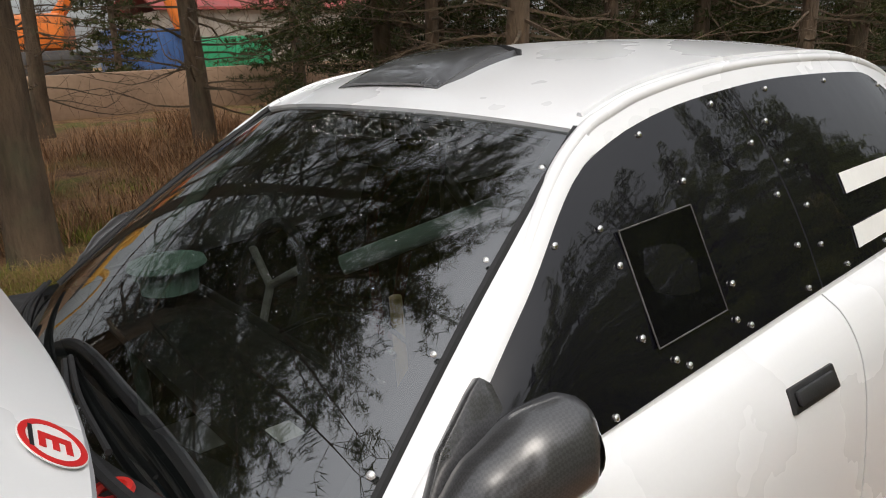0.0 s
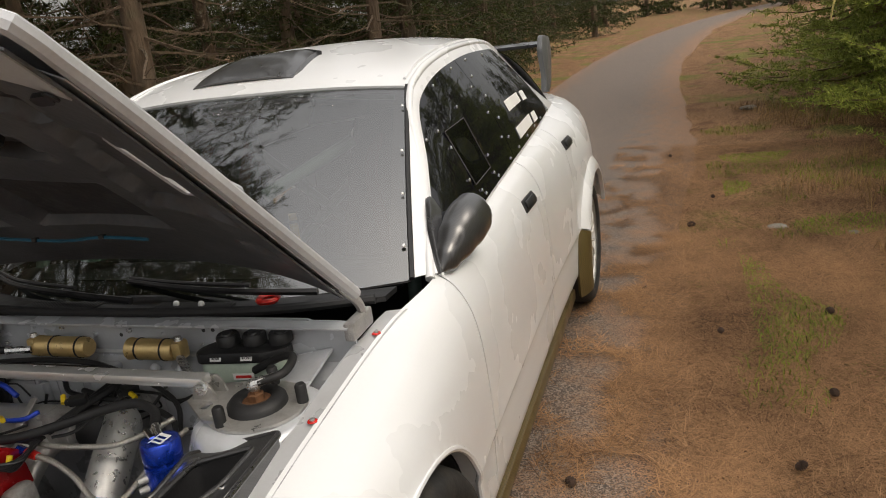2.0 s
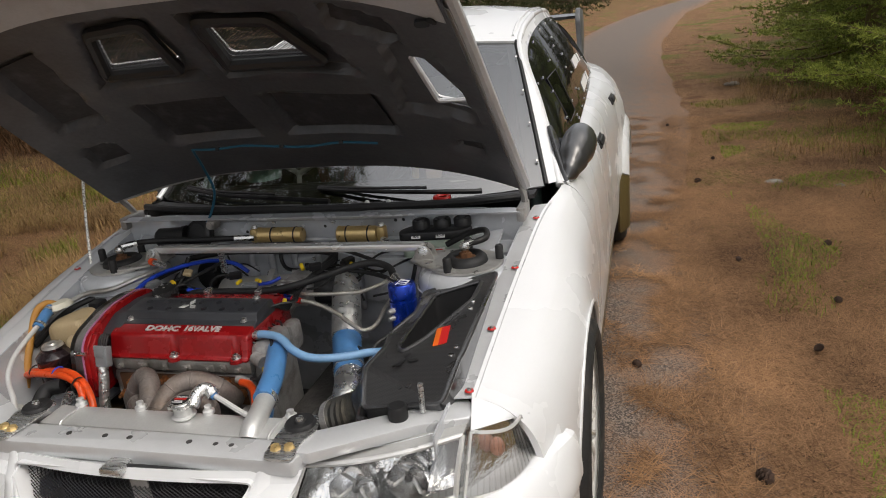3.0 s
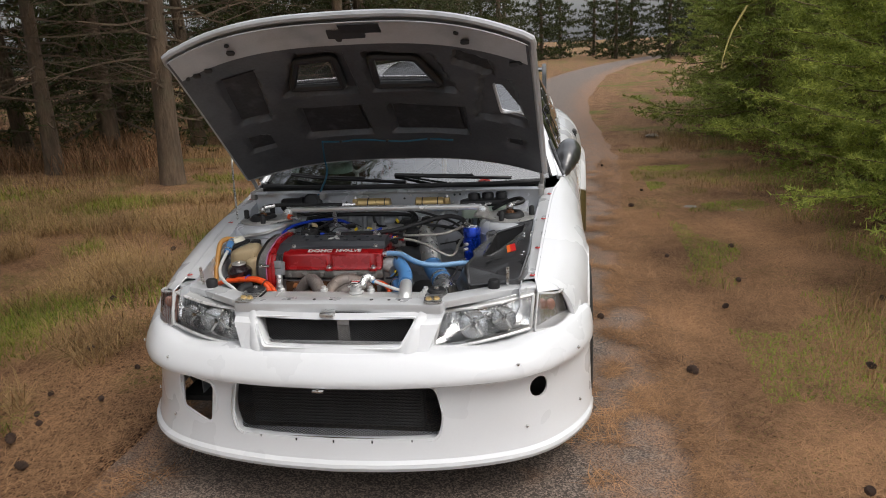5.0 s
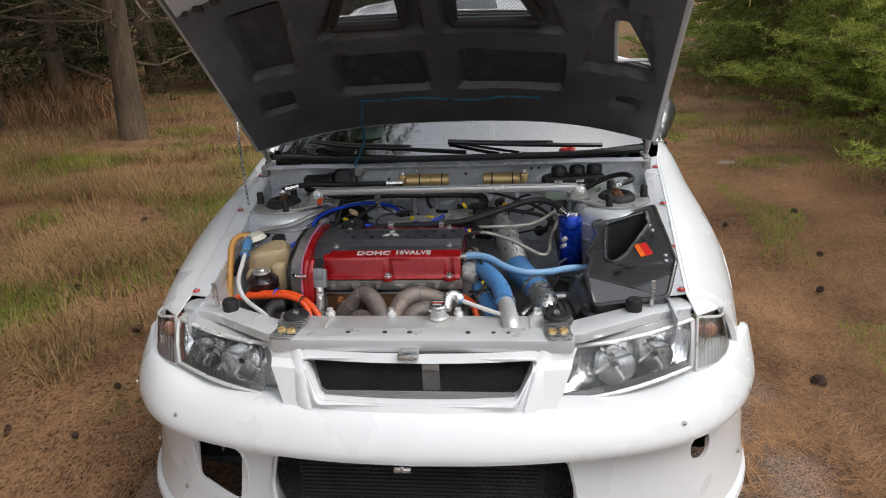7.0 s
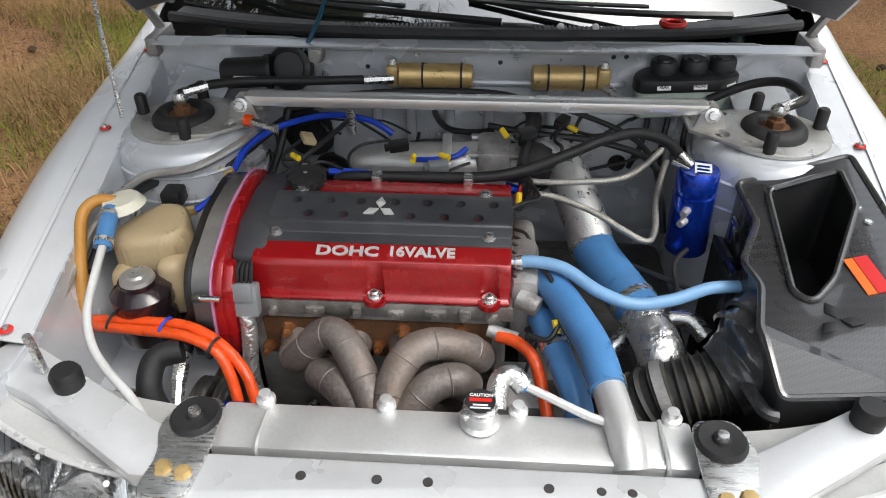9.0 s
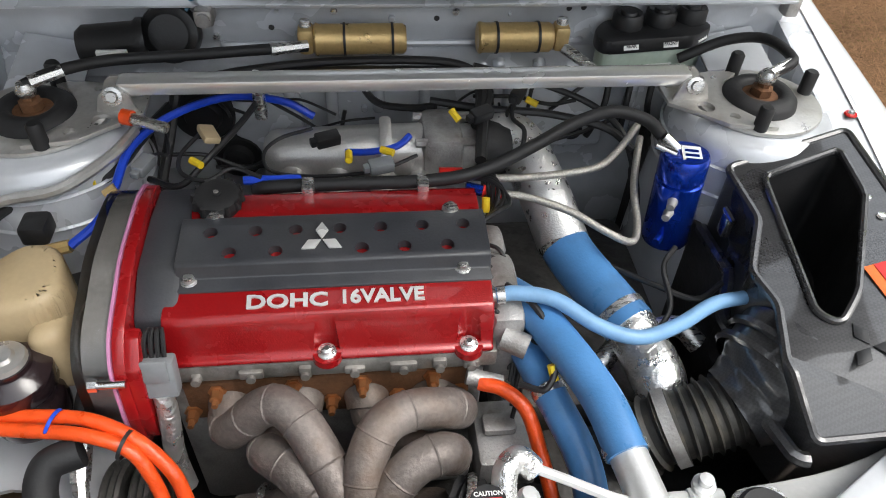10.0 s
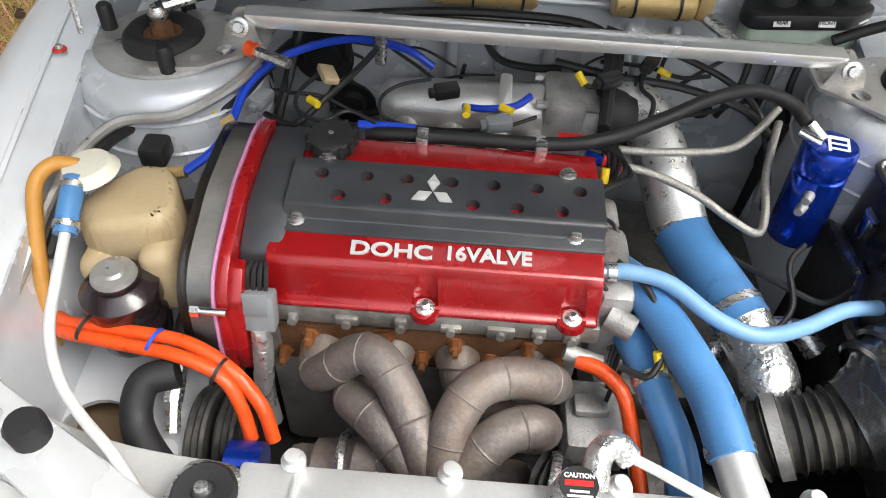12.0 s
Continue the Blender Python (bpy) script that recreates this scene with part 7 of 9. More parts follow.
    # wing bolts on red washers
    for y in (-0.455, -0.017, 0.255, -0.26):
        if y == -0.26 and s < 0:
            continue
        xi, zi = wing_line(y)
        p = Vector((s * (xi - 0.008), y, zi))
        wb = part("wing_bolt", lathe([(0.0, 0.006), (0.004, 0.0055), (0.005, 0.003), (0.0055, 0.0)], Matrix.Translation(p), 8), M_STEEL, car)
        part("red_washer", lathe([(0.0, 0.003), (0.0085, 0.0022), (0.010, 0.0)], Matrix.Translation(p - Vector((0, 0, 0.001))), 18), M_REDP, wb, "red washer")
    # the locking pin and rubber buffer at the lamp end
    part("bonnet_pin", tube([(s * 0.56, -0.515, 0.70), (s * 0.562, -0.515, 0.765)], 0.006, 8, 2), M_STEEL, car, "steel bonnet pin")
    part("rubber_buffer", lathe([(0.0, 0.030), (0.017, 0.029), (0.021, 0.022), (0.020, 0.0)], Matrix.Translation((s * 0.515, -0.535, 0.697)), 16), M_RUBBER, car, "black rubber bonnet buffer")
    # diagonal brace between the wing and the slam panel
    t = slab([(s * 0.665, -0.492), (s * 0.640, -0.455), (s * 0.600, -0.462), (s * 0.352, -0.598), (s * 0.338, -0.668), (s * 0.378, -0.668), (s * 0.560, -0.556), (s * 0.655, -0.520)][::s], 0.672, 0.697, 0.004)
    part("front_brace", t, M_SLAM, car, "silver-painted brace to the lamp panel")

part("slam_panel", slab(rounded([(-0.37, -0.628), (0.37, -0.628), (0.36, -0.695), (-0.36, -0.695)], 0.01), 0.66, 0.694, 0.005), M_SLAM, car, "silver slam panel with drilled holes")
# dark discs stand in for the shade inside the drilled holes
for x in (-0.175, -0.085, -0.025, 0.115, 0.175, 0.21):
    part("panel_hole", lathe([(0.0, 0.0008), (0.0062 if x < 0.15 else 0.0045, 0.0008), (0.0063, -0.001)], Matrix.Translation((x, -0.655, 0.6945)), 12), M_DARK, car)
t = bmesh.new()
block(t, (-0.045, -0.735, 0.655), (0.005, -0.69, 0.675), 0.006)
part("bonnet_catch", t, M_STEEL, car)
part("catch_cable", tube([(-0.02, -0.71, 0.668), (0.06, -0.705, 0.665), (0.12, -0.70, 0.66), (0.16, -0.69, 0.65)], 0.005, 6, 5), M_BLACK, car)

for x, z0, z1 in ((-0.20, 0.64, 0.775), (-0.13, 0.66, 0.785), (-0.05, 0.70, 0.785), (0.03, 0.70, 0.785), (0.155, 0.60, 0.79), (0.225, 0.62, 0.79), (0.40, 0.64, 0.78)):
    t = tube([(x, 0.196, z0), (x, 0.187, z0 + 0.012), (x, 0.187, (z0 + z1) / 2), (x, 0.187, z1 - 0.012), (x, 0.196, z1)], 0.011, 10, 6)
    part("pressed_bead", t, M_BAY, car)
for z in (0.812, 0.880):
    part("pressed_bead", tube([(-0.30, 0.226, z), (-0.27, 0.219, z), (0.0, 0.219, z), (0.27, 0.219, z), (0.30, 0.226, z)], 0.006, 8, 10), M_BAY, car)
rb = random.Random(23)
for k in range(26):
    x = -0.40 + 0.032 * k + rb.uniform(-0.01, 0.01)
    z = rb.uniform(0.655, 0.79) if k % 3 else rb.uniform(0.825, 0.885)
    y = firewall_y(x, z)
    r = rb.choice((0.003, 0.004, 0.006))
    part("bulkhead_stud", lathe([(r, 0.0), (r, 0.008), (r * 0.7, 0.010), (0.0, 0.010)], along((x, y, z), (x, y - 0.1, z + 0.01)), 8), M_STEEL if k % 2 else M_BAY, car)
# flat dark discs in place of shaded bulkhead holes
for x in (0.05, 0.30, -0.22, 0.275):
    y = firewall_y(x, 0.845)
    part("bulkhead_hole", lathe([(0.0, 0.001), (0.0045, 0.001), (0.005, 0.0)], along((x, y, 0.850 + 0.05 * x), (x, y - 0.1, 0.850 + 0.05 * x)), 10), M_DARK, car)

# ---- radiator ----
t = bmesh.new()
block(t, (-0.305, -0.610, 0.635), (0.302, -0.535, 0.682), 0.006)
rad = part("radiator", t, M_ALLOY, car, "welded alloy radiator")
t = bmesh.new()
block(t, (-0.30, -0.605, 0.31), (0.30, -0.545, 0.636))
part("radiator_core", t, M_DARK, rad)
t = bmesh.new()
for x in (-0.245, 0.262):
    tube([(x, -0.612, 0.640), (x, -0.609, 0.681), (x, -0.575, 0.685), (x, -0.536, 0.681)], 0.0035, 6, 8, ribs=0.0006, bm=t)
tube([(-0.303, -0.612, 0.642), (0.0, -0.613, 0.642), (0.30, -0.612, 0.642)], 0.003, 6, 30, ribs=0.0008, bm=t)
part("weld_bead", t, M_ALLOY, rad)
for x in (-0.25, -0.09, 0.082, 0.278):
    part("filler_boss", lathe([(0.013, 0.0), (0.013, 0.007), (0.008, 0.010), (0.008, 0.018), (0.0, 0.019)], pose(x, -0.535, 0.682), 14), M_ALLOY, rad)
neck = part("filler_neck", lathe([(0.033, 0.0), (0.034, 0.003), (0.026, 0.007), (0.024, 0.030), (0.0, 0.030)], pose(0.035, -0.555, 0.682), 24), M_ALLOY, rad)
cap = part("radiator_cap", lathe([(0.027, 0.0), (0.029, 0.004), (0.028, 0.012), (0.0255, 0.014), (0.025, 0.018), (0.0, 0.019)], pose(0.035, -0.555, 0.708), 28), M_STEEL, car, "pressure cap with a black printed face on the radiator")
for s in (-1, 1):
    t = bmesh.new()
    block(t, (s * 0.029 - 0.008, -0.010, 0.0), (s * 0.029 + 0.007, 0.010, 0.007), 0.003, pose(0.035, -0.555, 0.710, 0, 0, 35))
    part("cap_ear", t, M_STEEL, cap)
face = part("cap_face", lathe([(0.0, 0.0012), (0.0245, 0.0012), (0.0245, 0.0)], pose(0.035, -0.555, 0.7270), 28), M_BLACK, cap, "black printed disc")
part("cap_word", lettering("CAUTION", 0.0085, pose(0.036, -0.5440, 0.7286), 0.0002), M_WHITE, cap, smooth=0)
t = bmesh.new()
block(t, (0.017, -0.5575, 0.7284), (0.053, -0.5500, 0.7290))
part("cap_bar", t, M_REDP, cap)
t = bmesh.new()
block(t, (0.019, -0.5720, 0.7284), (0.051, -0.5690, 0.7290))
block(t, (0.023, -0.5660, 0.7284), (0.047, -0.5630, 0.7290))
part("cap_bar", t, M_WHITE, cap)
shrink = Matrix.Translation((0.033, -0.553, 0.684)) @ Matrix.Diagonal((0.78, 0.78, 0.86, 1)) @ Matrix.Translation((-0.035, 0.555, -0.682))
cap.matrix_basis, neck.matrix_basis = shrink, shrink
part("overflow_elbow", tube([(0.052, -0.545, 0.702), (0.056, -0.52, 0.722), (0.072, -0.508, 0.724), (0.088, -0.515, 0.712)], 0.014, 12, 8), M_FOIL, car, "foil-wrapped overflow elbow")
part("overflow_hose", tube([(0.085, -0.513, 0.714), (0.12, -0.525, 0.705), (0.17, -0.545, 0.695), (0.20, -0.552, 0.69)], 0.0058, 8, 6), M_WHITEH, car, "thin white overflow hose")
part("hose_joint", tube([(0.080, -0.512, 0.716), (0.092, -0.516, 0.711)], 0.0085, 8, 2), M_BLUEH, car)
# mounts
for s in (-1, 1):
    br = part("radiator_bracket", slab(rounded([(s * 0.295, -0.550), (s * 0.350, -0.545), (s * 0.368, -0.60), (s * 0.352, -0.640), (s * 0.362, -0.695), (s * 0.300, -0.70), (s * 0.292, -0.63)][::s], 0.018), 0.696, 0.701, 0.001), M_STEEL, car, "plasma-cut alloy radiator bracket")
    part("rubber_pad", lathe([(0.0, 0.010), (0.010, 0.010), (0.012, 0.006), (0.028, 0.008), (0.032, 0.003), (0.032, 0.0)], pose(s * 0.325, -0.582, 0.701), 26), M_RUBBER, br, "black rubber pad")
    part("pad_bolt", lathe([(0.0, 0.007), (0.007, 0.006), (0.008, 0.0)], pose(s * 0.325, -0.582, 0.711), 12), M_STEEL, br)
    for dx in (0.0, 0.026):
        part("bracket_bolt", lathe([(0.0, 0.008), (0.009, 0.007), (0.010, 0.002), (0.012, 0.0)], pose(s * (0.312 + dx), -0.665 + dx * 0.2, 0.701), 6), M_GOLD, br)

# ---- engine ----
eng = part("engine", block(bmesh.new(), (-0.34, -0.335, 0.34), (0.07, -0.10, 0.66), 0.02), M_CAST, car, "cast alloy engine with a red valve cover")
# cross-section of the valve cover (y, z), run along the engine: flange, front face, slope, back
COVER = [(-0.347, 0.698), (-0.347, 0.7055), (-0.3405, 0.7075), (-0.3375, 0.714), (-0.327, 0.752), (-0.321, 0.7585), (-0.290, 0.7675), (-0.262, 0.770), (-0.185, 0.778), (-0.165, 0.784), (-0.128, 0.781), (-0.112, 0.768), (-0.104, 0.690)]
YZ = Matrix(((0, 0, 1, 0), (1, 0, 0, 0), (0, 1, 0, 0), (0, 0, 0, 1)))
BOLT_X = (-0.132, 0.041)
# round-bottomed pockets let the bolts reach the flange
pockets = [lathe([(0.0165, 0.0), (0.0165, 0.10)], along((x, -0.3440, 0.7105), (x, -0.3335, 0.80)), 24, None, True) for x in BOLT_X]
cover = part("valve_cover", carved(slab(COVER, -0.320, 0.072, 0.0035, YZ, seg=3), *pockets), M_RED, eng, "red wrinkle-painted valve cover", smooth=50)
for x in BOLT_X:
    t = bmesh.new()
    rod(t, (x, -0.341, 0.6985), (x, -0.341, 0.7075), 0.0185, 0.0175, 20)
    part("bolt_pocket", t, M_RED, cover)
    part("cover_bolt", lathe([(0.0, 0.012), (0.0035, 0.012), (0.0065, 0.0105), (0.007, 0.004), (0.0115, 0.003), (0.012, 0.0)], along((x, -0.341, 0.7075), (x, -0.345, 0.73)), 14), M_STEEL, cover, "silver collared bolt")
    # dark disc on the head in place of its shaded socket
    part("bolt_recess", lathe([(0.0, 0.0005), (0.0034, 0.0005), (0.0034, 0.0)], along((x, -0.3432, 0.7193), (x, -0.347, 0.742)), 6), M_DARK, cover)
# charcoal plate over the middle, with its step and oval holes
t = slab([(-0.290, 0.7700), (-0.2725, 0.7735), (-0.2680, 0.7905), (-0.262, 0.7930), (-0.205, 0.798), (-0.190, 0.797), (-0.1845, 0.7905), (-0.1815, 0.780), (-0.181, 0.760), (-0.290, 0.7600)], -0.306, 0.073, 0.0022, YZ)
holes = []
for x in (-0.269, -0.215, -0.166, -0.112, -0.061, -0.009, 0.043):
    holes.append(lathe([(0.0086, -0.02), (0.0086, 0.03)], pose(x, -0.217, 0.797), 16, None, True))
for x in (-0.244, -0.189, -0.085, -0.033, 0.020):
    holes.append(lathe([(0.0086, -0.03), (0.0086, 0.03)], pose(x, -0.2505, 0.793), 16, None, True))
plate = part("plug_cover", carved(t, *holes), M_COVER, eng, "charcoal plug cover with round holes", smooth=35)
t = bmesh.new()
block(t, (-0.296, -0.258, 0.772), (0.068, -0.19, 0.7835))
part("plug_well", t, M_RED, plate)
for x, y, z in ((-0.291, -0.273, 0.771), (0.038, -0.271, 0.772), (-0.268, -0.186, 0.792), (0.030, -0.188, 0.796)):
    part("cover_bolt", lathe([(0.0, 0.010), (0.006, 0.009), (0.0075, 0.003), (0.011, 0.002), (0.011, 0.0)], pose(x, y, z, 8), 12), M_STEEL, plate)
# three-diamond emblem as plain shapes
for a in (90, 210, 330):
    m = pose(-0.1335, -0.2375, 0.7965, 6) @ pose(0, 0, 0, 0, 0, a - 90)
    t = slab([(0.0, 0.0009), (-0.0080, 0.0145), (0.0, 0.0285), (0.0080, 0.0145)], 0.0, 0.0030, 0.0007, m)
    part("emblem_diamond", t, M_SATIN, plate)
# raised lettering on the front slope
part("cover_lettering", lettering("DOHC", 0.0245, pose(-0.1755, -0.3060, 0.7640, 16), 0.0012, wide=1.31), M_SATIN, cover, "raised silver letters", smooth=0)
part("cover_lettering", lettering("16VALVE", 0.0245, pose(-0.0635, -0.3045, 0.7645, 16), 0.0012, wide=1.08), M_SATIN, cover, "raised silver letters", smooth=0)
# oil filler cap
t = lathe([(0.0, 0.0165), (0.006, 0.0165), (0.0065, 0.0145), (0.022, 0.0150), (0.029, 0.0115), (0.031, 0.002), (0.028, -0.002), (0.028, -0.016)], pose(-0.268, -0.152, 0.793, 6), 36)
lobes = []
for k in range(12):
    a = k * math.pi / 6
    c = pose(-0.268, -0.152, 0.793, 6) @ Vector((0.0305 * math.cos(a), 0.0305 * math.sin(a), 0.0))
    d = pose(-0.268, -0.152, 0.793, 6) @ Vector((0.0290 * math.cos(a), 0.0290 * math.sin(a), 0.0125))
    lobes.append((c, d))
oil_cap = part("oil_cap", t, M_RUBBER, eng, "ribbed black oil filler cap")
for c, d in lobes:
    part("cap_lobe", rod(bmesh.new(), c, d, 0.0045, 0.0035, 8), M_RUBBER, oil_cap)
part("cap_rivet", lathe([(0.0, 0.002), (0.0030, 0.0015), (0.0035, 0.0)], pose(-0.268, -0.1535, 0.8095, 6), 10), M_STEEL, oil_cap)
# timing cover: charcoal shroud, red back plate, pink gasket and a clear outer cover
SHROUD = [(-0.322, 0.62), (-0.323, 0.742), (-0.316, 0.757), (-0.300, 0.766), (-0.26, 0.784), (-0.17, 0.787), (-0.108, 0.779), (-0.088, 0.755), (-0.07, 0.62)]
part("timing_shroud", slab(SHROUD, -0.352, -0.300, 0.006, YZ), M_COVER, eng, "charcoal timing shroud")
OUT = rounded([(-0.392, 0.60), (-0.392, 0.655), (-0.378, 0.738), (-0.350, 0.768), (-0.25, 0.798), (-0.15, 0.800), (-0.098, 0.786), (-0.070, 0.62)], 0.022)
part("timing_back_plate", slab(OUT, -0.366, -0.352, 0.002, YZ), M_RED, eng, "red timing back plate")
part("timing_gasket", slab([(y - 0.0015 if y < -0.2 else y + 0.0015, z + 0.0015) for y, z in OUT], -0.3700, -0.3665, 0.0, YZ), M_PINK, eng, "pink rubber gasket")
part("timing_cover", slab([(y * 0.97 - 0.006, 0.60 + (z - 0.60) * 0.97) for y, z in OUT], -0.412, -0.3715, 0.0, YZ), M_CLEAR, eng, "smoky clear timing cover")
# added grey block, only there to make the clear cover look smoky
t = slab([(y * 0.955 - 0.009, 0.60 + (z - 0.60) * 0.955) for y, z in OUT], -0.402, -0.374, 0.0, YZ)
part("belt_guard", t, M_FILLER, eng, "added grey filler that makes the clear cover look smoky")
for y, z, r in ((-0.29, 0.69, 0.052), (-0.14, 0.69, 0.052)):
    t = bmesh.new()
    rod(t, (-0.405, y, z), (-0.378, y, z), r, n=28)
    part("cam_pulley", t, M_CAST, eng)
# forward face of the red back plate
t = slab([(-0.391, 0.625), (-0.391, 0.655), (-0.3775, 0.737), (-0.352, 0.765), (-0.336, 0.766), (-0.338, 0.72), (-0.352, 0.625)], -0.353, -0.336, 0.003, YZ)
part("timing_back_wall", t, M_RED, eng, "red timing back plate")
t = bmesh.new()
rod(t, (-0.386, -0.3855, 0.728), (-0.352, -0.3855, 0.728), 0.0050, n=10)
rod(t, (-0.392, -0.3855, 0.728), (-0.382, -0.3855, 0.728), 0.0075, n=6)
part("cover_stud", t, M_CHROME, eng)
# connector with foil-wrapped tail in front of the shroud
t = bmesh.new()
block(t, (-0.021, -0.011, -0.026), (0.021, 0.011, 0.026), 0.004, pose(-0.323, -0.366, 0.713, -14))
block(t, (-0.015, -0.014, 0.0), (0.015, -0.008, 0.030), 0.003, pose(-0.323, -0.366, 0.713, -14))
conn = part("cable_connector", t, mat("grey_connector", (0.20, 0.21, 0.22), 0.5), car, "grey multi-pin cable connector")
for k in range(4):
    part("connector_wire", tube([(-0.334 + 0.007 * k, -0.358, 0.738), (-0.334 + 0.007 * k, -0.347, 0.754), (-0.331 + 0.005 * k, -0.334, 0.758), (-0.326, -0.322, 0.740)], 0.0028, 6, 6), M_BLACK, conn)
part("foil_sleeve", tube([(-0.322, -0.374, 0.690), (-0.321, -0.385, 0.655), (-0.323, -0.400, 0.60), (-0.318, -0.41, 0.54)], 0.0125, 10, 10), M_FOIL, car, "foil-sleeved cable")
# head front rail with fixings under the cover
t = bmesh.new()
block(t, (-0.315, -0.3465, 0.668), (0.078, -0.315, 0.6975), 0.004)
for k, (x, w) in enumerate(((-0.29, 0.012), (-0.225, 0.030), (-0.16, 0.016), (-0.10, 0.026), (-0.04, 0.034), (0.005, 0.018), (0.045, 0.020))):
    block(t, (x - w / 2, -0.3525, 0.672 + 0.003 * (k % 2)), (x + w / 2, -0.340, 0.686 + 0.003 * (k % 3)), 0.003)
    rod(t, (x, -0.349, 0.680), (x, -0.3575, 0.6805), 0.0058, n=10)
part("head_rail", t, mat("dull_head_alloy", (0.30, 0.285, 0.265), 0.5, 0.6, 0.25, 30.0, 0.001, 200.0, dirt=(0.07, 0.055, 0.04), dirt_amount=0.8, dirt_scale=22.0), eng)
t = bmesh.new()
block(t, (0.07, -0.33, 0.60), (0.118, -0.20, 0.735), 0.018)
rod(t, (0.085, -0.33, 0.705), (0.115, -0.345, 0.70), 0.016, n=14)
rod(t, (0.04, -0.352, 0.658), (0.085, -0.362, 0.650), 0.011, n=12)
block(t, (0.075, -0.19, 0.64), (0.115, -0.13, 0.72), 0.015)
part("head_end_housing", t, M_CAST, eng)
# exhaust flange and nuts
t = bmesh.new()
block(t, (-0.318, -0.336, 0.572), (0.050, -0.322, 0.650), 0.005)
flg = part("exhaust_flange", t, M_RUST, eng, "rust-brown exhaust flange")
for x, z in ((-0.275, 0.634), (-0.180, 0.637), (-0.092, 0.638), (-0.002, 0.640), (-0.312, 0.592), (-0.133, 0.602), (-0.046, 0.606), (0.036, 0.608)):
    part("copper_nut", lathe([(0.0, 0.026), (0.0042, 0.026), (0.0048, 0.017), (0.0078, 0.016), (0.0085, 0.004), (0.0115, 0.003), (0.012, 0.0)], along((x, -0.336, z), (x, -0.40, z + 0.006)), 6), M_COPPER, flg, "copper exhaust nut")
RUNNERS = [
    ((-0.262, -0.325, 0.603), (-0.268, -0.352, 0.592), (-0.258, -0.372, 0.600), (-0.234, -0.379, 0.632), (-0.212, -0.383, 0.660), (-0.190, -0.389, 0.673), (-0.167, -0.408, 0.668), (-0.143, -0.443, 0.652), (-0.122, -0.480, 0.628), (-0.106, -0.515, 0.600)),
    ((-0.172, -0.325, 0.603), (-0.178, -0.355, 0.585), (-0.200, -0.378, 0.578), (-0.214, -0.400, 0.594), (-0.202, -0.424, 0.617), (-0.175, -0.450, 0.624), (-0.140, -0.485, 0.608), (-0.112, -0.520, 0.585)),
    ((0.000, -0.325, 0.603), (0.018, -0.352, 0.602), (0.028, -0.384, 0.632), (0.008, -0.402, 0.665), (-0.034, -0.413, 0.682), (-0.069, -0.431, 0.680), (-0.089, -0.460, 0.658), (-0.097, -0.495, 0.628), (-0.098, -0.520, 0.600)),
    ((-0.088, -0.325, 0.603), (-0.082, -0.360, 0.585), (-0.046, -0.395, 0.582), (-0.006, -0.424, 0.598), (0.011, -0.447, 0.634), (-0.004, -0.459, 0.659), (-0.035, -0.471, 0.657), (-0.064, -0.491, 0.633), (-0.088, -0.520, 0.600)),
]
for x in (-0.262, -0.172, -0.088, 0.0):
    part("port_collar", tube([(x, -0.330, 0.603), (x, -0.342, 0.601), (x, -0.352, 0.596)], (0.031, 0.026), 20, 4), M_EXH, flg)
for pts in RUNNERS:
    r = part("exhaust_runner", tube(pts, 0.0245, 18, 9), M_EXH, eng, "heat-tinted tubular exhaust runner")
    line = smooth_line(pts, 9)
    for f in (0.18, 0.36, 0.52, 0.68, 0.82):
        i = int(f * (len(line) - 1))
        d = (line[i + 1] - line[i]).normalized()
        part("weld_bead", lathe([(0.0242, -0.0022), (0.0256, 0.0), (0.0242, 0.0022)], along(line[i], line[i] + d), 18), M_EXH, r)
t = bmesh.new()
rod(t, (-0.25, -0.47, 0.52), (-0.18, -0.47, 0.53), 0.045, n=22)
rod(t, (-0.20, -0.47, 0.555), (-0.15, -0.475, 0.56), 0.035, n=20)
block(t, (-0.30, -0.50, 0.45), (0.02, -0.42, 0.52), 0.02)
part("turbocharger", t, M_EXH, eng, "turbocharger under the exhaust runners")
for x in (-0.215, -0.17):
    part("v_clamp", lathe([(0.040, -0.005), (0.044, 0.0), (0.040, 0.005)], along((x, -0.47, 0.55), (x + 0.1, -0.47, 0.56)), 24), M_STEEL, eng)
part("downpipe", tube([(0.02, -0.47, 0.54), (0.07, -0.49, 0.55), (0.12, -0.48, 0.52)], 0.042, 14, 8, ribs=0.006), M_RUBBER, car, "black corrugated turbo duct")
part("duct_clamp", lathe([(0.044, -0.006), (0.046, 0.0), (0.044, 0.006)], along((0.035, -0.476, 0.545), (0.09, -0.488, 0.545)), 22), M_STEEL, car)
# intake plenum and throttle body behind the engine
t = bmesh.new()
lathe([(0.0, 0.0), (0.030, 0.002), (0.040, 0.012), (0.042, 0.03), (0.042, 0.25), (0.036, 0.262)], along((-0.232, 0.055, 0.708), (0.03, 0.035, 0.728)), 26, t)
plen = part("intake_plenum", t, M_PLENUM, eng, "bead-blasted intake plenum")
for x in (-0.19, -0.12, -0.05, 0.01):
    part("intake_runner", tube([(x, 0.03, 0.70), (x, -0.03, 0.69), (x, -0.09, 0.65)], 0.022, 12, 5), M_PLENUM, eng)
part("plenum_badge", slab(rounded([(-0.035, -0.009), (0.035, -0.009), (0.035, 0.009), (-0.035, 0.009)], 0.006), 0, 0.003, 0.0008, along((-0.045, 0.012, 0.766), (-0.045, -0.03, 0.83)) @ pose(0, 0, 0, 0, 0, 90)), M_PLENUM, plen)
t = bmesh.new()
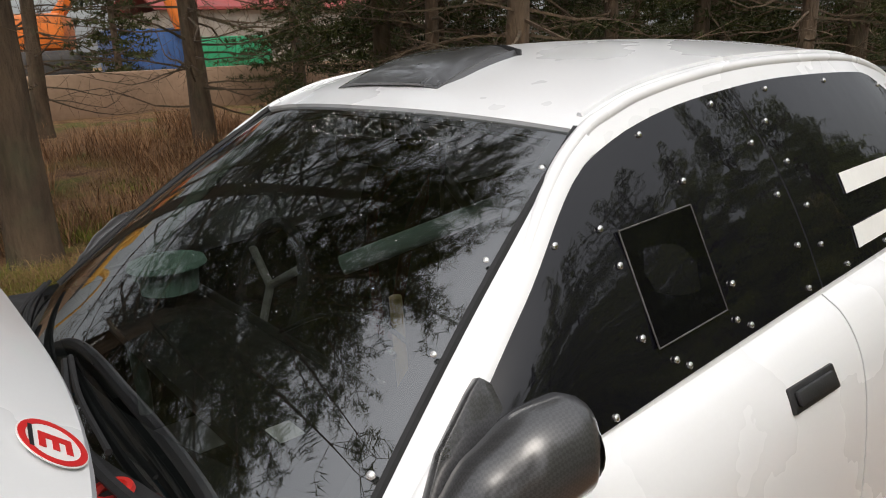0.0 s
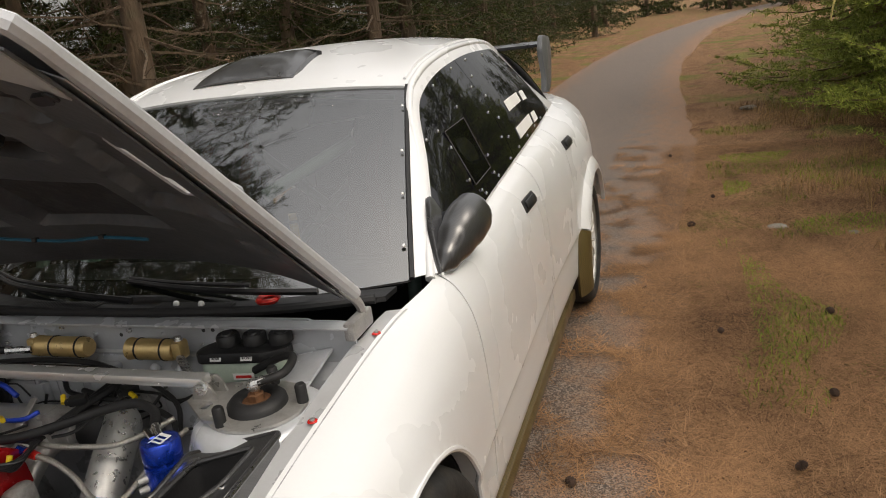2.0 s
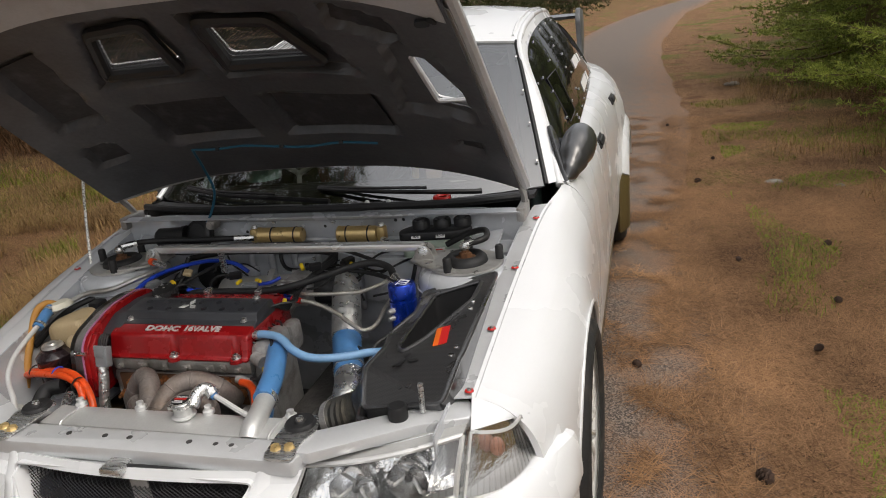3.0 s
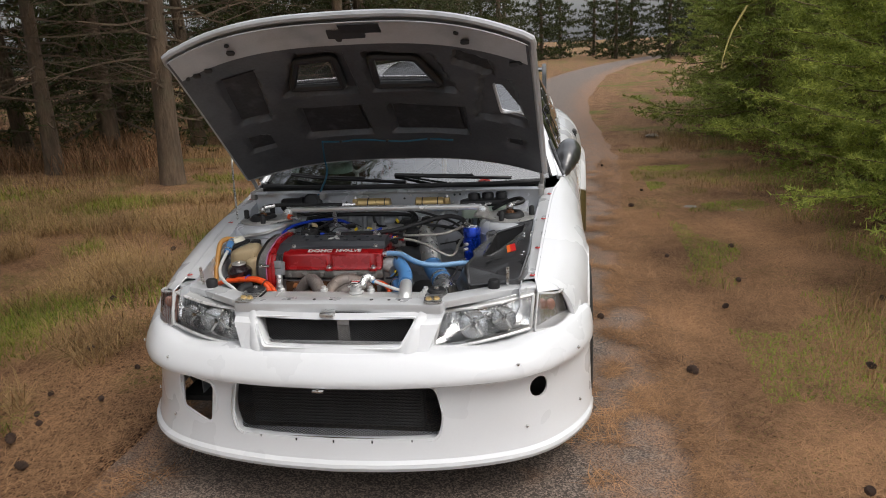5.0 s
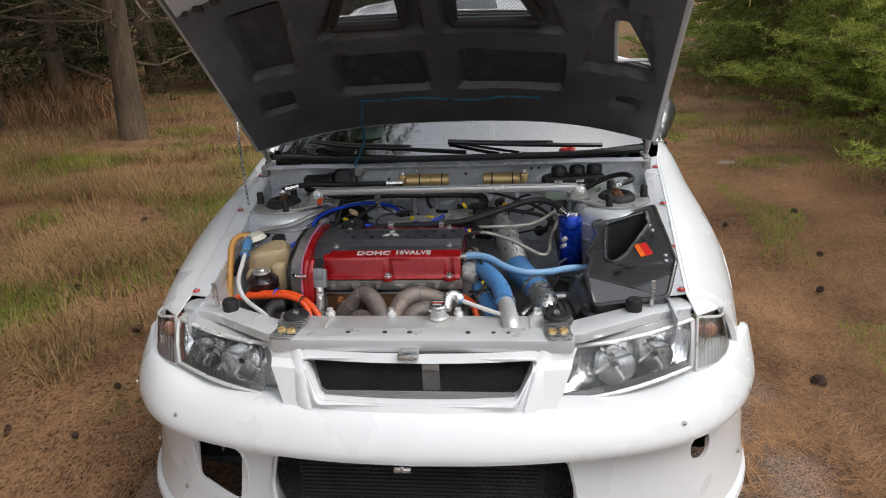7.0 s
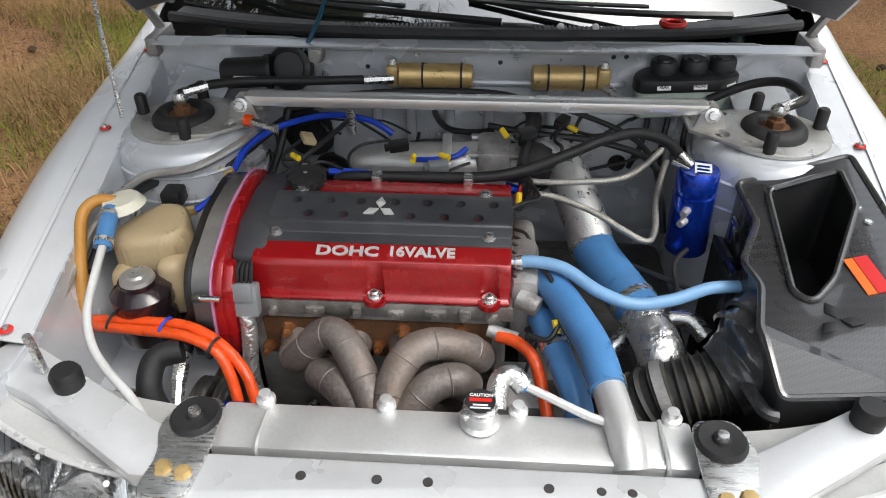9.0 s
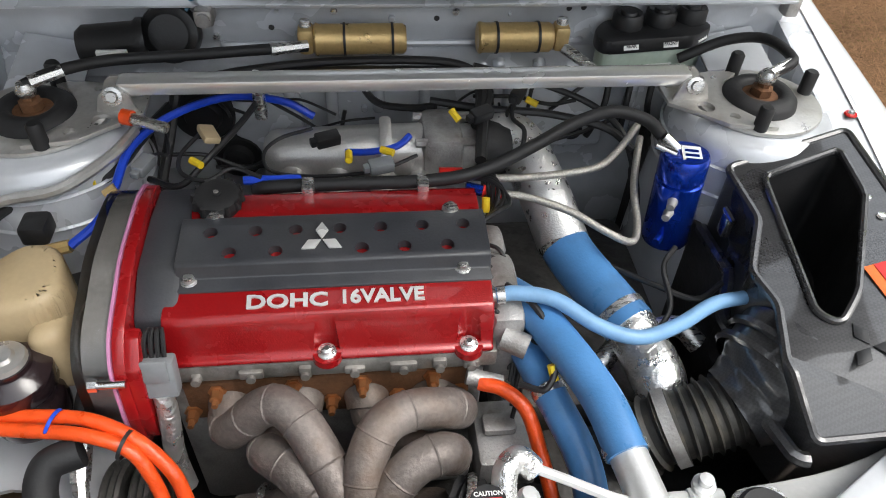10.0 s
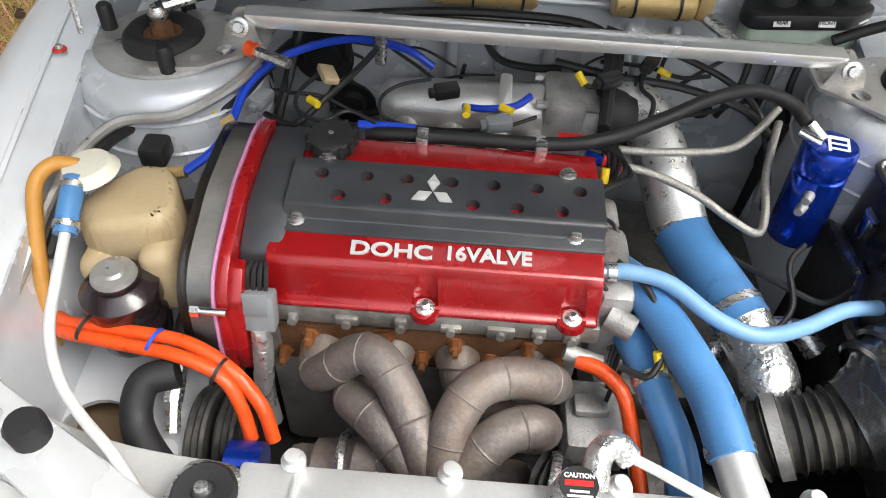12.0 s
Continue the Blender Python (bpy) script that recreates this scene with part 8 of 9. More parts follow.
block(t, (0.010, -0.012, 0.688), (0.075, 0.085, 0.775), 0.014)
rod(t, (0.07, 0.035, 0.73), (0.10, 0.035, 0.73), 0.037, n=24)
for y, z in ((0.0, 0.765), (0.07, 0.765), (0.0, 0.70)):
    rod(t, (0.0, y, z), (0.09, y, z), 0.007, n=8)
part("throttle_body", t, M_CAST, eng, "cast throttle body with cable drum")
part("throttle_hose", tube([(0.095, 0.035, 0.73), (0.12, 0.036, 0.728), (0.135, 0.04, 0.724)], 0.044, 18, 4), M_RUBBER, car)

# ---- intake tract, coolant and breather hoses ----
part("charge_pipe", tube([(0.118, 0.040, 0.728), (0.146, 0.055, 0.732), (0.172, 0.040, 0.726), (0.198, -0.030, 0.694), (0.222, -0.105, 0.648)], 0.0405, 24, 12), M_TAPE, car, "foil-wrapped charge pipe")
cp = part("charge_coupler", tube([(0.220, -0.098, 0.648), (0.236, -0.14, 0.638), (0.262, -0.200, 0.632), (0.290, -0.262, 0.624)], 0.0385, 24, 8), M_BLUEH, car, "sky-blue silicone charge coupler")
for a, b in (((0.2235, -0.108, 0.6455), (0.231, -0.128, 0.640)), ((0.280, -0.240, 0.627), (0.289, -0.260, 0.624))):
    part("hose_clamp", lathe([(0.0388, -0.006), (0.0404, -0.006), (0.0404, 0.006), (0.0388, 0.006)], along(a, b), 28), M_STEEL, cp)
part("charge_pipe", tube([(0.288, -0.258, 0.624), (0.300, -0.292, 0.617), (0.311, -0.335, 0.606), (0.316, -0.370, 0.580)], [0.038, 0.037, 0.038, 0.033], 20, 10), M_FOIL, car, "crumpled foil-wrapped lower charge pipe")
bell = part("intake_bellows", tube([(0.392, -0.400, 0.622), (0.350, -0.404, 0.606), (0.305, -0.404, 0.585), (0.262, -0.402, 0.548)], 0.053, 28, 14, ribs=0.0065, pitch=4), mat("dusty_bellows_rubber", (0.035, 0.034, 0.031), 0.55, 0.0, 0.3, 24.0, 0.0004, 200.0, dirt=(0.16, 0.14, 0.10), dirt_amount=0.45, dirt_scale=30.0), car, "black ribbed intake bellows")
part("bellows_band", lathe([(0.0525, -0.008), (0.0545, -0.008), (0.0545, 0.008), (0.0525, 0.008)], along((0.312, -0.404, 0.5885), (0.300, -0.404, 0.582)), 28), M_CAST, bell)
hb = part("radiator_hose", tube([(0.106, -0.240, 0.690), (0.130, -0.295, 0.712), (0.162, -0.370, 0.714), (0.186, -0.435, 0.710), (0.199, -0.500, 0.700)], 0.0245, 20, 8), M_BLUEH, car, "sky-blue silicone radiator hose")
part("hose_clamp", lathe([(0.0250, -0.006), (0.0264, -0.006), (0.0264, 0.006), (0.0250, 0.006)], along((0.199, -0.492, 0.697), (0.201, -0.52, 0.694)), 26), M_STEEL, hb)
part("radiator_stub", tube([(0.200, -0.495, 0.697), (0.207, -0.535, 0.692), (0.215, -0.585, 0.686), (0.218, -0.606, 0.672)], 0.0220, 18, 5), M_ALLOY, rad, "alloy radiator outlet stub")
part("lower_hose", tube([(0.115, -0.29, 0.66), (0.125, -0.34, 0.665), (0.148, -0.41, 0.655), (0.168, -0.47, 0.635), (0.175, -0.53, 0.60)], 0.0210, 18, 8), M_BLUEH, car, "second sky-blue silicone hose")
part("hose_clamp", lathe([(0.0215, -0.006), (0.0228, -0.006), (0.0228, 0.006), (0.0215, 0.006)], along((0.140, -0.385, 0.660), (0.148, -0.41, 0.655)), 24), M_STEEL, car)
bh = part("breather_hose", tube([(0.078, -0.298, 0.748), (0.105, -0.300, 0.752), (0.150, -0.312, 0.750), (0.200, -0.345, 0.735), (0.250, -0.358, 0.725), (0.310, -0.335, 0.716), (0.372, -0.300, 0.712), (0.420, -0.288, 0.708)], 0.0098, 14, 8), M_PALEB, car, "pale blue breather hose")
for a, b in (((0.084, -0.299, 0.749), (0.11, -0.30, 0.752)),):
    part("hose_clamp", lathe([(0.0101, -0.005), (0.0113, -0.005), (0.0113, 0.005), (0.0101, 0.005)], along(a, b), 16), M_STEEL, bh)
t = bmesh.new()
rod(t, (0.066, -0.298, 0.747), (0.086, -0.298, 0.748), 0.008, n=12)
part("breather_stub", t, M_STEEL, bh)
# oil catch can
cc = part("catch_can", lathe([(0.0, 0.0), (0.034, 0.0), (0.036, 0.004), (0.036, 0.112), (0.0325, 0.114), (0.0325, 0.120), (0.036, 0.122), (0.036, 0.152), (0.033, 0.157), (0.0, 0.158)], along((0.390, -0.098, 0.640), (0.387, -0.083, 0.80)), 30), M_BLUEA, car, "blue anodised oil catch can")
t = bmesh.new()
block(t, (-0.014, -0.019, 0.0), (0.014, 0.019, 0.0008), 0, pose(0.392, -0.092, 0.7985, 5, 0, -12))
part("can_label", t, M_WHITE, cc, "white label")
t = bmesh.new()
for k in range(3):
    block(t, (-0.010, -0.014 + 0.010 * k, 0.0009), (0.010, -0.009 + 0.010 * k, 0.0015), 0, pose(0.392, -0.092, 0.7985, 5, 0, -12))
part("label_bar", t, M_BLUEA, cc)
for z, x in ((0.665, 0.358), (0.715, 0.360), (0.735, 0.362)):
    t = bmesh.new()
    rod(t, (0.372, -0.118, z), (x, -0.134, z), 0.008, 0.006, 12)
    part("can_fitting", t, M_BLUEA if z < 0.7 else M_CAST, cc)
t = bmesh.new()
rod(t, (0.378, -0.073, 0.795), (0.360, -0.058, 0.808), 0.008, n=12)
rod(t, (0.372, -0.085, 0.795), (0.346, -0.068, 0.800), 0.006, n=10)
part("can_spigot", t, M_CHROME, cc)
part("vent_hose", tube([(0.358, -0.055, 0.806), (0.338, -0.03, 0.818), (0.290, -0.018, 0.826), (0.230, -0.035, 0.820), (0.165, -0.07, 0.808), (0.09, -0.105, 0.795), (0.02, -0.115, 0.786), (-0.10, -0.11, 0.780), (-0.20, -0.105, 0.775), (-0.23, -0.10, 0.765)], 0.0095, 12, 8), M_RUBBER, car, "long black vent hose to the catch can")
for x in (-0.155, 0.0):
    t = bmesh.new()
    block(t, (x - 0.008, -0.135, 0.772), (x + 0.008, -0.108, 0.794), 0.003)
    part("hose_bracket", t, M_STEEL, eng)
# braided lines with red and blue ends
part("braided_line", tube([(0.06, -0.075, 0.765), (0.12, -0.09, 0.765), (0.20, -0.085, 0.765), (0.265, -0.07, 0.765), (0.310, -0.03, 0.770), (0.345, 0.01, 0.78)], 0.0058, 10, 8), M_BRAID, car, "steel-braided fuel line")
part("braided_line", tube([(0.115, -0.115, 0.757), (0.155, -0.12, 0.752), (0.215, -0.135, 0.735), (0.262, -0.155, 0.715), (0.302, -0.165, 0.70), (0.322, -0.13, 0.70), (0.330, -0.07, 0.72), (0.345, -0.02, 0.74), (0.36, 0.02, 0.75)], 0.0058, 10, 8), M_BRAID, car, "steel-braided oil line")
for a, b, m in (((0.062, -0.108, 0.764), (0.086, -0.111, 0.761), M_BLUEA), ((0.086, -0.111, 0.761), (0.114, -0.115, 0.757), M_REDP), ((0.028, -0.073, 0.764), (0.062, -0.075, 0.765), M_REDP)):
    t = bmesh.new()
    rod(t, a, b, 0.0095, 0.008, 8)
    part("hose_end", t, m, car, "anodised hose end")

# ---- air box in carbon cloth ----
BOX = rounded([(0.452, -0.094), (0.634, -0.066), (0.632, -0.24), (0.628, -0.44), (0.600, -0.506), (0.424, -0.496), (0.408, -0.42), (0.430, -0.338), (0.418, -0.282), (0.458, -0.200)], 0.012)


def box_top(x, y):
    return 0.793 + 0.08 * (y + 0.1) + 0.22 * (x - 0.53) - 0.9 * max(0, -0.445 - y)


t = bmesh.new()
n_b = len(BOX)
top_v = [t.verts.new((x, y, box_top(x, y))) for x, y in BOX]
low_v = [t.verts.new((x * 0.97 + 0.016, y * 0.97, 0.56)) for x, y in BOX]
t.faces.new(top_v)
t.faces.new(low_v[::-1])
for k in range(n_b):
    t.faces.new((top_v[k], low_v[k], low_v[(k + 1) % n_b], top_v[(k + 1) % n_b]))
bmesh.ops.recalc_face_normals(t, faces=t.faces)
bmesh.ops.triangulate(t, faces=[f for f in t.faces if len(f.verts) > 4])
MOUTH = [(0.490, -0.128), (0.606, -0.104), (0.600, -0.195), (0.522, -0.345), (0.484, -0.384), (0.464, -0.362), (0.478, -0.235)]
mouth = slab(rounded(MOUTH, 0.015), 0.62, 1.0)
abox = part("air_box", carved(t, mouth), M_CARBON, car, "open-topped carbon-cloth air box", smooth=30)
rim_pts = rounded(MOUTH, 0.015)
part("mouth_rim", tube([(x, y, box_top(x, y) + 0.002) for x, y in rim_pts] + [(rim_pts[0][0], rim_pts[0][1], box_top(*rim_pts[0]) + 0.002)], 0.005, 8, 2), M_CARBON, abox)
# added black walls and floor darken the mouth in place of its inner shade
t = bmesh.new()
for (xa, ya), (xb, yb) in zip(rim_pts, rim_pts[1:] + rim_pts[:1]):
    t.faces.new([t.verts.new(p) for p in ((xa * 0.99 + 0.0053, ya * 0.99 - 0.0025, box_top(xa, ya) - 0.006), (xb * 0.99 + 0.0053, yb * 0.99 - 0.0025, box_top(xb, yb) - 0.006), (xb * 0.9 + 0.053, yb * 0.9 - 0.025, 0.64), (xa * 0.9 + 0.053, ya * 0.9 - 0.025, 0.64))])
bmesh.ops.remove_doubles(t, verts=t.verts, dist=1e-4)
bmesh.ops.holes_fill(t, edges=[e for e in t.edges if e.is_boundary and all(v.co.z < 0.641 for v in e.verts)], sides=0)
part("mouth_liner", t, M_RUBBER, abox, "added black sheet for the shade inside the mouth")
part("box_edge", tube([(x, y, box_top(x, y) - 0.002) for x, y in BOX] + [(BOX[0][0], BOX[0][1], box_top(*BOX[0]) - 0.002)], 0.006, 8, 1), M_CARBON, abox)
part("box_flange", tube([(x + (x - 0.53) * 0.1, y * 1.01, 0.66) for x, y in BOX[25:] + BOX[:2]], 0.010, 8, 2), M_CARBON, abox)
part("box_inlet", tube([(0.475, -0.368, 0.668), (0.440, -0.386, 0.652), (0.412, -0.396, 0.634), (0.388, -0.402, 0.620)], [0.092, 0.084, 0.066, 0.057], 30, 8), M_CARBON, abox, "carbon inlet drum")
for f, r in ((0.22, 0.088), (0.46, 0.082)):
    a = Vector((0.475, -0.368, 0.668)).lerp(Vector((0.388, -0.402, 0.620)), f)
    part("drum_ring", lathe([(r, -0.007), (r + 0.006, -0.004), (r + 0.006, 0.004), (r, 0.007)], along(a, a + Vector((-0.082, -0.041, -0.043))), 28), M_CARBON, abox)
for a in (90, 210, 330):
    m = Matrix.Translation((0.503, -0.418, box_top(0.503, -0.418) + 0.0006)) @ Euler((radians(4.6), radians(-12.4), 0)).to_matrix().to_4x4() @ pose(0, 0, 0, 0, 0, a - 80)
    part("embossed_diamond", slab([(0.0, 0.002), (-0.0095, 0.0175), (0.0, 0.034), (0.0095, 0.0175)], 0.0, 0.0014, 0.0006, m), M_BLACK, abox)
t = bmesh.new()
block(t, (-0.013, -0.036, 0.0), (0.013, 0.036, 0.0012), 0, pose(0.560, -0.345, box_top(0.56, -0.345) + 0.0015, 4.6, -12.4, 6))
part("box_sticker", t, M_STICK, abox, "bright orange sticker")
t = bmesh.new()
block(t, (-0.006, -0.036, 0.0012), (0.013, 0.036, 0.002), 0, pose(0.566, -0.345, box_top(0.566, -0.345) + 0.0015, 4.6, -12.4, 6))
part("box_sticker", t, M_REDSTICK, abox, "red sticker stripe")
for x, y in ((0.600, -0.20), (0.603, -0.235), (0.610, -0.40), (0.606, -0.43)):
    part("box_screw", lathe([(0.0, 0.004), (0.006, 0.003), (0.007, 0.0)], pose(x, y, box_top(x, y)), 10), M_CHROME, abox)
t = bmesh.new()
block(t, (0.438, -0.165, 0.70), (0.452, -0.145, 0.735), 0.003)
rod(t, (0.445, -0.17, 0.735), (0.445, -0.14, 0.735), 0.005, n=8)
part("box_latch", t, M_CHROME, abox)

# ---- bulkhead fittings ----
t = bmesh.new()
block(t, (-0.418, 0.022, 0.840), (0.418, 0.056, 0.862), 0.006)
part("strut_bar", t, mat("polished_bar_alloy", (0.76, 0.76, 0.75), 0.24, 0.6, 0.06, 9.0), car, "bare alloy strut bar across the bay")
for x0, x1, side in ((-0.150, -0.004, -1), (0.112, 0.236, 1)):
    acc = part("damper_reservoir", lathe([(0.0, 0.0), (0.022, 0.0), (0.0255, 0.003), (0.0255, 0.006), (0.024, 0.008), (0.024, x1 - x0 - 0.006), (0.020, x1 - x0), (0.0, x1 - x0)], along((x0, 0.178, 0.842), (x1, 0.178, 0.842)), 26), M_GOLD, car, "gold damper reservoir strapped to the bulkhead")
    for f in (0.33, 0.85) if side < 0 else (0.25, 0.8):
        part("cable_tie", lathe([(0.0245, -0.002), (0.0258, -0.002), (0.0258, 0.002), (0.0245, 0.002)], along((x0 + (x1 - x0) * f, 0.178, 0.842), (x1 + 0.1, 0.178, 0.842)), 24), M_BLACK, acc)
    xe = x0 - 0.012 if side < 0 else x1 + 0.014
    t = bmesh.new()
    block(t, (xe - 0.013, 0.160, 0.822), (xe + 0.013, 0.195, 0.866), 0.008)
    part("reservoir_head", t, M_GOLD, acc)
    part("reservoir_bolt", lathe([(0.0, 0.010), (0.008, 0.009), (0.010, 0.0)], pose(xe, 0.178, 0.866), 10), M_STEEL, acc)
part("damper_hose", tube([(-0.535, 0.022, 0.862), (-0.50, 0.045, 0.868), (-0.44, 0.085, 0.862), (-0.34, 0.115, 0.852), (-0.24, 0.135, 0.848), (-0.16, 0.16, 0.84)], 0.0085, 10, 8), M_RUBBER, car, "black damper hose")
part("damper_hose", tube([(0.545, 0.022, 0.862), (0.585, 0.050, 0.868), (0.57, 0.115, 0.868), (0.52, 0.145, 0.85), (0.45, 0.150, 0.815)], 0.0085, 10, 8), M_RUBBER, car, "black damper hose")
for a, b in (((-0.215, 0.140, 0.846), (-0.16, 0.16, 0.842)), ((-0.528, 0.027, 0.864), (-0.490, 0.050, 0.868)), ((0.255, 0.165, 0.83), (0.300, 0.13, 0.81)), ((0.535, 0.018, 0.861), (0.582, 0.044, 0.867))):
    t = bmesh.new()
    rod(t, a, b, 0.010, 0.0085, 8)
    part("hose_ferrule", t, M_STEEL, car)
# three-chamber fluid reservoir
t = bmesh.new()
slab(rounded([(0.318, 0.145), (0.475, 0.165), (0.515, 0.195), (0.50, 0.220), (0.34, 0.215), (0.31, 0.18)], 0.02), 0.772, 0.825, 0.004, bm=t)
fr = part("fluid_reservoir", t, mat("milky_green_plastic", (0.42, 0.50, 0.42), 0.4), car, "three-chamber brake fluid reservoir with black caps")
t = slab(rounded([(0.312, 0.140), (0.478, 0.160), (0.52, 0.195), (0.503, 0.226), (0.335, 0.222), (0.304, 0.18)], 0.02), 0.824, 0.850, 0.005)
part("reservoir_collar", t, M_BLACK, fr)
for i, (x, y) in enumerate(((0.366, 0.196), (0.426, 0.206), (0.484, 0.216))):
    prof = [(0.0, 0.026), (0.012, 0.026), (0.014, 0.022), (0.022, 0.024), (0.0255, 0.020), (0.026, 0.0)]
    part("reservoir_cap", lathe(prof, pose(x, y, 0.850), 16), M_BLACK, fr, "ridged black cap")
    xx, yy = (0.362, 0.148) if i == 0 else (0.432, 0.156) if i == 1 else (0.494, 0.178)
    turn = 6 if i < 2 else 38
    m = pose(xx, yy - 0.002, 0.8385, 62, 0, turn)
    t = bmesh.new()
    block(t, (-0.013, -0.006, 0.0), (0.013, 0.006, 0.001), 0, m)
    part("reservoir_label", t, M_WHITE, fr, "white label")
    part("label_word", lettering(("REAR", "FRONT", "CLUTCH")[i], 0.0075, m @ pose(0, 0, 0.0014), 0.0001), M_BLACK, fr, smooth=0)
t = bmesh.new()
block(t, (-0.024, -0.007, 0), (0.024, 0.007, 0.001), 0, pose(0.418, 0.152, 0.796, 86, 0, 7))
part("reservoir_label", t, M_WHITE, fr)
t = bmesh.new()
block(t, (-0.018, -0.003, 0.001), (0.018, 0.003, 0.0016), 0, pose(0.418, 0.152, 0.796, 86, 0, 7))
part("label_bar", t, M_REDP, fr)
fr.location.z = 0.002
for k, x in enumerate((0.35, 0.39, 0.43)):
    part("fluid_line", tube([(x, 0.175, 0.775), (x - 0.01, 0.15, 0.72), (x - 0.03 + 0.02 * k, 0.15, 0.66)], 0.006, 8, 5), M_BLACK, fr)
    part("line_fitting", lathe([(0.009, 0.0), (0.010, 0.008), (0.008, 0.02), (0.0, 0.02)], pose(x, 0.174, 0.756), 8), M_STEEL, fr)
# wiper motor
wm = part("wiper_motor", lathe([(0.0, 0.0), (0.022, 0.002), (0.030, 0.012), (0.030, 0.085), (0.034, 0.09), (0.034, 0.10)], along((-0.505, 0.160, 0.845), (-0.40, 0.178, 0.845)), 22), M_BLACK, car, "black wiper motor and gearbox")
part("motor_gearbox", lathe([(0.0, 0.030), (0.030, 0.029), (0.034, 0.024), (0.043, 0.022), (0.046, 0.016), (0.046, 0.0)], along((-0.372, 0.205, 0.842), (-0.372, 0.10, 0.885)), 28), M_BLACK, wm)
t = bmesh.new()
block(t, (-0.330, 0.175, 0.862), (-0.300, 0.215, 0.892), 0.008)
rod(t, (-0.315, 0.17, 0.877), (-0.315, 0.22, 0.877), 0.011, n=12)
part("motor_mount", t, M_CAST, wm)
t = bmesh.new()
block(t, (-0.47, 0.129, 0.838), (-0.425, 0.136, 0.852), 0.001)
part("motor_label", t, M_WHITE, wm)

# ---- right-hand corner: washer bottle, fluid pot, hoses ----
t = bmesh.new()
slab(rounded([(-0.575, -0.245), (-0.515, -0.188), (-0.462, -0.192), (-0.437, -0.255), (-0.450, -0.298), (-0.548, -0.302)], 0.028, 5), 0.655, 0.772, 0.016, bm=t, seg=4)
for v in t.verts:
    if v.co.z > 0.74:
        v.co.z -= 0.30 * max(0.0, -0.50 - v.co.x) + 0.10 * max(0.0, -0.25 - v.co.y)
block(t, (-0.560, -0.325, 0.630), (-0.512, -0.245, 0.715), 0.018, seg=4)
block(t, (-0.482, -0.322, 0.630), (-0.440, -0.25, 0.735), 0.018, seg=4)
for v in t.verts:
    v.co += Vector((1, 1, 1)) * 0.0035 * noise.noise(v.co * 16)
wb = part("washer_bottle", t, M_BEIGE, car, "yellowed plastic washer bottle")
part("bottle_cap", lathe([(0.0, 0.012), (0.028, 0.010), (0.034, 0.0), (0.036, -0.004)], pose(-0.548, -0.235, 0.790, 0, -8), 20), mat("cream_plastic", (0.62, 0.60, 0.50), 0.5), wb, "cream filler cap")
t = bmesh.new()
block(t, (-0.530, -0.345, 0.655), (-0.480, -0.315, 0.700), 0.008)
part("bottle_bracket", t, M_BLACK, wb)
part("fluid_pot", lathe([(0.044, 0.0), (0.046, 0.01), (0.045, 0.040), (0.041, 0.046), (0.041, 0.054), (0.046, 0.060), (0.046, 0.084), (0.036, 0.094), (0.029, 0.098), (0.029, 0.106), (0.0, 0.106)], pose(-0.498, -0.340, 0.617), 32), mat("dark_plum_plastic", (0.02, 0.012, 0.014), 0.25, coat=0.3), car, "black power-steering fluid pot")
part("pot_lid", lathe([(0.0, 0.010), (0.012, 0.011), (0.015, 0.007), (0.025, 0.006), (0.027, 0.0)], pose(-0.498, -0.340, 0.723), 24), M_BARE, car, "bright fluid pot lid")
part("amber_hose", tube([(-0.560, -0.232, 0.792), (-0.588, -0.236, 0.796), (-0.606, -0.258, 0.782), (-0.608, -0.29, 0.735), (-0.602, -0.335, 0.67), (-0.594, -0.370, 0.61)], 0.0095, 12, 8), M_AMBER, car, "amber plastic overflow hose")
jh = part("blue_joint", tube([(-0.556, -0.255, 0.792), (-0.553, -0.285, 0.782), (-0.550, -0.320, 0.765)], 0.0135, 12, 5), M_BLUEH, car, "blue silicone hose joint")
for f in (0.15, 0.85):
    a = Vector((-0.556, -0.255, 0.792)).lerp(Vector((-0.550, -0.320, 0.765)), f)
    part("hose_clamp", lathe([(0.0140, -0.004), (0.0152, -0.004), (0.0152, 0.004), (0.0140, 0.004)], along(a, a + Vector((0.006, -0.065, -0.027))), 18), M_STEEL, jh)
part("white_hose", tube([(-0.548, -0.318, 0.770), (-0.540, -0.37, 0.756), (-0.530, -0.43, 0.736), (-0.508, -0.475, 0.718), (-0.475, -0.510, 0.705), (-0.425, -0.550, 0.694), (-0.378, -0.60, 0.680), (-0.355, -0.64, 0.660)], 0.0062, 10, 8), M_WHITEH, car, "thin white overflow hose")
part("brake_pipe", tube([(-0.64, -0.42, 0.665), (-0.56, -0.50, 0.672), (-0.48, -0.555, 0.668), (-0.42, -0.60, 0.655), (-0.40, -0.63, 0.64)], 0.006, 8, 6), M_STEEL, car)
for o, rr in ((0.0, 0.0086), (1.0, 0.0084)):
    part("orange_hose", tube([(-0.588, -0.347 - 0.010 * o, 0.640), (-0.556, -0.370 - 0.014 * o, 0.662), (-0.48, -0.385 - 0.018 * o, 0.676), (-0.405, -0.398 - 0.020 * o, 0.682), (-0.350 - 0.006 * o, -0.420 - 0.012 * o, 0.668), (-0.312 - 0.022 * o, -0.446 - 0.004 * o, 0.638), (-0.296 - 0.026 * o, -0.470, 0.600)], rr, 12, 8), M_ORANGE, car, "orange fire-sleeved oil line")
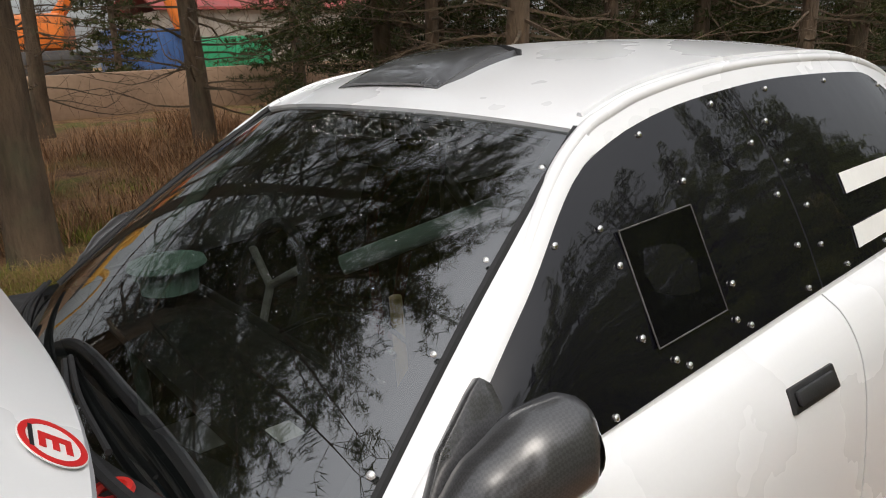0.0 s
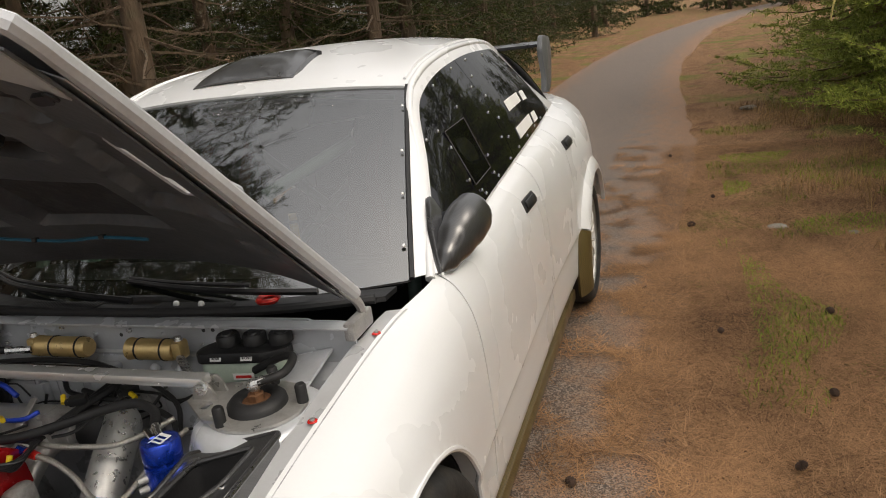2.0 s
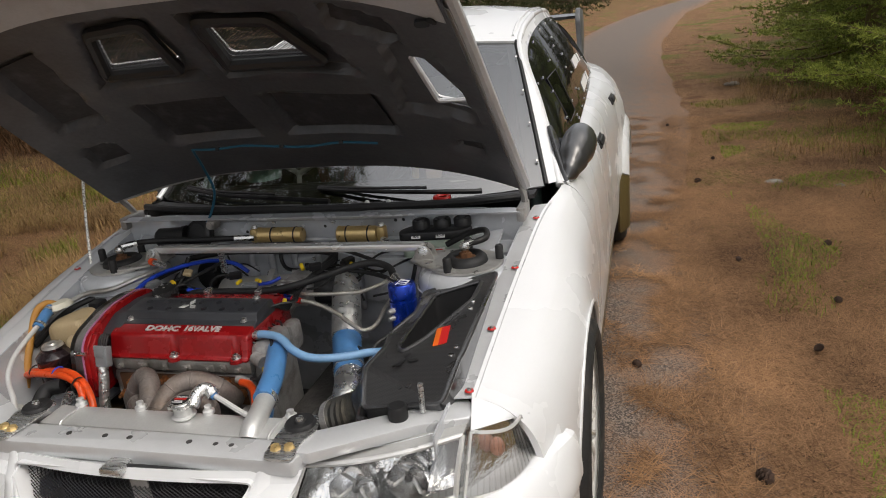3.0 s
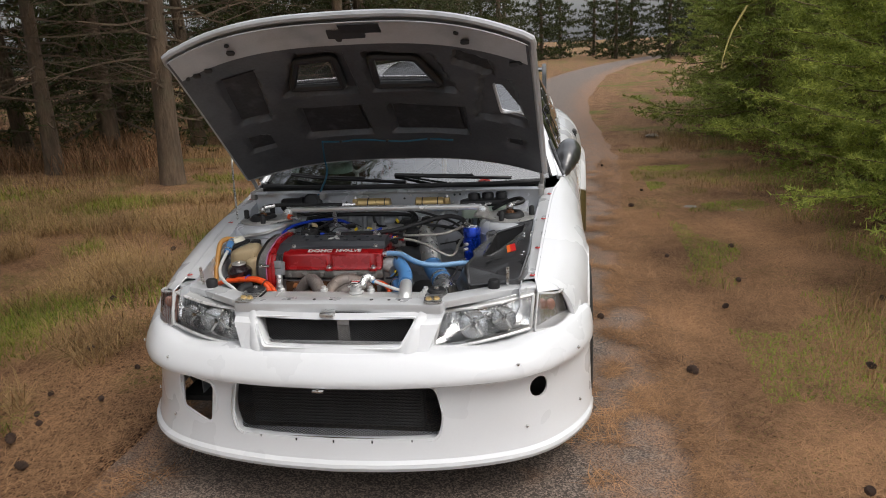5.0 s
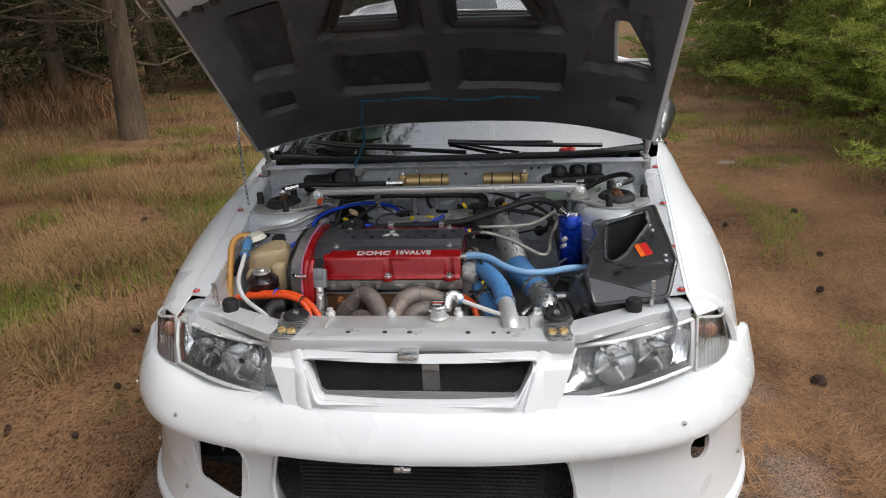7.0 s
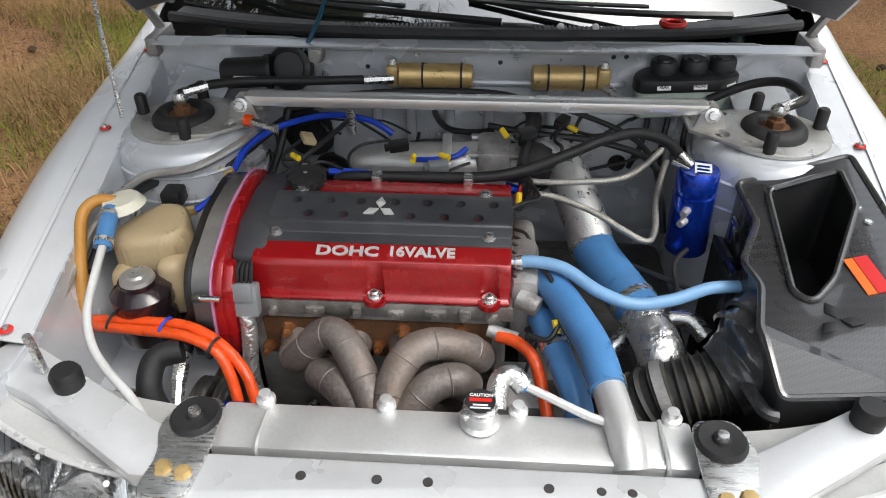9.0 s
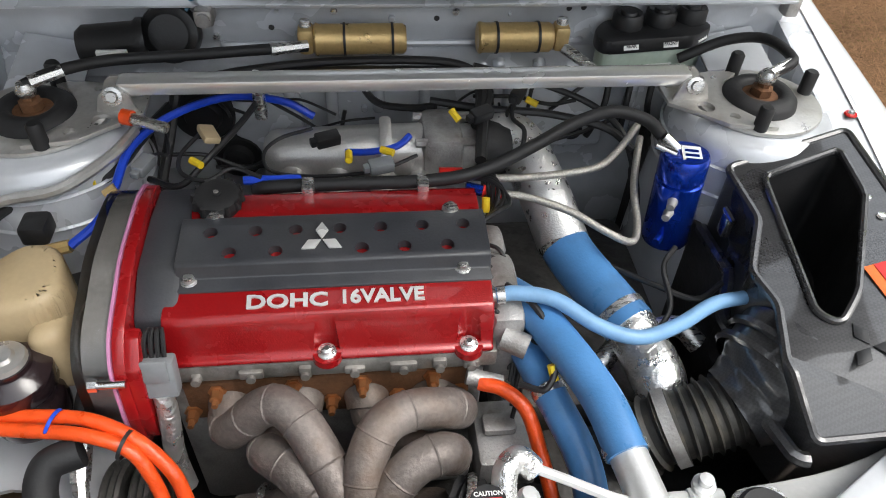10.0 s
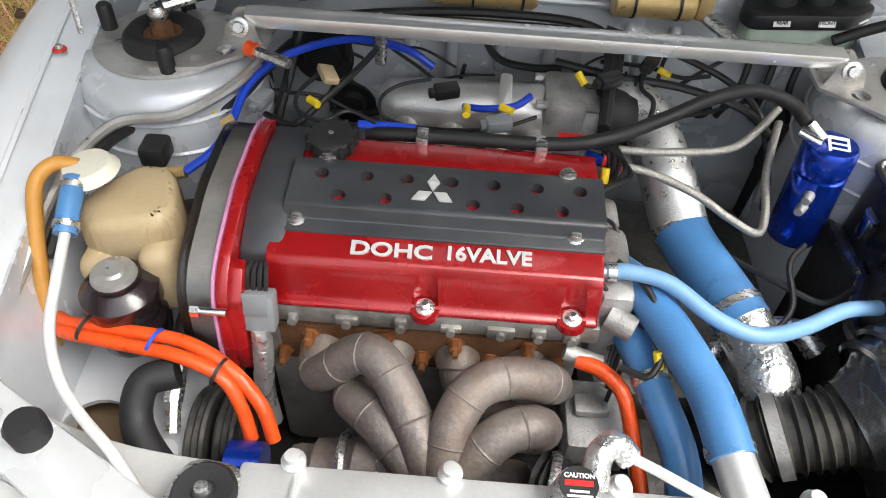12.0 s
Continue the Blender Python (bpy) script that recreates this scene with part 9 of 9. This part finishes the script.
for f, x, y, z in ((0, -0.53, -0.378, 0.668), (1, -0.44, -0.396, 0.676), (2, -0.36, -0.422, 0.664)):
    part("cable_tie", lathe([(0.0165, -0.002), (0.0180, -0.002), (0.0180, 0.002), (0.0165, 0.002)], along((x, y - 0.004, z + 0.004), (x + 0.05, y - 0.02, z - 0.01)), 16), M_BLACK if f != 1 else M_BLUEV, car)
part("coolant_hose", tube([(-0.41, -0.425, 0.66), (-0.445, -0.44, 0.655), (-0.448, -0.475, 0.63), (-0.415, -0.515, 0.615), (-0.37, -0.545, 0.605), (-0.35, -0.56, 0.59)], 0.0185, 14, 8), M_RUBBER, car, "thick black coolant hose")
part("pressure_hose", tube([(-0.418, -0.21, 0.665), (-0.424, -0.27, 0.655), (-0.432, -0.34, 0.635), (-0.434, -0.385, 0.612)], 0.0135, 12, 6), M_RUBBER, car, "black power-steering hose")
t = bmesh.new()
rod(t, (-0.434, -0.385, 0.612), (-0.432, -0.425, 0.590), 0.014, 0.012, 8)
rod(t, (-0.432, -0.425, 0.590), (-0.428, -0.455, 0.570), 0.010, n=8)
part("hose_ferrule", t, M_STEEL, car)
t = bmesh.new()
rod(t, (-0.417, -0.20, 0.667), (-0.415, -0.215, 0.665), 0.016, n=12)
part("hose_ferrule", t, M_STEEL, car)
# floor pan of that corner with its round holes
t = slab(rounded([(-0.66, -0.58), (-0.40, -0.58), (-0.40, -0.25), (-0.66, -0.25)], 0.02), 0.545, 0.552)
tools = [lathe([(0.045, -0.1), (0.045, 0.1)], pose(-0.530, -0.452, 0.55), 20, None, True), slab(rounded([(-0.64, -0.44), (-0.585, -0.44), (-0.585, -0.33), (-0.64, -0.33)], 0.025), 0.5, 0.6)]
part("chassis_shelf", carved(t, *tools), M_BAY, car)
t = bmesh.new()
block(t, (-0.66, -0.58, 0.50), (-0.40, -0.25, 0.51))
part("wheel_liner", t, mat("muddy_liner", (0.13, 0.085, 0.045), 0.8), car)
for x in (-0.40, -0.365):
    part("belt_pulley", lathe([(0.0, 0.012), (0.06, 0.012), (0.064, 0.008), (0.058, 0.004), (0.064, 0.0), (0.058, -0.004), (0.064, -0.008), (0.06, -0.012), (0.0, -0.012)], along((x, -0.43, 0.52), (x - 0.1, -0.43, 0.52)), 28), M_GREASE, car)
t = bmesh.new()
rod(t, (-0.34, -0.505, 0.60), (-0.30, -0.505, 0.60), 0.030, n=20)
part("blue_coupling", t, M_BLUEA, car)
# left-hand lower corner
part("white_duct", tube([(0.24, -0.29, 0.56), (0.30, -0.25, 0.59), (0.37, -0.245, 0.60), (0.40, -0.27, 0.585)], 0.016, 12, 8), M_STEEL, car)
t = bmesh.new()
block(t, (0.10, -0.32, 0.42), (0.40, 0.10, 0.52), 0.03)
block(t, (0.14, -0.46, 0.40), (0.30, -0.33, 0.50), 0.03)
part("gearbox", t, M_GREASE, car, "oily cast gearbox casing")
t = bmesh.new()
block(t, (0.05, -0.44, 0.52), (0.13, -0.34, 0.585), 0.01)
block(t, (0.06, -0.40, 0.585), (0.105, -0.37, 0.60), 0.008)
part("alloy_bracket", t, M_CAST, car)
part("red_sleeve", tube([(0.055, -0.362, 0.655), (0.085, -0.375, 0.655), (0.11, -0.40, 0.645), (0.125, -0.44, 0.61), (0.135, -0.49, 0.58)], 0.0095, 10, 8), M_ORANGE, car, "red-orange sleeved line")

# ---- looms, vacuum hoses and cables ----
def line(name, pts, r, material, label=""):
    return part(name, tube(pts, r, 8, 6), material, car, label)


line("vacuum_hose", [(-0.465, -0.165, 0.735), (-0.43, -0.14, 0.755), (-0.415, -0.10, 0.772), (-0.405, -0.02, 0.785), (-0.36, 0.05, 0.790), (-0.28, 0.095, 0.792), (-0.20, 0.09, 0.785), (-0.155, 0.085, 0.76)], 0.0062, M_BLUEV, "bright blue vacuum hose")
line("vacuum_hose", [(-0.415, -0.10, 0.772), (-0.395, -0.13, 0.75), (-0.385, -0.16, 0.72), (-0.40, -0.20, 0.69), (-0.44, -0.225, 0.675)], 0.0065, M_BLUEV, "bright blue vacuum hose")
line("vacuum_hose", [(-0.105, 0.000, 0.752), (-0.07, -0.012, 0.760), (-0.03, -0.006, 0.764), (-0.008, 0.010, 0.772)], 0.0052, M_BLUEV, "bright blue vacuum hose")
line("vacuum_hose", [(-0.245, -0.09, 0.775), (-0.21, -0.085, 0.772), (-0.17, -0.07, 0.76)], 0.006, M_BLUEV)
for a, b in (((-0.50, -0.17, 0.73), (-0.465, -0.165, 0.735)), ((-0.425, -0.105, 0.768), (-0.41, -0.098, 0.775))):
    t = bmesh.new()
    rod(t, a, b, 0.009, n=8)
    part("hose_union", t, M_GOLD, car)
part("solenoid_valve", block(bmesh.new(), (-0.525, -0.165, 0.735), (-0.49, -0.125, 0.765), 0.006), M_BLACK, car)
line("cable_loom", [(-0.60, -0.30, 0.70), (-0.595, -0.18, 0.74), (-0.55, -0.10, 0.755), (-0.48, -0.075, 0.755), (-0.43, -0.05, 0.765), (-0.40, 0.02, 0.775), (-0.37, 0.09, 0.78)], 0.009, M_BLACK, "taped black cable loom")
line("cable_loom", [(-0.62, -0.47, 0.66), (-0.617, -0.35, 0.70), (-0.605, -0.22, 0.75), (-0.565, -0.13, 0.775), (-0.48, -0.11, 0.785), (-0.42, -0.06, 0.80), (-0.40, 0.0, 0.80)], 0.0075, M_BARE, "grey sheathed pipe along the inner wing")
line("cable_loom", [(-0.37, 0.12, 0.79), (-0.25, 0.145, 0.80), (-0.05, 0.15, 0.80), (0.08, 0.15, 0.795), (0.12, 0.10, 0.79), (0.105, 0.03, 0.785), (0.09, -0.06, 0.775)], 0.009, M_BLACK, "taped black cable loom")
line("cable_loom", [(0.11, 0.14, 0.795), (0.11, 0.08, 0.79), (0.095, 0.02, 0.78)], 0.010, M_BLACK)
line("cable_loom", [(0.03, 0.10, 0.775), (0.12, 0.08, 0.77), (0.22, 0.07, 0.765), (0.31, 0.04, 0.755), (0.345, 0.0, 0.74)], 0.0065, M_BLACK)
line("cable_loom", [(-0.39, -0.03, 0.735), (-0.34, -0.06, 0.745), (-0.30, -0.03, 0.77), (-0.26, 0.03, 0.785), (-0.235, 0.09, 0.79)], 0.005, M_BLACK)
line("cable_loom", [(-0.42, 0.075, 0.83), (-0.36, 0.10, 0.815), (-0.24, 0.125, 0.822), (-0.10, 0.135, 0.828), (0.06, 0.130, 0.826), (0.12, 0.115, 0.80), (0.125, 0.085, 0.775)], 0.0068, M_BLACK, "taped black cable loom")
line("cable_loom", [(0.10, 0.12, 0.825), (0.20, 0.11, 0.80), (0.29, 0.08, 0.775), (0.335, 0.03, 0.75), (0.35, -0.03, 0.70), (0.36, -0.05, 0.64)], 0.0055, M_BLACK, "taped black cable loom")
line("cable_loom", [(-0.08, 0.16, 0.80), (-0.075, 0.15, 0.77), (-0.05, 0.13, 0.752), (0.0, 0.115, 0.752), (0.04, 0.10, 0.765)], 0.006, M_BLACK)
line("cable_loom", [(-0.36, 0.10, 0.80), (-0.375, 0.06, 0.74), (-0.385, 0.0, 0.70), (-0.38, -0.05, 0.68)], 0.008, M_BLACK)
line("brake_pipe", [(-0.62, 0.10, 0.79), (-0.60, -0.02, 0.755), (-0.585, -0.12, 0.735), (-0.57, -0.20, 0.70)], 0.0035, M_STEEL)
line("cable", [(-0.155, 0.03, 0.775), (-0.20, 0.0, 0.78), (-0.225, -0.01, 0.76), (-0.215, -0.02, 0.735), (-0.15, -0.035, 0.735), (-0.06, -0.045, 0.75), (0.0, -0.03, 0.765)], 0.0028, M_BLACK)
line("cable", [(-0.31, 0.03, 0.78), (-0.34, -0.02, 0.77), (-0.33, -0.07, 0.775), (-0.29, -0.10, 0.785), (-0.26, -0.075, 0.785), (-0.22, -0.09, 0.78)], 0.0032, M_BLACK)
line("cable", [(0.17, 0.09, 0.79), (0.155, 0.05, 0.775), (0.165, 0.0, 0.782), (0.145, -0.05, 0.772), (0.11, -0.07, 0.77)], 0.0035, M_BLACK)
rc = random.Random(12)
for k in range(22):
    x0 = rc.uniform(-0.40, 0.32)
    y0 = rc.uniform(0.07, 0.14)
    z0 = rc.uniform(0.66, 0.77)
    p = [Vector((x0, y0, z0))]
    d = Vector((rc.uniform(-1, 1), rc.uniform(-0.6, 0.6), rc.uniform(-0.2, 0.2))).normalized()
    for i in range(4):
        d = (d + Vector((rc.uniform(-0.7, 0.7), rc.uniform(-0.7, 0.7), rc.uniform(-0.4, 0.3)))).normalized()
        q = p[-1] + d * rc.uniform(0.03, 0.06)
        q.z = min(q.z, 0.79)
        q.y = min(max(q.y, 0.08 if -0.25 < q.x < 0.1 else 0.0), 0.17)
        p.append(q)
    line("cable", p, rc.choice((0.0022, 0.0028, 0.0035)), M_BLACK)
for k in range(6):
    o = 0.006 * k
    line("ignition_lead", [(0.062, -0.20 + o, 0.775), (0.09, -0.18 + o, 0.778 - o), (0.118 - o, -0.15 + o * 2, 0.772), (0.10, -0.11 + o, 0.775), (0.07 - o, -0.09, 0.768)], 0.0034, M_BLACK)
for k in range(7):
    line("cable", [(0.075, -0.19 - 0.02 * k, 0.735), (0.10 + 0.006 * k, -0.21 - 0.02 * k, 0.735 - 0.01 * k), (0.112, -0.25 - 0.018 * k, 0.70 - 0.012 * k), (0.10, -0.31 - 0.012 * k, 0.66 - 0.01 * k)], 0.003, M_BLACK)
line("cable", [(0.095, -0.275, 0.742), (0.128, -0.315, 0.738), (0.145, -0.365, 0.715), (0.13, -0.40, 0.69), (0.10, -0.385, 0.68)], 0.0042, M_BLACK, "black sensor lead with yellow tape")
line("cable", [(0.30, -0.30, 0.63), (0.34, -0.26, 0.66), (0.345, -0.20, 0.68), (0.37, -0.17, 0.69)], 0.0042, M_BLACK)
line("cable", [(0.28, -0.17, 0.655), (0.33, -0.22, 0.665), (0.38, -0.25, 0.665), (0.42, -0.235, 0.68)], 0.0045, M_BLACK)
# scraps of yellow tape, pale plugs and connectors on the looms
for x, y, z, tx, tz in ((0.139, -0.385, 0.70, 50, 20), (-0.455, -0.07, 0.765, 0, 80), (-0.10, -0.055, 0.785, 0, 0), (-0.045, -0.045, 0.785, 0, 60), (0.06, 0.02, 0.80, 30, 40), (0.085, -0.15, 0.768, 60, 0), (0.19, 0.075, 0.785, 20, 70), (-0.31, -0.06, 0.785, 0, 50)):
    t = bmesh.new()
    rod(t, (0, -0.010, 0), (0, 0.010, 0), 0.0055, n=8)
    bmesh.ops.transform(t, matrix=pose(x, y, z, tx, 0, tz), verts=t.verts)
    part("tape_band", t, M_YELLOW, car, "yellow tape band")
for x, y, z, m, a in ((-0.055, -0.07, 0.778, "grey_connector", 15), (0.10, 0.02, 0.80, None, 30), (0.17, 0.09, 0.79, None, 60), (-0.385, -0.05, 0.775, "grey_connector", 70), (-0.50, -0.085, 0.765, "grey_connector", 8), (-0.13, -0.02, 0.79, None, 20)):
    t = bmesh.new()
    block(t, (-0.018, -0.010, -0.008), (0.018, 0.010, 0.010), 0.003, pose(x, y, z, 8, 0, a))
    block(t, (-0.026, -0.006, -0.005), (-0.017, 0.006, 0.006), 0.002, pose(x, y, z, 8, 0, a))
    part("cable_plug", t, bpy.data.materials[m] if m else M_BLACK, car)
t = bmesh.new()
block(t, (-0.012, -0.020, -0.005), (0.012, 0.020, 0.006), 0.003, pose(-0.30, 0.0, 0.79, 0, 20, 25))
part("cable_plug", t, M_BEIGE, car, "yellowed cable plug")
t = bmesh.new()
rod(t, (-0.235, 0.085, 0.76), (-0.235, 0.085, 0.82), 0.010, n=10)
rod(t, (-0.235, 0.085, 0.815), (-0.235, 0.085, 0.84), 0.007, n=10)
part("pressure_sensor", t, M_STEEL, car, "steel pressure sensor")
for s, x, y in ((-1, -0.395, -0.015),):
    t = bmesh.new()
    rod(t, (x, y, 0.83), (x + 0.05, y - 0.02, 0.826), 0.008, n=8)
    part("brake_union", t, M_STEEL, car)
    t = bmesh.new()
    rod(t, (x - 0.012, y + 0.004, 0.831), (x + 0.002, y, 0.830), 0.011, n=10)
    part("brake_union", t, M_ORANGE, car)
